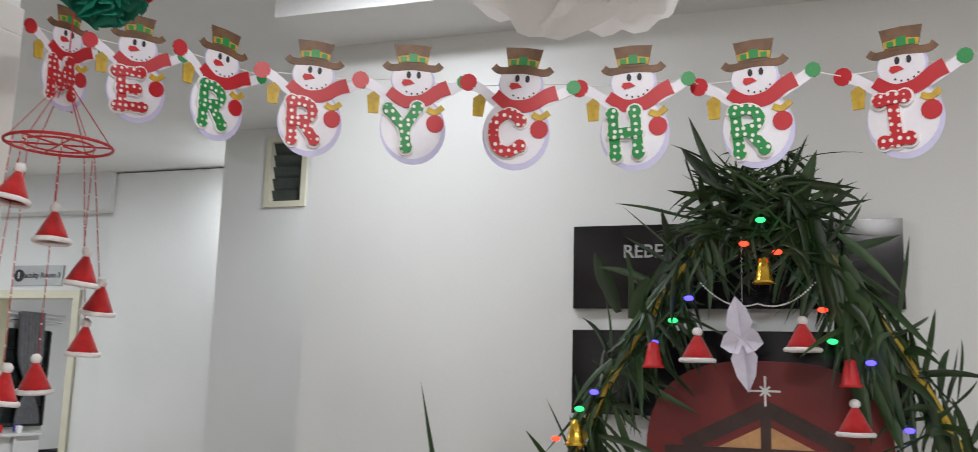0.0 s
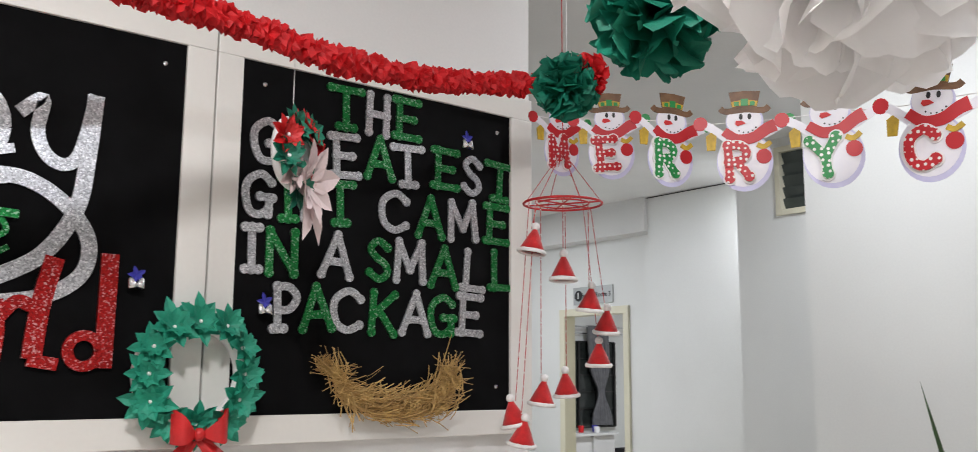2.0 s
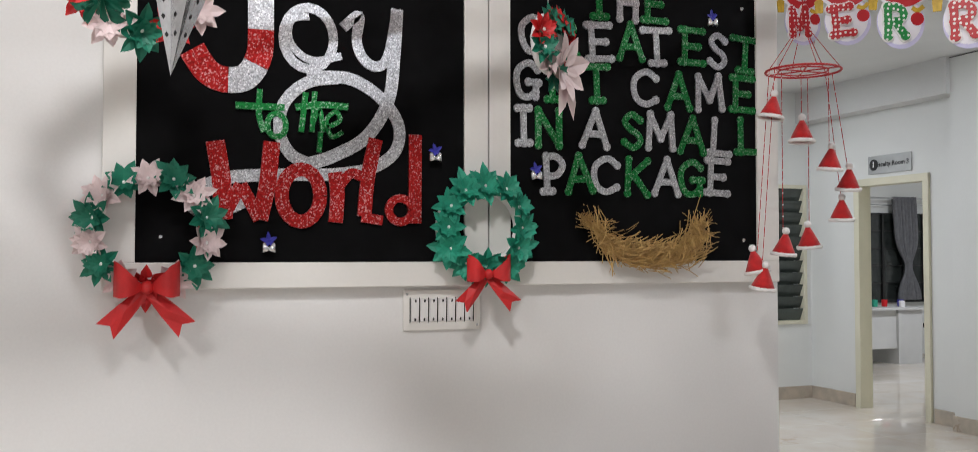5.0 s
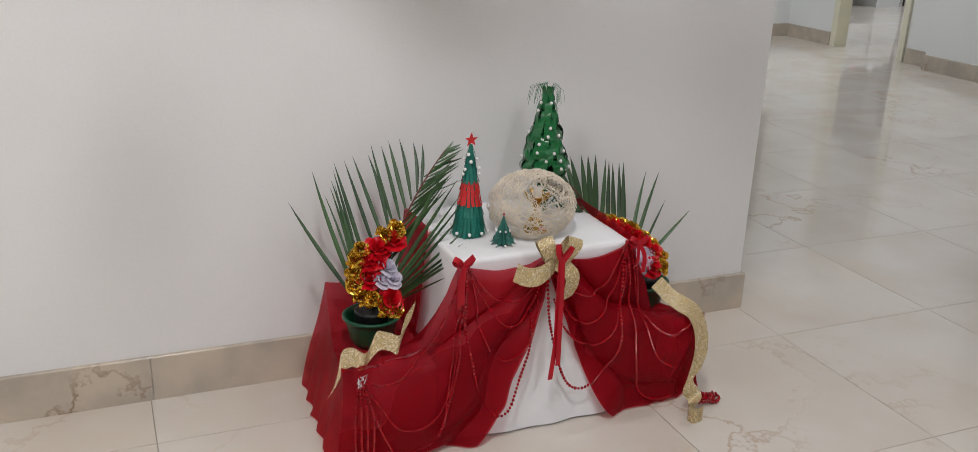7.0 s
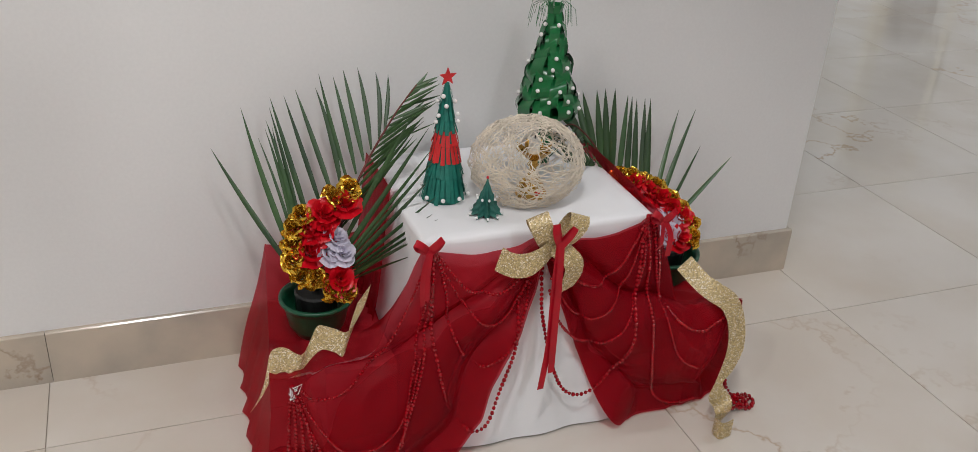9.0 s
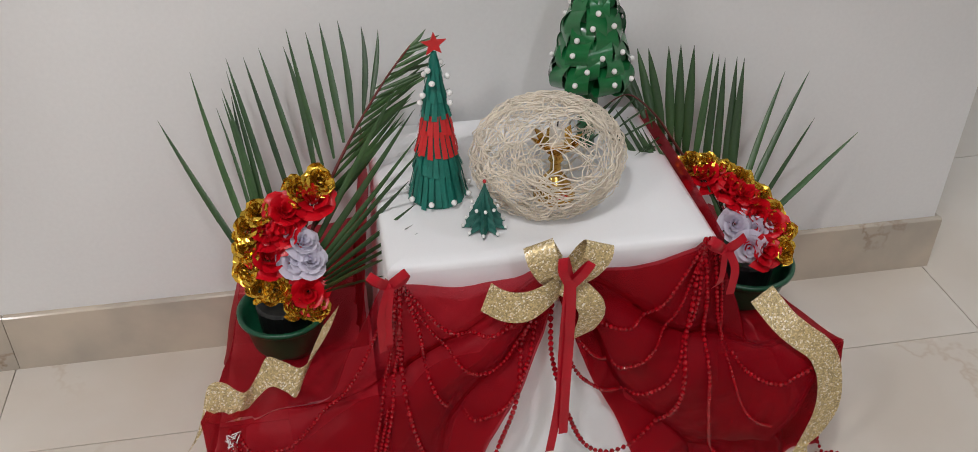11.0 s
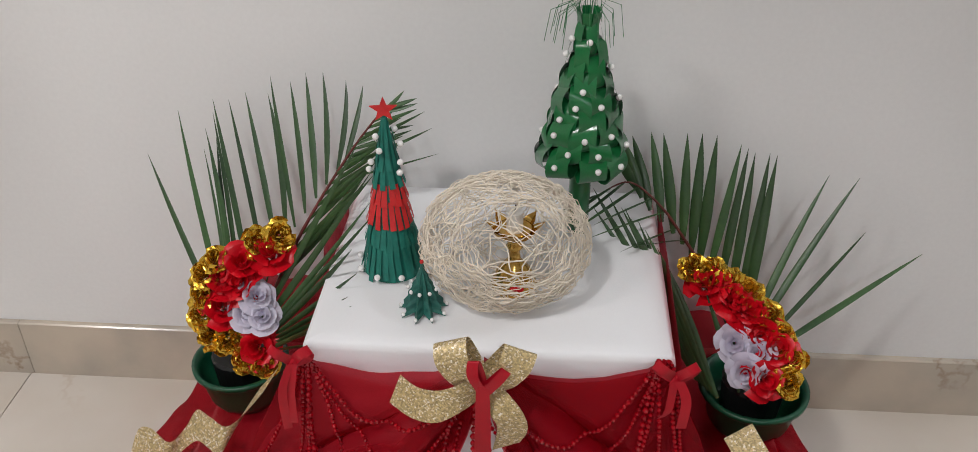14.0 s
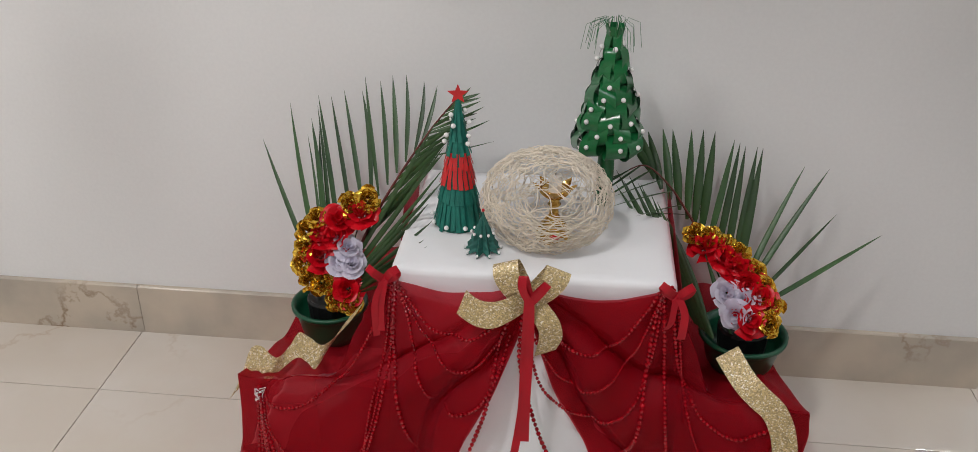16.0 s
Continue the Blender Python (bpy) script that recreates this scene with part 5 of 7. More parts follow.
# ---- pots with roses and palm leaves ----
def rose_geo(r, petals, rnd, crumple=1.0):
    g = Geo()
    k = 0
    for ring, (n, rr, h, lean) in enumerate(((3, 0.25, 0.95, 0.05), (4, 0.45, 0.9, 0.25), (5, 0.72, 0.7, 0.5), (6, 0.95, 0.4, 0.85))):
        for i in range(n):
            a = i * math.tau / n + ring * 0.7 + rnd.uniform(-0.25, 0.25) * crumple
            rows = []
            for q in (0, 0.5, 0.85, 1.0):
                row = []
                for s in (-1, -0.5, 0, 0.5, 1):
                    aa = a + s * (math.tau / n) * 0.62
                    pr = r * (rr * (0.35 + 0.65 * q) + lean * 0.3 * q * q) * (1 - 0.10 * s * s) + 0.0006 * crumple * rnd.uniform(-1, 1)
                    z = r * (h * q - lean * 0.25 * q * q) - r * 0.22 * s * s * q + r * 0.05 * crumple * rnd.uniform(-1, 1)
                    row.append((pr * math.cos(aa), pr * math.sin(aa), z))
                rows.append(row)
            g.sheet(rows)
    return g


rr_ = random.Random(3)
ROSES = {"gold": (rose_geo(0.0215, 5, rr_, 3.0), FOIL_GOLD, "gold foil rose"), "red": (rose_geo(0.030, 5, rr_, 2.4), ROSE_RED, "red satin rose"), "white": (rose_geo(0.0245, 5, rr_), ROSE_WHITE, "lilac-white paper rose")}
ROSE_MESH = {}
for key, (g, m_, lb) in ROSES.items():
    me = bpy.data.meshes.new("rose_" + key)
    me.from_pydata(g.v, [], g.f)
    me.materials.append(m_)
    me.polygons.foreach_set("use_smooth", [key != "gold"] * len(me.polygons))
    ROSE_MESH[key] = me


def bouquet(at, spots, r, side, zr):
    x, y = at
    t = thing("flower_pot", (x, y, zr - 0.075), "green plastic bowl pot standing on red cloth", "flower pot", "flower pots")
    g = Geo()
    g.lathe([(0.0, 0.0), (r * 0.62, 0.0), (r * 0.8, 0.02), (r * 0.93, 0.06), (r * 1.0, 0.069), (r * 1.06, 0.071), (r * 1.06, 0.077), (r * 0.98, 0.078), (r * 0.90, 0.062), (r * 0.75, 0.03), (0.0, 0.025)], n=36)
    part("bowl", g, PLASTIC_GREEN, t, "", True)
    g = Geo()
    g.lathe([(0.0, 0.026), (r * 0.55, 0.028), (r * 0.62, 0.085), (r * 0.58, 0.09), (0.0, 0.088)], n=20)
    part("inner_tub", g, PLASTIC_BLACK, t, "black plastic tub inside")
    b = thing("rose_bouquet", (x, y, zr + 0.01), "bouquet of gold foil, red satin and lilac paper roses", "flowers", "rose bouquets")
    c = Vector((x, y + 0.05, zr - 0.01))
    for key, pts in spots:
        for p in pts:
            p = Vector(p)
            o = new("rose", ROSE_MESH[key])
            tagged(o, ROSES[key][2])
            d = (p - c).normalized() + Vector((0, -0.55, 0.15)) + Vector((R.gauss(0, 0.28), R.gauss(0, 0.2), R.gauss(0, 0.28)))
            o.matrix_world = Matrix.Translation(p) @ d.to_track_quat("Z", "Y").to_matrix().to_4x4() @ Matrix.Rotation(R.random() * 6, 4, "Z")
            o.parent = b
            o.matrix_parent_inverse = Matrix.Translation(b.location).inverted()
            g = Geo()
            e = Vector((x + R.gauss(0, 0.01), y + R.gauss(0, 0.01), zr - 0.02))
            g.tube([e, e.lerp(p, 0.6) + Vector((0, 0.01, 0.01)), p], 0.0014, 4)
            own(part("stalk", g, LEAF), b)


LROSE = [("gold", [(-1.207, -0.19, 0.447), (-1.242, -0.194, 0.435), (-1.299, -0.203, 0.41), (-1.318, -0.211, 0.39), (-1.321, -0.223, 0.362), (-1.324, -0.234, 0.335), (-1.312, -0.246, 0.307), (-1.291, -0.247, 0.306), (-1.264, -0.258, 0.283), (-1.234, -0.262, 0.277)]),
         ("red", [(-1.262, -0.205, 0.407), (-1.218, -0.201, 0.42), (-1.288, -0.216, 0.38), (-1.295, -0.23, 0.347), (-1.241, -0.253, 0.298), (-1.267, -0.216, 0.382)]),
         ("white", [(-1.243, -0.228, 0.367), (-1.258, -0.236, 0.343), (-1.234, -0.24, 0.343)])]
RROSE = [("gold", [(-0.612, -0.17, 0.403), (-0.59, -0.174, 0.401), (-0.566, -0.184, 0.392), (-0.539, -0.195, 0.384), (-0.513, -0.219, 0.362), (-0.498, -0.24, 0.343), (-0.482, -0.262, 0.322), (-0.49, -0.286, 0.302)]),
         ("red", [(-0.594, -0.188, 0.387), (-0.565, -0.202, 0.375), (-0.541, -0.216, 0.363), (-0.522, -0.233, 0.348), (-0.503, -0.254, 0.33), (-0.52, -0.28, 0.305)]),
         ("white", [(-0.558, -0.245, 0.334), (-0.527, -0.258, 0.327), (-0.543, -0.276, 0.312)])]
bouquet((-1.283, -0.228), LROSE, 0.068, -1, 0.252)
bouquet((-0.515, -0.228), RROSE, 0.076, 1, 0.245)


def blade(g, a, b, w, droop=0.02, side=None, n=7):
    """A narrow palm leaflet from a to b, folded along the midrib and pointed at the tip."""
    a, b = Vector(a), Vector(b)
    d = (b - a)
    s = (side or Vector((0.9, -0.2, 0.1))).normalized()
    s = (s - d.normalized() * s.dot(d.normalized())).normalized()
    up = d.cross(s).normalized()
    rows = []
    for i in range(n + 1):
        q = i / n
        p = a + d * q + Vector((0, 0, -droop * q * q)) + s * (droop * 0.6 * math.sin(q * 2.4))
        k = w * (0.35 + 0.65 * math.sin(min(1, q * 2.2) * math.pi / 2)) * (1 - q ** 3.2) * 0.5 + 0.0002
        rows.append([p - s * k + up * k * 0.5, p, p + s * k + up * k * 0.5])
    g.sheet(rows)


def leaflet(t, a, b, w, droop=0.02, side=None):
    g = Geo()
    blade(g, a, b, w, droop, side)
    own(part("leaflet", g, LEAF, None, "", True), t)


def frond(label, spine, fans, singles):
    """spine: the midrib's line. fans: base line, tip line, number, width, droop, jitter."""
    t = thing("palm_frond", spine[0], label, "palm leaf", "palm fronds")
    line = curve2(spine, 6)
    g = Geo()
    g.tube(line, [0.0036 - 0.0026 * i / (len(line) - 1) for i in range(len(line))], 6)
    own(part("rachis", g, STEM, None, "reddish midrib", True), t)

    def along(pts, q):
        k = min(len(pts) - 2, int(q * (len(pts) - 1)))
        return pts[k].lerp(pts[k + 1], q * (len(pts) - 1) - k)
    for bases, tips, n, w, droop, jit in fans:
        b, e = curve2(bases, 6), curve2(tips, 6)
        for i in range(n):
            q = i / (n - 1)
            tip = along(e, min(1, max(0, q + R.uniform(-0.25, 0.25) / n))) + Vector((R.gauss(0, jit), R.gauss(0, jit), R.gauss(0, jit)))
            tip.y = min(tip.y, -0.022)
            leaflet(t, along(b, q), tip, w * R.uniform(0.82, 1.12), droop * R.uniform(-0.3, 1.2))
    for s0, s1, w, dr in singles:
        leaflet(t, s0, s1, w, dr)


LSPINE = [(-1.266, -0.21, 0.27), (-1.213, -0.165, 0.385), (-1.161, -0.135, 0.472), (-1.101, -0.12, 0.559), (-1.055, -0.115, 0.615)]
frond("green palm frond leaning against the wall in the pot", LSPINE, [
    ([(-1.30, -0.19, 0.29), (-1.285, -0.17, 0.33), (-1.23, -0.16, 0.40), (-1.195, -0.145, 0.44), (-1.155, -0.13, 0.49), (-1.12, -0.12, 0.53)],
     [(-1.345, -0.06, 0.545), (-1.338, -0.05, 0.580), (-1.282, -0.05, 0.597), (-1.225, -0.05, 0.622), (-1.170, -0.05, 0.633), (-1.098, -0.06, 0.632)], 13, 0.0105, 0.014, 0.005),
    ([(-1.225, -0.175, 0.36), (-1.161, -0.135, 0.472), (-1.101, -0.12, 0.559), (-1.06, -0.115, 0.61)],
     [(-1.085, -0.19, 0.53), (-1.055, -0.16, 0.565), (-1.025, -0.13, 0.605), (-1.015, -0.11, 0.645)], 20, 0.0075, 0.012, 0.012),
    ([(-1.25, -0.215, 0.31), (-1.235, -0.235, 0.30), (-1.225, -0.25, 0.29)],
     [(-1.085, -0.20, 0.60), (-1.055, -0.24, 0.55), (-1.062, -0.29, 0.495), (-1.10, -0.33, 0.43), (-1.14, -0.33, 0.375)], 12, 0.0095, 0.010, 0.008)],
      [((-1.12, -0.11, 0.52), (-1.000, -0.07, 0.575), 0.007, 0.01), ((-1.12, -0.11, 0.50), (-0.990, -0.07, 0.522), 0.006, 0.0), ((-1.11, -0.11, 0.55), (-1.01, -0.07, 0.60), 0.007, 0.01),
       ((-1.31, -0.20, 0.28), (-1.441, -0.05, 0.49), 0.0115, -0.008), ((-1.305, -0.20, 0.28), (-1.378, -0.05, 0.560), 0.0120, -0.012), ((-1.30, -0.20, 0.28), (-1.327, -0.06, 0.532), 0.0115, 0.0), ((-1.30, -0.20, 0.28), (-1.358, -0.05, 0.52), 0.007, 0.012)])
RSPINE = [(-0.505, -0.20, 0.265), (-0.535, -0.145, 0.30), (-0.571, -0.115, 0.345), (-0.62, -0.106, 0.412), (-0.66, -0.106, 0.466), (-0.709, -0.106, 0.505), (-0.752, -0.115, 0.49)]
frond("green palm frond fanned against the wall in the pot", RSPINE, [
    ([(-0.70, -0.105, 0.495), (-0.676, -0.105, 0.46), (-0.638, -0.10, 0.419), (-0.608, -0.10, 0.383), (-0.579, -0.105, 0.350), (-0.546, -0.13, 0.315), (-0.525, -0.15, 0.295)],
     [(-0.745, -0.05, 0.545), (-0.71, -0.045, 0.550), (-0.658, -0.045, 0.556), (-0.609, -0.045, 0.556), (-0.56, -0.045, 0.543), (-0.53, -0.045, 0.530), (-0.494, -0.05, 0.521)], 13, 0.0165, 0.003, 0.003),
    ([(-0.605, -0.25, 0.275), (-0.575, -0.275, 0.262)],
     [(-0.765, -0.12, 0.495), (-0.74, -0.14, 0.497), (-0.70, -0.16, 0.475), (-0.665, -0.20, 0.425)], 13, 0.0125, 0.008, 0.008),
    ([(-0.62, -0.106, 0.412), (-0.66, -0.106, 0.466), (-0.709, -0.106, 0.505), (-0.75, -0.115, 0.49)],
     [(-0.715, -0.20, 0.452), (-0.75, -0.19, 0.468), (-0.785, -0.17, 0.478), (-0.815, -0.15, 0.477)], 8, 0.0060, 0.010, 0.008)],
      [((-0.53, -0.18, 0.27), (-0.408, -0.05, 0.481), 0.0120, -0.012), ((-0.525, -0.18, 0.27), (-0.364, -0.05, 0.480), 0.0120, -0.01), ((-0.515, -0.185, 0.265), (-0.339, -0.05, 0.403), 0.008, 0.0), ((-0.51, -0.19, 0.262), (-0.245, -0.05, 0.362), 0.0120, -0.004),
       ((-0.545, -0.27, 0.27), (-0.60, -0.21, 0.395), 0.010, 0.0)])

# the table group stands a little further out and higher than it was laid out above
SET = Matrix.Translation((-0.030, -0.026, 0.002)) @ Matrix.Diagonal((0.98, 0.98, 1.024, 1))
RAISE = {"flower_pot": 0.011, "rose_bouquet": 0.009, "palm_frond": 0.006, "thread_knot": 0.0}
HEIGHT = {"paper_cone_tree": 0.92, "ribbon_tree": 0.955}
for ob in [o for o in scene.objects if o not in BEFORE and o.parent is None]:
    kind_ = ob.name.split(".")[0]
    ob.matrix_basis = Matrix.Translation((0, 0, RAISE.get(kind_, 0))) @ SET @ (Matrix.Translation(ob.location) @ ob.rotation_euler.to_matrix().to_4x4() @ Matrix.Diagonal((*ob.scale, 1))) @ Matrix.Diagonal((1, 1, HEIGHT.get(kind_, 1), 1))


# ---- hanging garlands and pompoms ----
def garland(pts, r, label):
    pts = curve2(pts, 14)
    L = [0.0]
    for a, b in zip(pts, pts[1:]):
        L.append(L[-1] + (b - a).length)
    n, step = 16, 0.0065
    N = int(L[-1] / step)
    verts, k = [], 0
    for i in range(N + 1):
        s = i * step
        while k < len(L) - 2 and L[k + 1] < s:
            k += 1
        p = pts[k].lerp(pts[k + 1], (s - L[k]) / max(1e-6, L[k + 1] - L[k]))
        d = (pts[k + 1] - pts[k]).normalized()
        u = d.orthogonal().normalized()
        w = d.cross(u)
        swell = 1 + 0.16 * noise.noise((s * 14, 0, 0))
        for j in range(n):
            a = j * math.tau / n + 0.05 * i
            rr = r * swell * ((1.08 if i % 2 else 0.62) + 0.30 * R.uniform(-1, 1))
            verts.append(p + (u * math.cos(a) + w * math.sin(a)) * rr + d * R.uniform(-0.006, 0.006))
    t = thing("crepe_garland", pts[len(pts) // 2], label, "garland", "crepe garlands")
    for i0 in range(0, N, 9):
        i1 = min(N, i0 + 9)
        g = Geo()
        g.add(verts[i0 * n:(i1 + 1) * n], [(i * n + j, i * n + (j + 1) % n, (i + 1) * n + (j + 1) % n, (i + 1) * n + j) for i in range(i1 - i0) for j in range(n)])
        own(part("ruffle", g, CREPE_RED), t)
    return t


garland([(-2.15, -0.9, 2.16), (-1.9, -0.85, 2.02), (-1.712, -0.75, 1.992), (-1.563, -0.65, 2.02), (-1.463, -0.57, 2.05), (-1.311, -0.5, 2.069), (-1.064, -0.4, 2.094), (-0.835, -0.35, 2.088), (-0.555, -0.3, 2.112), (-0.3, -0.25, 2.165), (-0.19, -0.24, 2.185)],
        0.026, "red ruffled crepe paper garland hung along the wall")
garland([(-2.1, -0.86, 2.2), (-1.758, -0.85, 2.06), (-1.645, -0.85, 2.02), (-1.501, -0.85, 1.998), (-1.371, -0.9, 1.986), (-1.238, -0.95, 2.0), (-1.113, -1.0, 2.033), (-1.024, -1.02, 2.045), (-0.879, -1.1, 2.075), (-0.70, -1.2, 2.13), (-0.4, -1.4, 2.3)],
        0.024, "red ruffled crepe paper garland hung towards the ceiling")


def pompom(c, r, n, material, label, wave=0.12, width=0.55, squash=1.0):
    ball = thing("pompom", c, label, "pompom", "pompoms")
    for i in range(n):
        z = 1 - 2 * (i + 0.5) / n
        a = i * 2.399963
        d = Vector((math.sqrt(1 - z * z) * math.cos(a), math.sqrt(1 - z * z) * math.sin(a), z)) + Vector((R.gauss(0, 0.08), R.gauss(0, 0.08), R.gauss(0, 0.08)))
        d.normalize()
        s = Matrix.Rotation(R.random() * math.tau, 3, d) @ d.orthogonal().normalized()
        u = d.cross(s)
        L = r * R.uniform(0.86, 1.08)
        w = r * width * R.uniform(0.8, 1.2)
        ph, k2 = R.random() * 6, R.uniform(2, 4)
        rows = []
        for q in (0.04, 0.3, 0.6, 0.82, 0.94, 1.0):
            row = []
            for j in range(9):
                t = j / 4 - 1
                ww = w * (0.15 + 0.85 * min(1, q * 1.15)) * (1 - 0.45 * max(0, q - 0.8) / 0.2)
                cup = 0.22 * r * q * (1 - 1.6 * t * t)
                edge = 1 - 0.05 * t * t - (0.02 * math.sin(j * 1.9 + ph) if q > 0.9 else 0)
                p = d * (L * q * edge) + s * (ww * t * 0.5) + u * (wave * r * q * math.sin(k2 * t + ph) + cup * 0.6 + 0.1 * r * max(0, q - 0.8) * 5)
                p.z *= squash
                row.append(p)
            rows.append(row)
        g = Geo()
        g.sheet(rows)
        part("paper_petal", g, material, ball, "", True)
    return ball


def thread(name, a, b, label, r=0.0007, material=None):
    g = Geo()
    g.tube([a, b], r, 4)
    single(name, g, material or PAPER_WHITE, label, "thread", "hanging threads")


pompom((-0.80, -1.455, 1.955), 0.19, 105, CREPE_WHITE, "large white tissue paper pompom hanging from the ceiling", 0.08, 0.85)
thread("thread", (-0.815, -1.475, 1.955), (-0.815, -1.475, 2.97), "white thread that holds the pompom")
pompom((-0.735, -1.115, 1.972), 0.102, 90, CREPE_GREEN, "green tissue paper pompom on the garland", 0.12, 0.6)
thread("thread", (-0.715, -1.115, 1.99), (-0.715, -1.115, 2.97), "white thread that holds the pompom")
pompom((-0.456, -0.638, 2.032), 0.068, 110, CREPE_GREEN, "small dense green crepe pompom", 0.2, 0.35)
thread("thread", (-0.454, -0.638, 2.035), (-0.454, -0.638, 2.97), "white thread that holds the pompom")
pompom((-0.418, -0.660, 2.058), 0.046, 60, CREPE_RED, "small red crepe pompom beside the green", 0.2, 0.5)
pompom((-1.375, -0.9, 1.988), 0.066, 90, CREPE_GREEN, "green crepe pompom tied to the red garland", 0.14, 0.5)
pompom((-1.03, -1.02, 2.035), 0.074, 90, CREPE_GREEN, "green crepe pompom tied to the red garland", 0.14, 0.5)
pompom((-1.86, -0.62, 1.83), 0.05, 24, PAPER_DKGREEN, "dark green paper leaf tuft behind the lantern", 0.1, 0.4)

# silver star lantern
LX, LY, LZ = -1.740, -0.93, 1.800
t = thing("star_lantern", (LX, LY, LZ), "silver hologram foil star lantern with punched holes", "lantern")
t.scale = (0.92, 0.92, 0.90)
spikes = [((0.02, 0, 0.172), 0), ((-0.02, 0, -0.172), 0), ((0.052, 0.02, 0.006), 1), ((-0.052, -0.02, -0.006), 1), ((0.012, -0.06, 0.0), 1), ((-0.012, 0.06, 0.0), 1)]
tips = [Vector(p) for p, _ in spikes]
g = Geo()
mids = [Vector((math.cos(a) * 0.03 + 0.0, math.sin(a) * 0.03, 0)) for a in (0.8, 2.4, 3.9, 5.5)]
order = [tips[2], mids[0], tips[5], mids[1], tips[3], mids[2], tips[4], mids[3]]
for i in range(8):
    a, b = order[i], order[(i + 1) % 8]
    for tp in (tips[0], tips[1]):
        g.add([a, b, tp], [(0, 1, 2)])
part("foil_body", g, FOIL_SILVER, t)
g = Geo()
for i in range(8):
    a, b = order[i], order[(i + 1) % 8]
    for tp in (tips[0], tips[1]):
        nrm = (b - a).cross(tp - a).normalized()
        cen = (a + b + tp) / 3
        if nrm.dot(cen) < 0:
            nrm = -nrm
        for q, s in ((0.3, 0.5), (0.45, 0.35), (0.62, 0.5)):
            p = a.lerp(b, s).lerp(tp, q) + nrm * 0.0006
            u = (tp - a.lerp(b, 0.5)).normalized()
            v = nrm.cross(u)
            gh = Geo()
            gh.add([p + u * 0.005, p + v * 0.0032, p - u * 0.005, p - v * 0.0032], [(0, 1, 2, 3)])
            part("punched_hole", gh, PLASTIC_BLACK, t, "dark punched hole")
g = Geo()
g.tube([tips[0], tips[0] + Vector((-0.004, 0, 0.4))], 0.0008, 4)
part("thread", g, PAPER_WHITE, t)

# ---- santa hat mobile ----
MX, MY = -0.085, -0.23
t = thing("hat_mobile", (MX, MY, 1.895), "red ring mobile with hanging felt santa hats", "mobile")
g = Geo()
for rr, rt in ((0.1, 0.0032), (0.066, 0.0022)):
    g.tube([(rr * math.cos(k * math.tau / 40), rr * math.sin(k * math.tau / 40), 0) for k in range(40)], rt, 6, closed=True)
for k in range(3):
    a = k * math.pi / 3
    g.tube([(0.1 * math.cos(a), 0.1 * math.sin(a), 0), (-0.1 * math.cos(a), -0.1 * math.sin(a), 0)], 0.002, 5)
part("ring", g, RED_WIRE, t, "red wound wire ring")
g = Geo()
for k in range(6):
    a = k * math.tau / 6 + 0.2
    g.tube([(0.1 * math.cos(a), 0.1 * math.sin(a), 0), (0.006 * math.cos(a), 0.006 * math.sin(a), 0.13)], 0.0011, 4)
g.tube([(0, 0, 0.12), (0.002, 0, 0.24), (0, 0, 1.075)], 0.0014, 5)
part("hanger_cord", g, RED_WIRE, t)
HATS = [(-0.188, 1.755, -2.6, -0.03), (-0.108, 1.69, -1.6, -0.038), (-0.006, 1.62, -0.7, -0.028), (0.05, 1.57, 0.2, 0.022), (0.046, 1.485, 0.6, 0.026), (-0.048, 1.408, 1.5, 0.034), (-0.142, 1.388, 2.5, 0.018), (-0.225, 1.341, 3.0, -0.006), (-0.228, 1.296, 3.3, -0.006)]
hat_geo, trim_geo, pom_geo = Geo(), Geo(), Geo()
hat_geo.lathe([(0.026, 0.003), (0.0325, 0.004), (0.0235, 0.024), (0.0135, 0.045), (0.0045, 0.062), (0.0005, 0.064)], n=18)
trim_geo.lathe([(0.029, 0.0), (0.034, -0.002), (0.0365, 0.003), (0.034, 0.008), (0.030, 0.008), (0.028, 0.003), (0.029, 0.0)], n=22)
pom_geo.ball((0, 0, 0.067), 0.0105, 10, 8)
trim_geo.v = [(x * (1 + 0.07 * noise.noise((x * 300, y * 300, z * 300))), y * (1 + 0.07 * noise.noise((x * 260, y * 260, 9))), z + 0.001 * noise.noise((x * 200, y * 200, 5))) for x, y, z in trim_geo.v]
for hx, hz, a, out in HATS:
    lx = hx - MX + 0.72 * out
    ly = 0.08 * math.sin(a) - 0.69 * out
    cell = max(-0.1, min(0.1, lx))
    h = part("santa_hat", hat_geo, FELT_RED, t, "red felt hat with white fleece rim", True)
    h.location = (lx, ly, hz - 1.895)
    h.rotation_euler = (radians(R.uniform(-8, 8)), radians(R.uniform(-10, 10)), R.random() * 6)
    f = part("fleece_rim", trim_geo, FLUFF, h, "white fleece rim", True)
    f = part("bobble", pom_geo, FLUFF, h, "white bobble", True)
    g = Geo()
    g.tube([(cell, ly, 0), (lx, ly, hz - 1.895 + 0.06)], 0.001, 4)
    s = part("string", g, RED_WIRE, t)
    g = Geo()
    n = max(3, int((1.83 - hz) / 0.03))
    for k in range(n):
        q = (k + 0.5) / n
        g.ball((cell + (lx - cell) * q, ly, (hz - 1.895 + 0.06) * q), 0.0021, 6, 4)
    tagged(part("string_bead", g, PEARL, s, "tiny white beads"), kind="stuff")


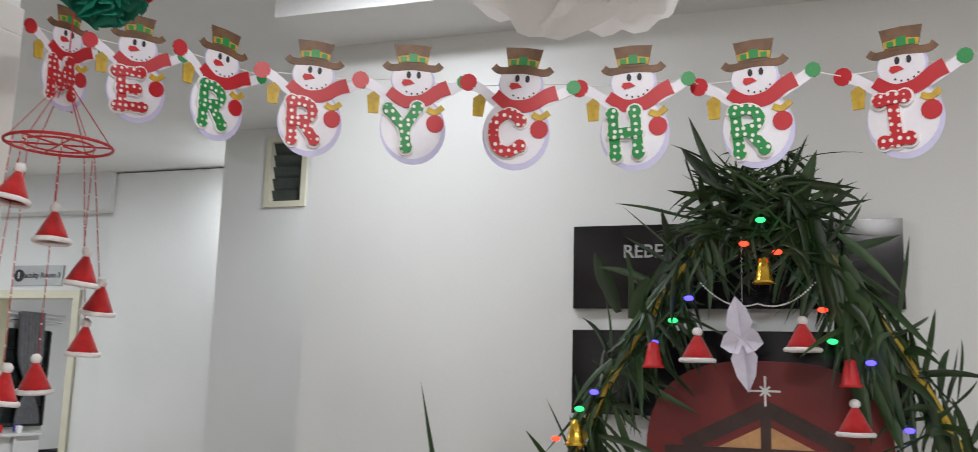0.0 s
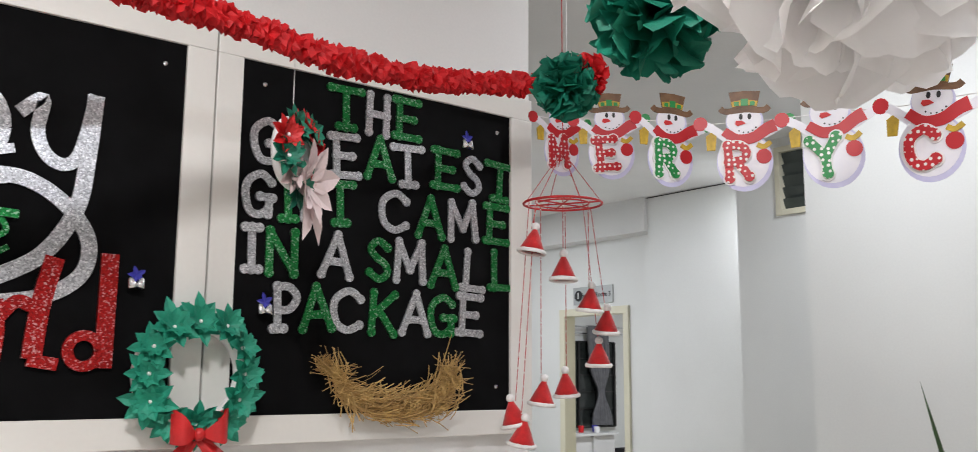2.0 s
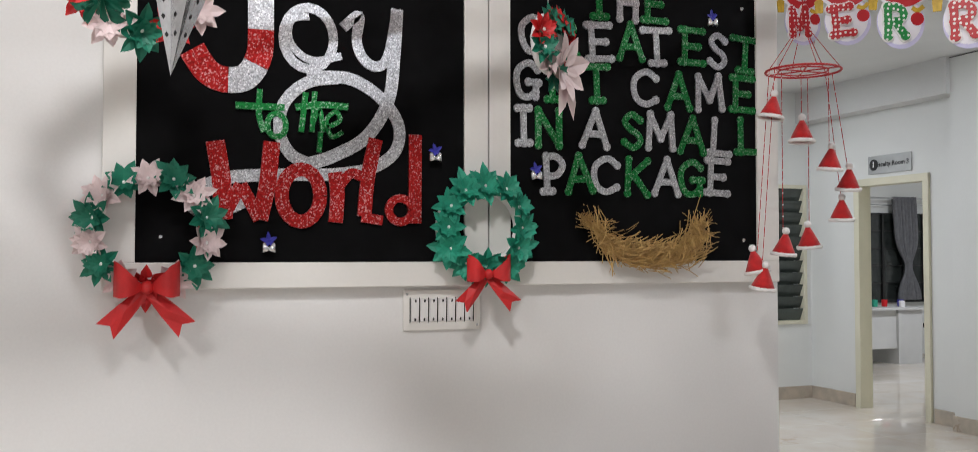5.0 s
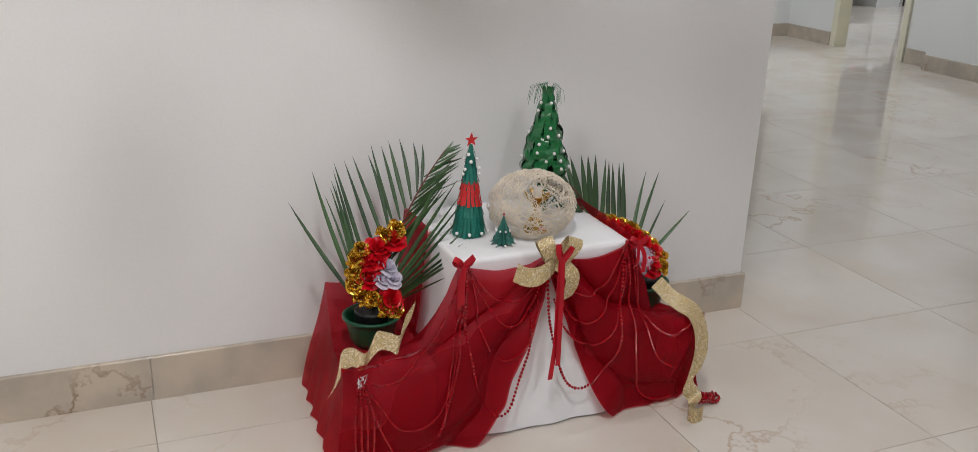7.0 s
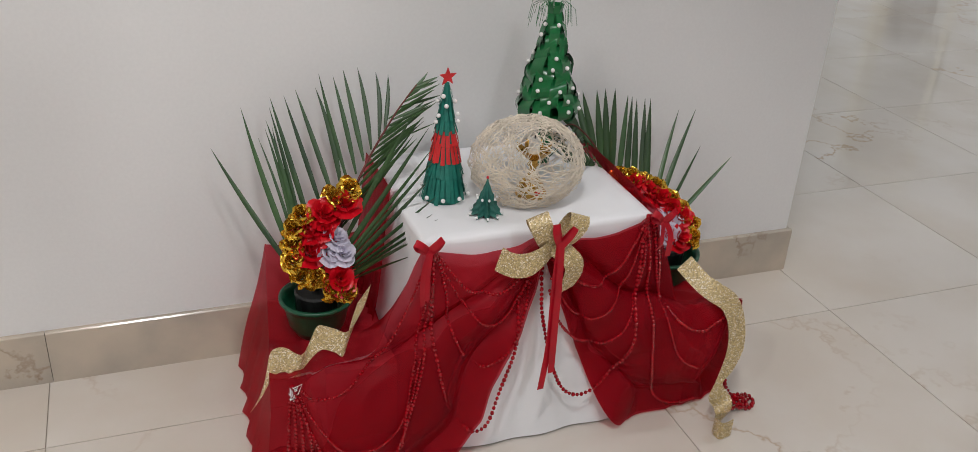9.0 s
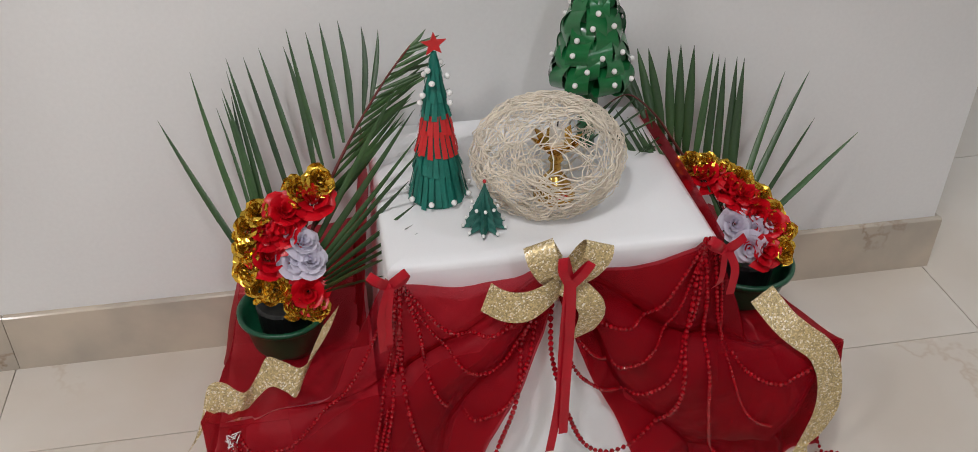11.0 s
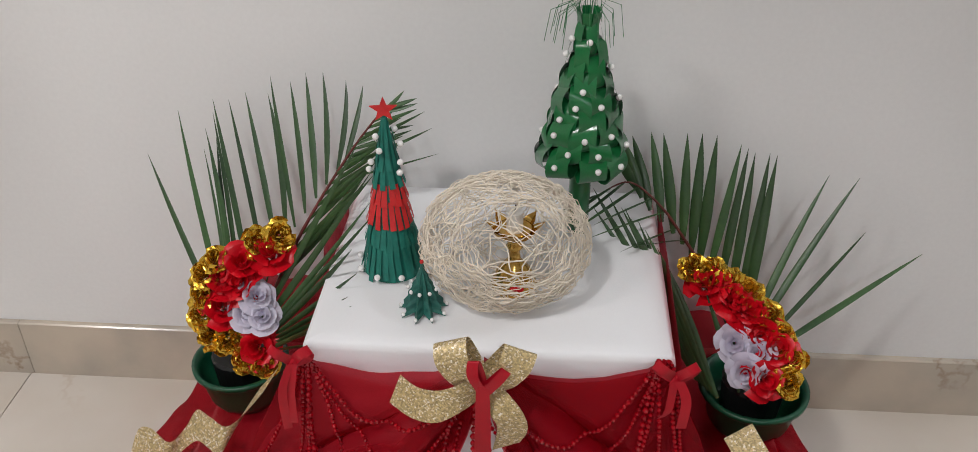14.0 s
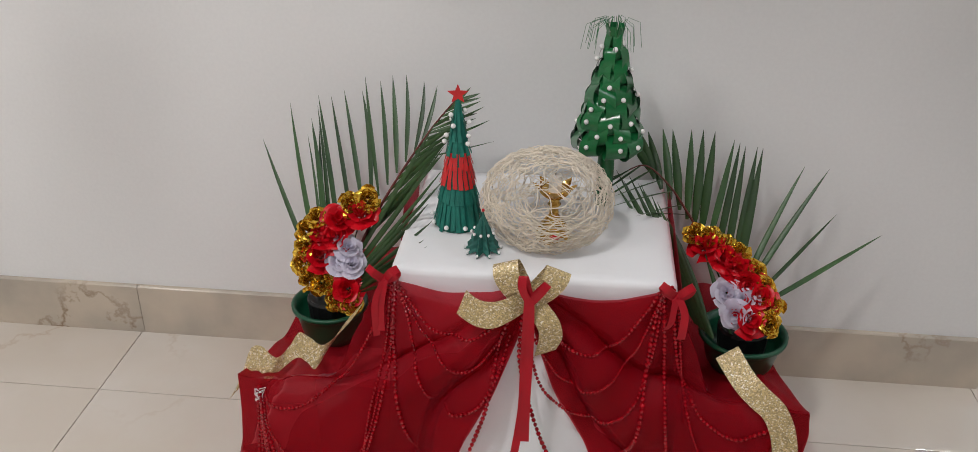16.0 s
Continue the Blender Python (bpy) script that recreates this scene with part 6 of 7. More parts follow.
# ---- snowman bunting ----
def snowman(at, yaw, tilt, ch, green, label):
    t = thing("snowman_cutout", at, label, "paper cutout", "snowman bunting")
    t.rotation_euler = (0, radians(tilt), radians(yaw))
    t.scale = (1.25, 1.25, 1.28)
    I = Matrix.Identity(4)
    g = Geo()
    g.disc((0, -0.02), 0.046, 0.0008, I, 28, 0.05)
    g.disc((0.0, 0.048), 0.031, 0.0010, I, 24, 0.028)
    body = part("body", g, SNOW_RIM, t, "lilac-edged printed snowman body")
    g = Geo()
    g.disc((-0.002, -0.0165), 0.0425, 0.0012, I, 28, 0.0455)
    g.disc((-0.001, 0.0495), 0.0285, 0.0016, I, 24, 0.0255)
    part("snow", g, SNOW, body, "white printed snow")
    g = Geo()
    g.stroke([(-0.03, 0.02), (-0.055, 0.038), (-0.07, 0.045)], 0.014, 0.0018, I)
    part("arm", g, SNOW, t)
    g = Geo()
    g.stroke([(0.03, 0.024), (0.055, 0.038), (0.068, 0.046)], 0.014, 0.0018, I)
    part("arm", g, SNOW, t)
    g = Geo()
    g.stroke([(-0.040, 0.071), (-0.030, 0.0655), (0.0, 0.068), (0.030, 0.066), (0.040, 0.072)], 0.010, 0.0022, I)
    g.plate([(-0.02, 0.070), (0.02, 0.070), (0.026, 0.098), (0.0, 0.0995), (-0.026, 0.098)], 0.0026, I)
    hat = part("hat", g, HAT_BROWN, t, "brown printed top hat")
    g = Geo()
    g.stroke([(-0.021, 0.077), (0.0, 0.080), (0.021, 0.077)], 0.009, 0.003, I)
    part("hat_band", g, HAT_BAND, hat, "gold and green hat band")
    g = Geo()
    g.box(-0.006, 0.006, -0.0036, -0.003, 0.074, 0.086)
    g.box(-0.017, -0.009, -0.0036, -0.003, 0.074, 0.081)
    g.box(0.009, 0.017, -0.0036, -0.003, 0.074, 0.081)
    part("hat_holly", g, GREEN_DOT, hat)
    g = Geo()
    g.stroke([(-0.034, 0.032), (-0.012, 0.018), (0.014, 0.020), (0.036, 0.034), (0.05, 0.040)], 0.016, 0.003, I, [0.015, 0.021])
    g.disc((-0.073, 0.046), 0.012, 0.0024, I, 12)
    part("scarf", g, RED_DOT, t, "red spotted scarf and mitten")
    g = Geo()
    g.disc((0.072, 0.049), 0.010, 0.0024, I, 9)
    part("mitten", g, GREEN_DOT, t, "green mitten")
    g = Geo()
    g.plate([(-0.062, 0.0), (-0.048, 0.0), (-0.046, 0.024), (-0.055, 0.031), (-0.064, 0.024)], 0.0026, I)
    part("lantern", g, HAT_BAND, t, "yellow printed lantern")
    g = Geo()
    for x, z, r in ((-0.006, 0.056, 0.0032), (0.008, 0.056, 0.0032)):
        g.disc((x, z), r, 0.0022, I, 10, r * 1.6)
    for k in range(5):
        a = -2.2 + k * 0.42
        g.disc((0.002 + 0.019 * math.cos(a), 0.045 + 0.016 * math.sin(a)), 0.0014, 0.0022, I, 7)
    part("printed_dots", g, INK, t)
    g = Geo()
    g.plate([(-0.004, 0.049), (0.002, 0.044), (-0.012, 0.040), (-0.016, 0.044), (-0.014, 0.049)], 0.003, I)
    part("nose", g, PAPER_RED, t, "red nose")
    g = Geo()
    g.disc((0.031, -0.012), 0.0125, 0.0026, I, 14)
    part("apple", g, RED_DOT, t, "red printed apple")
    g = Geo()
    g.stroke([(0.02, 0.008), (0.031, 0.004), (0.042, 0.012)], 0.008, 0.003, I)
    part("apple_leaf", g, HAT_BAND, t)
    g = letter_geo(ch, 0.050, 0.062, 0.0032, pose(-0.012, -0.0002, -0.02, 0, -4, 0), 0.30)
    part("letter_edge", g, PAPER_WHITE, t)
    g = letter_geo(ch, 0.050, 0.062, 0.0066, pose(-0.012, -0.0002, -0.02, 0, -4, 0), 0.225)
    part("letter", g, GREEN_DOT if green else RED_DOT, t, ("green" if green else "red") + " spotted letter")
    return t


SM = [("M", 0, (-0.065, -0.205, 2.055), -5), ("E", 0, (-0.077, -0.395, 2.014), -32), ("R", 1, (-0.1, -0.602, 1.96), -20), ("R", 0, (-0.085, -0.79, 1.924), -55), ("Y", 1, (-0.072, -0.985, 1.903), -62),
      ("C", 0, (-0.05, -1.17, 1.889), -78), ("H", 1, (-0.02, -1.365, 1.886), -86), ("R", 1, (0.0, -1.562, 1.886), -95), ("I", 0, (0.03, -1.785, 1.898), -105)]
ends = []
for ch, gr, at, yaw in SM:
    at = (at[0], at[1], at[2] + 0.008)
    o = snowman(at, yaw, R.uniform(-3, 5), ch, gr, "flat snowman cutout with a spotted letter " + ch + " on bunting")
    m = pose(*at, 0, 0, yaw)
    ends.append((m @ Vector((-0.094, 0, 0.06)), m @ Vector((0.094, 0, 0.062))))
line = [(-0.01, -0.1, 2.12)]
for a, b in ends:
    line += [a, b]
line.append(ends[-1][1] + Vector((0.03, -0.4, 0.12)))
g = Geo()
g.tube(line, 0.001, 4)
single("bunting_string", g, PAPER_WHITE, "thin white string that carries the snowman bunting", "string")
g = Geo()
for k in range(5):
    g.tube([(-0.03 + 0.01 * k, -0.16, 2.12), (-0.028 + 0.009 * k, -0.17, 2.06), (-0.02 + 0.008 * k + R.gauss(0, 0.006), -0.165, 1.99)], 0.0009, 3)
single("ribbon_ends", g, RED_WIRE, "loose red cord ends at the bunting's end", "cord")

# ---- granite plaques on the far wall ----
for z0, z1 in ((1.724, 2.022), (1.355, 1.648)):
    g = Geo()
    g.box(1.775, 1.8, -1.935, -0.833, z0, z1)
    single("plaque", g, GRANITE, "polished black granite plaque with engraved letters", "plaque", "granite plaques")


def words(text, size, m, material, name, label, bold=0.0, parent=None, extrude=0.0006):
    c = bpy.data.curves.new(name, "FONT")
    c.body, c.size, c.align_x, c.align_y, c.extrude, c.offset, c.resolution_u = text, size, "CENTER", "CENTER", extrude, bold, 3
    tmp = new(name + "_text", c)
    me = bpy.data.meshes.new_from_object(tmp.evaluated_get(bpy.context.evaluated_depsgraph_get()))
    bpy.data.objects.remove(tmp)
    me.materials.clear()
    me.materials.append(material)
    ob = new(name, me)
    ob.matrix_basis = m
    if parent:
        ob.parent = parent
        ob.matrix_parent_inverse = Matrix.Translation(parent.location).inverted()
        tagged(ob, label)
    else:
        tagged(ob, label, "lettering")
    return ob


WF = Matrix.Translation((1.773, -1.085, 1.925)) @ Matrix(((0, 0, -1, 0), (-1, 0, 0, 0), (0, 1, 0, 0), (0, 0, 0, 1)))
words("REBE", 0.066, WF, SIGN_GREY, "plaque_lettering", "silver engraved capital letters on the black plaque", 0.001)
words("ER", 0.066, Matrix.Translation((1.773, -1.70, 1.925)) @ WF.to_3x3().to_4x4(), SIGN_GREY, "plaque_lettering", "silver engraved capital letters on the black plaque", 0.001)

# ---- corridor: door, sign, window, vent ----
t = thing("door_frame", (4.4, 4.1, 0), "cream enamelled frame of an open office doorway", "door frame", kind="structure")
for bx in ((4.375, 4.512, 4.515, 4.58, 0, 2.012), (4.375, 4.512, 3.71, 3.77, 0, 2.012), (4.372, 4.515, 3.708, 4.582, 2.012, 2.075)):
    g = Geo()
    g.box(*bx)
    own(part("frame_post", g, CREAM), t)
g = Geo()
g.box(4.63, 5.43, 3.735, 3.77, 0.01, 2.0)
d = single("office_door", g, CREAM, "cream painted office door standing open inwards", "door")
g = Geo()
g.box(5.34, 5.37, 3.77, 3.785, 0.93, 1.05)
g.tube([(5.355, 3.78, 1.0), (5.355, 3.815, 1.0), (5.25, 3.815, 1.0)], 0.009, 8)
part("door_handle", g, PLASTIC_BLACK, d, "dark lever handle")
t = thing("door_sign", (4.395, 4.15, 2.19), "grey plate door sign with black lettering", "sign")
g = Geo()
g.box(4.385, 4.399, 3.9, 4.4, 2.112, 2.272)
own(part("plate", g, SIGN_GREY), t)
RX = Matrix(((0, 0, -1, 0), (-1, 0, 0, 0), (0, 1, 0, 0), (0, 0, 0, 1)))
words("Faculty Room 3", 0.06, Matrix.Translation((4.383, 4.11, 2.192)) @ RX, INK, "sign_text", "black sign text", 0.001, t)
g = Geo()
g.lathe([(0.0, 0.004), (0.05, 0.004), (0.05, 0.0)], (4.385, 4.33, 2.192), 24, Matrix.Rotation(radians(-90), 4, "Y"))
o = own(part("sign_disc", g, INK, None, "black disc"), t)
words("1", 0.07, Matrix.Translation((4.378, 4.33, 2.192)) @ RX, PAPER_WHITE, "sign_number", "white figure", 0.002, t)


def louvre(name, x0, x1, y0, y1, z0, z1, axis, n, label):
    """A louvred window in a wall opening. axis: 'x' runs along x, 'y' runs along y."""
    t = thing(name, (0.5 * (x0 + x1), 0.5 * (y0 + y1), z0), label, "window", kind="structure")
    f = 0.035
    for bx in ((x0, x1, y0, y1, z0, z0 + f), (x0, x1, y0, y1, z1 - f, z1)):
        g = Geo()
        g.box(*bx)
        own(part("window_frame", g, CREAM), t)
    for k in (0, 1):
        g = Geo()
        if axis == "x":
            g.box((x0, x1 - f)[k], (x0 + f, x1)[k], y0, y1, z0 + f, z1 - f)
        else:
            g.box(x0, x1, (y0, y1 - f)[k], (y0 + f, y1)[k], z0 + f, z1 - f)
        own(part("window_frame", g, CREAM), t)
    h = (z1 - z0 - 2 * f) / n
    for i in range(n):
        z = z0 + f + h * (i + 0.5)
        g = Geo()
        if axis == "x":
            g.box(x0 + f, x1 - f, -0.003, 0.003, -h * 0.53, h * 0.53, Matrix.Translation((0, 0.5 * (y0 + y1), z)) @ Matrix.Rotation(radians(24), 4, "X"))
        else:
            g.box(-0.003, 0.003, y0 + f, y1 - f, -h * 0.53, h * 0.53, Matrix.Translation((0.5 * (x0 + x1), 0, z)) @ Matrix.Rotation(radians(-24), 4, "Y"))
        own(part("glass_slat", g, LOUVRE), t)
    return t


louvre("window_1", 3.95, 4.34, 5.185, 5.28, 0.72, 2.07, "x", 11, "louvred glass window in a cream frame")
louvre("window_2", 3.385, 3.48, 1.215, 1.5, 2.47, 2.91, "y", 5, "high louvred glass vent in a cream frame")
boxes("backdrop", PLASTIC_BLACK, "dark void behind the louvred windows", "backdrop", (3.85, 4.38, 5.42, 5.44, 0.6, 2.25), (3.66, 3.68, 1.1, 1.6, 2.4, 2.96))

# office through the doorway
t = thing("office_window", (7.9, 7.95, 0.74), "dark night window in a white frame", "window", kind="structure")
g = Geo()
g.box(7.5, 8.6, 7.96, 7.99, 0.74, 1.96)
own(part("glass", g, GLASS_NIGHT), t)
g = Geo()
for x in (7.5, 7.87, 8.23, 8.6):
    g.box(x - 0.02, x + 0.02, 7.93, 7.96, 0.74, 1.96)
for z in (0.74, 1.0, 1.24, 1.48, 1.72, 1.96):
    g.box(7.5, 8.6, 7.935, 7.95, z - 0.008, z + 0.008)
own(part("window_grille", g, PLASTIC_BLACK), t)
t = thing("curtain", (8.22, 7.85, 0.78), "dark grey curtain tied in the middle on a steel rod", "curtain")
g = Geo()
rows = []
for j in range(25):
    q = j / 24
    z = 2.19 - 1.42 * q
    hw_ = 0.17 - 0.12 * math.exp(-((q - 0.68) / 0.16) ** 2)
    rows.append([(8.18 + hw_ * 1.25 * (i / 16 - 1) + 0.08 * q, 7.85 + 0.035 * math.sin(i * 1.45) * (0.4 + hw_ * 4), z) for i in range(33)])
g.sheet(rows)
own(part("fabric", g, CURTAIN, None, "", True), t)
g = Geo()
g.tube([(7.4, 7.86, 2.17), (8.75, 7.86, 2.17)], 0.014, 8)
g.tube([(7.4, 7.91, 2.08), (8.75, 7.91, 2.08)], 0.010, 8)
own(part("curtain_rod", g, CHROME, None, "steel double rod"), t)
t = thing("office_desk", (7.3, 7.3, 0), "light grey laminate office desk with clutter on top", "desk")
g = Geo()
g.box(6.6, 7.72, 7.05, 7.6, 0.69, 0.72)
own(part("desktop", g, GREY_DESK), t)
for bx in ((6.62, 6.66, 7.08, 7.56, 0, 0.69), (7.34, 7.70, 7.1, 7.13, 0, 0.69), (7.3, 7.34, 7.08, 7.56, 0, 0.69), (6.66, 7.3, 7.12, 7.14, 0.2, 0.69), (7.66, 7.70, 7.13, 7.56, 0, 0.69)):
    g = Geo()
    g.box(*bx)
    own(part("desk_panel", g, GREY_DESK), t)
CL = random.Random(5)
for k, (m_, lb) in enumerate(((CREPE_RED, "red"), (PAPER_TEAL, "green"), (CREPE_RED, "red"), (PAPER_WHITE, "white"), (BLUE, "blue"))):
    g = Geo()
    y = 7.15 + 0.2 * CL.random()
    g.lathe([(0.0, 0.0), (0.035, 0.0), (0.04, 0.07 + 0.02 * CL.random()), (0.032, 0.075), (0.0, 0.07)], (6.98 + 0.15 * k, y, 0.722), 12)
    single("desk_pot", g, m_, lb + " small pot of craft things on the desk", "pot", "pots on the desk")
t = thing("office_chair", (8.07, 7.07, 0), "black office chair with a mesh back", "chair")
g = Geo()
g.box(7.87, 8.30, 6.89, 7.25, 0.44, 0.5)
own(part("seat", g, DARK), t)
g = Geo()
rows = [[(8.30 + 0.03 * math.sin(i * 0.5) + 0.05 * (j / 8), 6.88 + 0.38 * i / 6, 0.58 + 0.42 * j / 8 - 0.04 * ((i - 3) / 3) ** 2) for i in range(7)] for j in range(9)]
g.sheet(rows)
o = own(part("backrest", g, DARK, None, "", True), t)
sm_ = o.modifiers.new("thick", "SOLIDIFY")
sm_.thickness = 0.03
for lx, ly in ((7.90, 6.91), (8.27, 6.91), (7.90, 7.23), (8.27, 7.23)):
    g = Geo()
    g.tube([(lx, ly, 0.0), (lx, ly, 0.45)], 0.012, 8)
    own(part("leg", g, PLASTIC_BLACK), t)
g = Geo()
g.tube([(8.28, 7.05, 0.48), (8.34, 7.05, 0.62)], 0.02, 8)
own(part("back_bracket", g, PLASTIC_BLACK), t)

# fixtures of the added ceiling lamps, placed to stay out of view
for lx, ly, ls, lw, lc in ADDED_LAMPS:
    t = thing("ceiling_lamp", (lx, ly, 2.93), "added round flush ceiling lamp, placed to stay out of view", "lamp", "ceiling lamps")
    g = Geo()
    g.lathe([(ls * 0.52, 0.04), (ls * 0.55, 0.036), (ls * 0.55, 0.004), (ls * 0.5, 0.0), (ls * 0.5, 0.012)], n=32)
    part("rim", g, LAMINATE, t)
    g = Geo()
    g.lathe([(ls * 0.5, 0.012), (0.0, 0.012)], n=32)
    part("diffuser", g, ADDED_LAMP_GLOW, t)

ARCH_FROM = set(scene.objects)
# ---- palm-leaf arch with a printed backdrop ----
AX = 1.38
t = thing("palm_arch", (AX, -1.44, 0), "arch of green palm leaves hung with lights and bells", "arch")
for side in (-1, 1):
    g = Geo()
    foot = Vector((AX, -1.44 + side * 0.95, 0.0))
    knee = Vector((AX, -1.44 + side * 0.50, 1.36))
    top = Vector((AX, -1.44 + side * 0.05, 2.08))
    pole = curve2([foot, Vector((AX, -1.44 + side * 0.72, 0.75)), knee, Vector((AX, -1.44 + side * 0.27, 1.75)), top], 8)
    g.tube(pole, 0.012, 7)
    own(part("pole", g, HAT_BAND, None, "yellow-brown cane pole"), t)
    for i in range(400):
        q = R.random()
        k = min(len(pole) - 2, int(q * (len(pole) - 1)))
        p = pole[k].lerp(pole[k + 1], R.random()) + Vector((R.gauss(0, 0.02), R.gauss(0, 0.025), R.gauss(0, 0.02)))
        dn = (pole[k] - pole[k + 1]).normalized()
        d = dn * R.uniform(0.3, 1.0) + Vector((R.gauss(0, 0.25), side * R.uniform(-0.75, 0.15), R.gauss(0, 0.25)))
        if R.random() < 0.25:
            d = -d
        g = Geo()
        blade(g, p, p + d.normalized() * R.uniform(0.09, 0.28), R.uniform(0.008, 0.032), R.uniform(0.0, 0.05), Vector((R.gauss(0, 0.4), R.gauss(0, 1), R.gauss(0, 1))))
        own(part("palm_leaf", g, ARCH_LEAF_DIM, None, "", True), t)
for i in range(190):
    a = R.uniform(-0.7, math.pi + 0.7)
    p = Vector((AX + R.gauss(0, 0.03), -1.44 + R.gauss(0, 0.07), 1.97 + R.gauss(0, 0.08)))
    d = Vector((R.gauss(0, 0.35) - 0.1, math.cos(a) * 1.0, math.sin(a) * 0.7 + 0.1))
    g = Geo()
    blade(g, p, p + d.normalized() * R.uniform(0.10, 0.26), R.uniform(0.007, 0.024), R.uniform(0.0, 0.09), Vector((R.gauss(0, 0.5), R.gauss(0, 1), R.gauss(0, 1))))
    own(part("palm_leaf", g, ARCH_LEAF_DIM, None, "", True), t)
for a, b, w in (((-1.0, 1.72), (-0.95, 1.88), 0.045), ((-1.02, 1.68), (-0.97, 1.86), 0.05), ((-1.06, 1.66), (-1.12, 1.8), 0.04), ((-1.36, 2.0), (-1.245, 2.3), 0.03), ((-1.36, 2.05), (-1.22, 2.2), 0.045), ((-1.55, 1.95), (-1.62, 2.17), 0.05), ((-1.58, 1.92), (-1.69, 2.08), 0.03), ((-1.6, 1.95), (-1.72, 2.05), 0.03)):
    g = Geo()
    blade(g, (AX, *a), (AX - 0.03, *b), w, 0.01, Vector((0, 1, 0.3)))
    own(part("palm_leaf", g, ARCH_LEAF_DIM, None, "", True), t)
for i in range(16):
    q = i / 15
    p = (AX - 0.02 + R.gauss(0, 0.015), -1.56 - 0.17 * q + R.gauss(0, 0.02), 2.0 - 0.36 * q + R.gauss(0, 0.02))
    g = Geo()
    blade(g, p, (AX - 0.04, p[1] - R.uniform(0.05, 0.16), p[2] - R.uniform(0.22, 0.38)), R.uniform(0.05, 0.085), 0.02, Vector((0.3, 1, 0.4)))
    own(part("palm_leaf", g, ARCH_LEAF_DIM, None, "", True), t)
LED = [(LED_GREEN, (-1.453, 1.946)), (LED_RED, (-1.405, 1.876)), (LED_RED, (-1.498, 1.85)), (LED_BLUE, (-1.244, 1.716)), (LED_GREEN, (-1.197, 1.65)), (LED_RED, (-1.618, 1.682)), (LED_GREEN, (-1.642, 1.593)), (LED_BLUE, (-1.14, 1.584)),
       (LED_BLUE, (-1.74, 1.535)), (LED_BLUE, (-0.961, 1.433)), (LED_GREEN, (-0.916, 1.382)), (LED_RED, (-0.844, 1.291)), (LED_BLUE, (-1.831, 1.355))]
s = thing("light_string", (1.3, -1.44, 1.3), "string of coloured fairy lights wound through the arch", "fairy lights")
for m_, (y, z) in LED:
    g = Geo()
    g.ball((1.3, y, z), 0.012, 8, 6, (0.7, 1.2, 0.7))
    own(part("bulb", g, m_), s)
for sd in (-1, 1):
    g = Geo()
    ys = sorted([(z, y) for _, (y, z) in LED if (y + 1.44) * sd >= -0.03])
    g.tube(curve2([(1.31, y, z) for z, y in ys], 5), 0.0018, 4)
    own(part("cable", g, PLASTIC_GREEN), s)
for (y, z), m_, lb in (((-1.459, 1.79), FOIL_GOLD, "gold"), ((-1.14, 1.542), PAPER_RED, "red"), ((-1.686, 1.5), PAPER_RED, "red"), ((-0.907, 1.307), FOIL_GOLD, "gold")):
    g = Geo()
    g.lathe([(0.001, 0.045), (0.014, 0.04), (0.02, 0.01), (0.026, -0.022), (0.034, -0.032), (0.03, -0.033), (0.018, 0.0)], (1.29, y, z), 18)
    single("arch_bell", g, m_, lb + " foil bell hanging in the palm arch", "bell", "arch bells", smooth=True)
for y, z in ((-1.562, 1.565), (-1.267, 1.53), (-1.695, 1.335)):
    h = part("arch_santa_hat", hat_geo, FELT_RED, None, "", True)
    h.location = (1.31, y, z)
    h.scale = (1.5, 1.5, 1.3)
    tagged(h, "red felt santa hat hanging in the arch", "hat", "hats in the arch")
    part("fleece_rim", trim_geo, FLUFF, h, "white fleece rim", True)
    part("bobble", pom_geo, FLUFF, h, "white bobble", True)
t = thing("paper_star", (1.29, -1.397, 1.6), "folded white paper star hanging in the arch", "star")
for a, b in (((0, 0.02, 0.125), (0.02, 0, 0.0)), ((0, -0.015, -0.15), (0.02, 0, 0.0)), ((0, 0.062, -0.02), (0.02, 0, 0.01)), ((0, -0.058, -0.01), (0.02, 0, 0.01))):
    g = Geo()
    petal(g, (0, 0, -0.005), a, (-1, 0, 0), Vector(a).length, 0.075, 0.0, 0.3)
    part("star_point", g, ROSE_WHITE, t)
g = Geo()
g.tube([(0, 0, 0.1), (0.02, 0, 0.3)], 0.0005, 4)
part("thread", g, PAPER_WHITE, t)
for sgn in (-1, 1):
    g = Geo()
    for p in sag((1.3, -1.44, 1.7), (1.3, -1.44 + sgn * 0.16, 1.76), 0.03, 24):
        g.ball(p, 0.0028, 6, 4)
    single("pearl_chain", g, PEARL, "draped chain of silver beads in the arch", "bead chain", "arch chains")
t = thing("printed_backdrop", (1.47, -1.45, 0.35), "printed red backdrop with a dark stable roof", "backdrop print")
g = Geo()
arc_ = [(0.36 * math.copysign(abs(math.cos(a)) ** 0.7, math.cos(a)), 0.86 + 0.33 * math.sin(a) ** 0.7) for a in [math.pi * k / 18 for k in range(19)]]
PM = Matrix.Translation((1.47, -1.45, 0.35)) @ Matrix.Rotation(radians(-90), 4, "Z")
g.plate([(-0.36, 0), (0.36, 0)] + arc_, 0.006, PM)
own(part("board", g, POSTER_RED), t)
g = Geo()
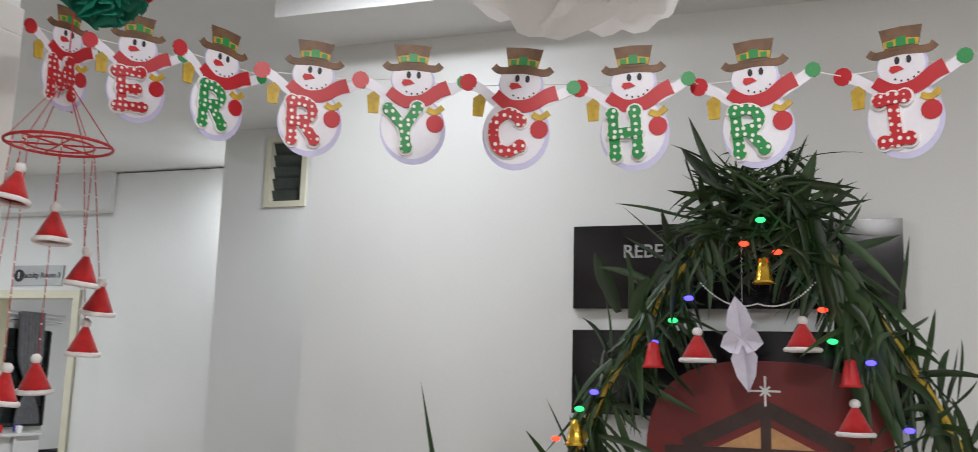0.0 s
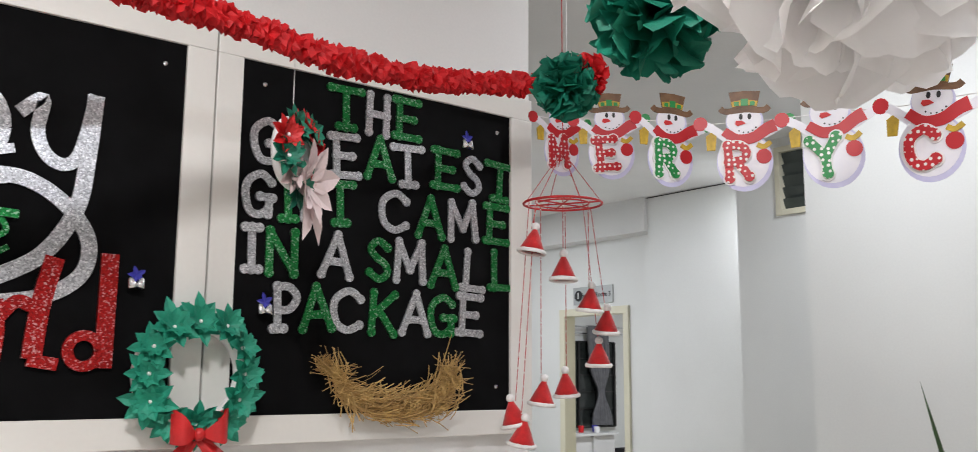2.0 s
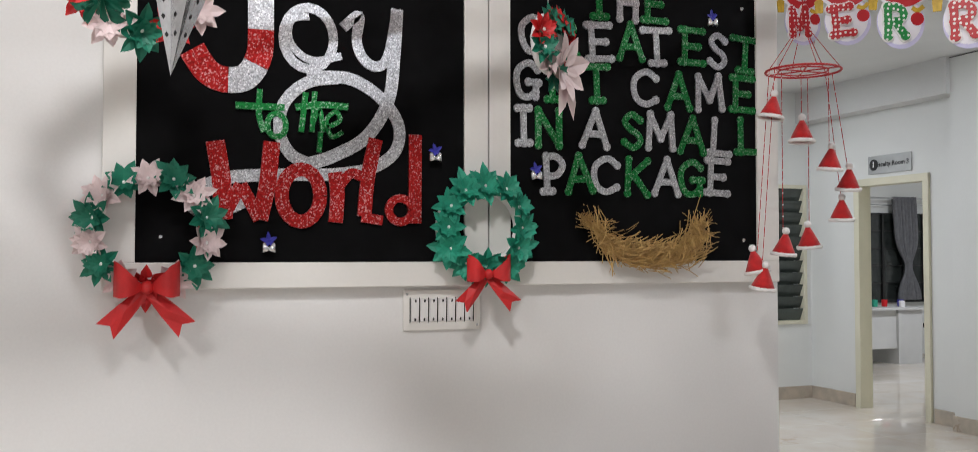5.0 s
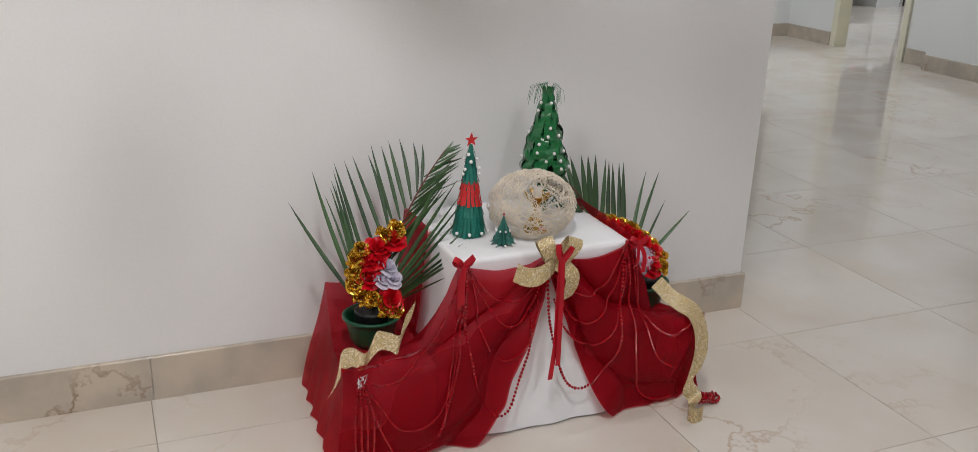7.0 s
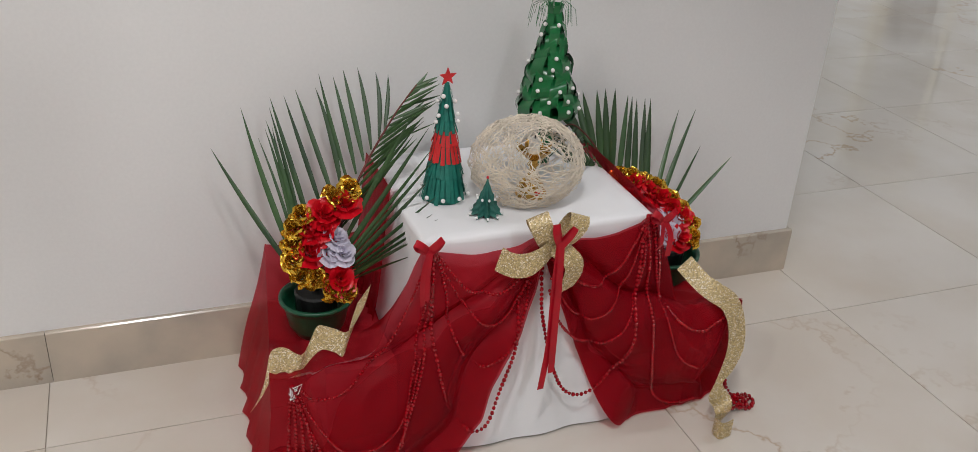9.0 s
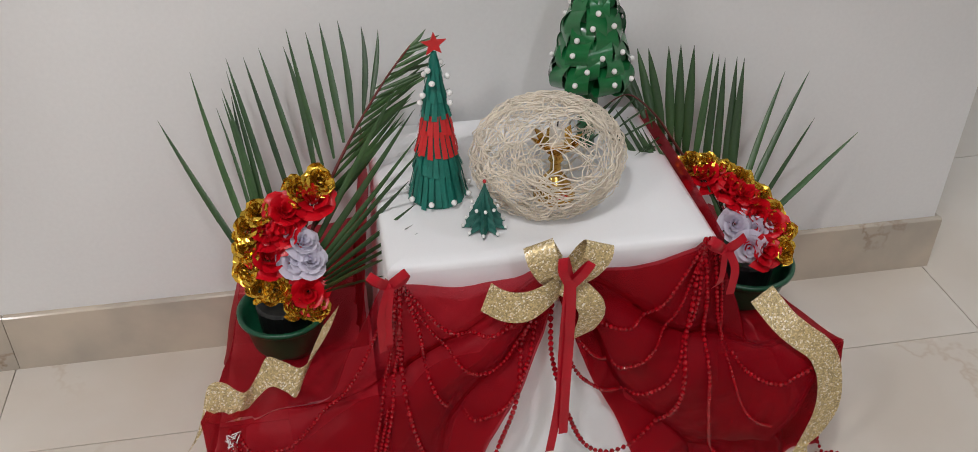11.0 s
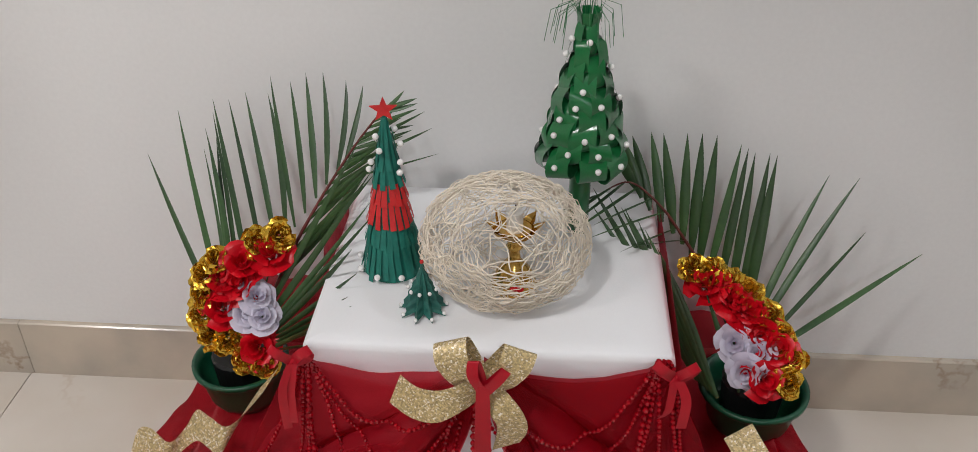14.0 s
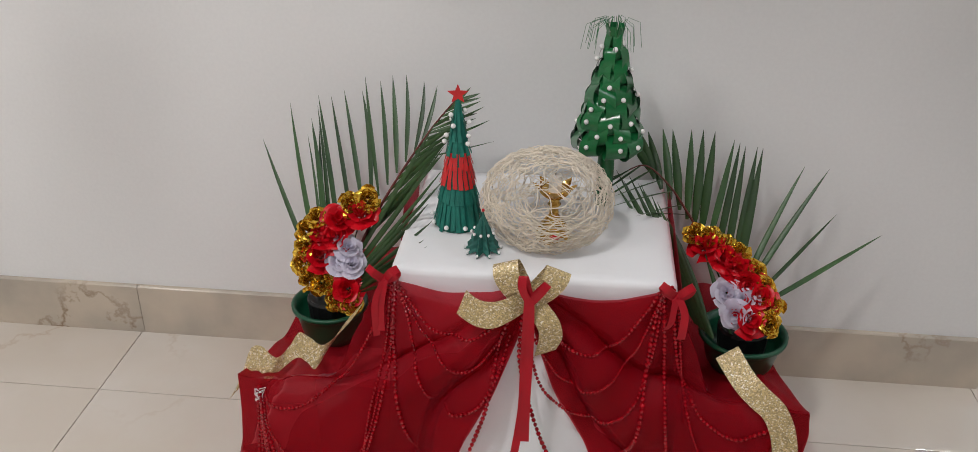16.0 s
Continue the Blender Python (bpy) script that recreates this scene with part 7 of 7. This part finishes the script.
for k, (a, b, w) in enumerate((((-0.24, 0.93), (0.0, 1.05), 0.045), ((0.0, 1.05), (0.24, 0.93), 0.045), ((0.0, 1.04), (0.0, 0.4), 0.03), ((-0.22, 0.93), (-0.22, 0.3), 0.035), ((0.22, 0.93), (0.22, 0.3), 0.035), ((-0.3, 0.915), (0.3, 0.915), 0.03))):
    g.stroke([a, b], w, 0.009 + 0.0005 * k, PM, smooth=1)
own(part("stable_outline", g, POSTER_BROWN, None, "dark brown stable outline"), t)
g = Geo()
g.plate([(-0.2, 0.32), (0.2, 0.32), (0.2, 0.9), (0.0, 1.0), (-0.2, 0.9)], 0.0075, PM)
own(part("stable_glow", g, POSTER_GLOW, None, "pale golden print"), t)
g = Geo()
for k in range(4):
    a = k * math.pi / 4
    L = 0.045 if k % 2 == 0 else 0.02
    g.stroke([(-L * math.cos(a), 1.1 - L * math.sin(a)), (L * math.cos(a), 1.1 + L * math.sin(a))], 0.006, 0.012 + 0.0005 * k, PM, smooth=1)
own(part("printed_star", g, PAPER_WHITE, None, "white printed star"), t)
# loose dark leaf tip that rises beside the corridor
t = thing("palm_spray", (1.35, -0.55, 0), "single dark palm blade rising from a floor vase", "palm leaf")
g = Geo()
blade(g, (1.42, -0.56, 0.5), (1.05, -0.5, 1.45), 0.03, 0.0, Vector((0, 1, 0)))
own(part("blade", g, LEAF, None, "", True), t)
g = Geo()
g.lathe([(0.0, 0.0), (0.09, 0.0), (0.12, 0.2), (0.08, 0.42), (0.06, 0.5), (0.075, 0.54), (0.06, 0.53), (0.0, 0.3)], (1.42, -0.58, 0), 24)
own(part("vase", g, PLASTIC_GREEN, None, "", True), t)
for ob in [o for o in scene.objects if o not in ARCH_FROM and o.parent is None]:
    ob.location.y -= 0.055

# ---- floor tiles, last ----
TS = 0.6
tile_me = bpy.data.meshes.new("tile")
g = Geo()
hw2, c = TS / 2 - 0.0009, 0.0012
v = [(-hw2, -hw2, -0.0034), (hw2, -hw2, -0.0034), (hw2, hw2, -0.0034), (-hw2, hw2, -0.0034), (-hw2, -hw2, -0.0006), (hw2, -hw2, -0.0006), (hw2, hw2, -0.0006), (-hw2, hw2, -0.0006),
     (-hw2 + c, -hw2 + c, 0), (hw2 - c, -hw2 + c, 0), (hw2 - c, hw2 - c, 0), (-hw2 + c, hw2 - c, 0)]
g.add(v, [(0, 1, 5, 4), (1, 2, 6, 5), (2, 3, 7, 6), (3, 0, 4, 7), (4, 5, 9, 8), (5, 6, 10, 9), (6, 7, 11, 10), (7, 4, 8, 11), (8, 9, 10, 11)])
tile_me.from_pydata(g.v, [], g.f)
tile_me.materials.append(TILE)
far_tiles = Geo()
for ix in range(-4, 18):
    for iy in range(-8, 13):
        x, y = -1.5 + ix * TS, 0.08 + iy * TS
        if -4 < x < 5.2 and -3.2 < y < 6.6:
            o = new("tile", tile_me)
            o.location = (x, y, 0)
            o.parent = floor
        else:
            far_tiles.add([(px + x, py + y, pz) for px, py, pz in g.v], g.f)
o = part("tile_rest", far_tiles, TILE, floor)
tagged(o, kind="stuff")
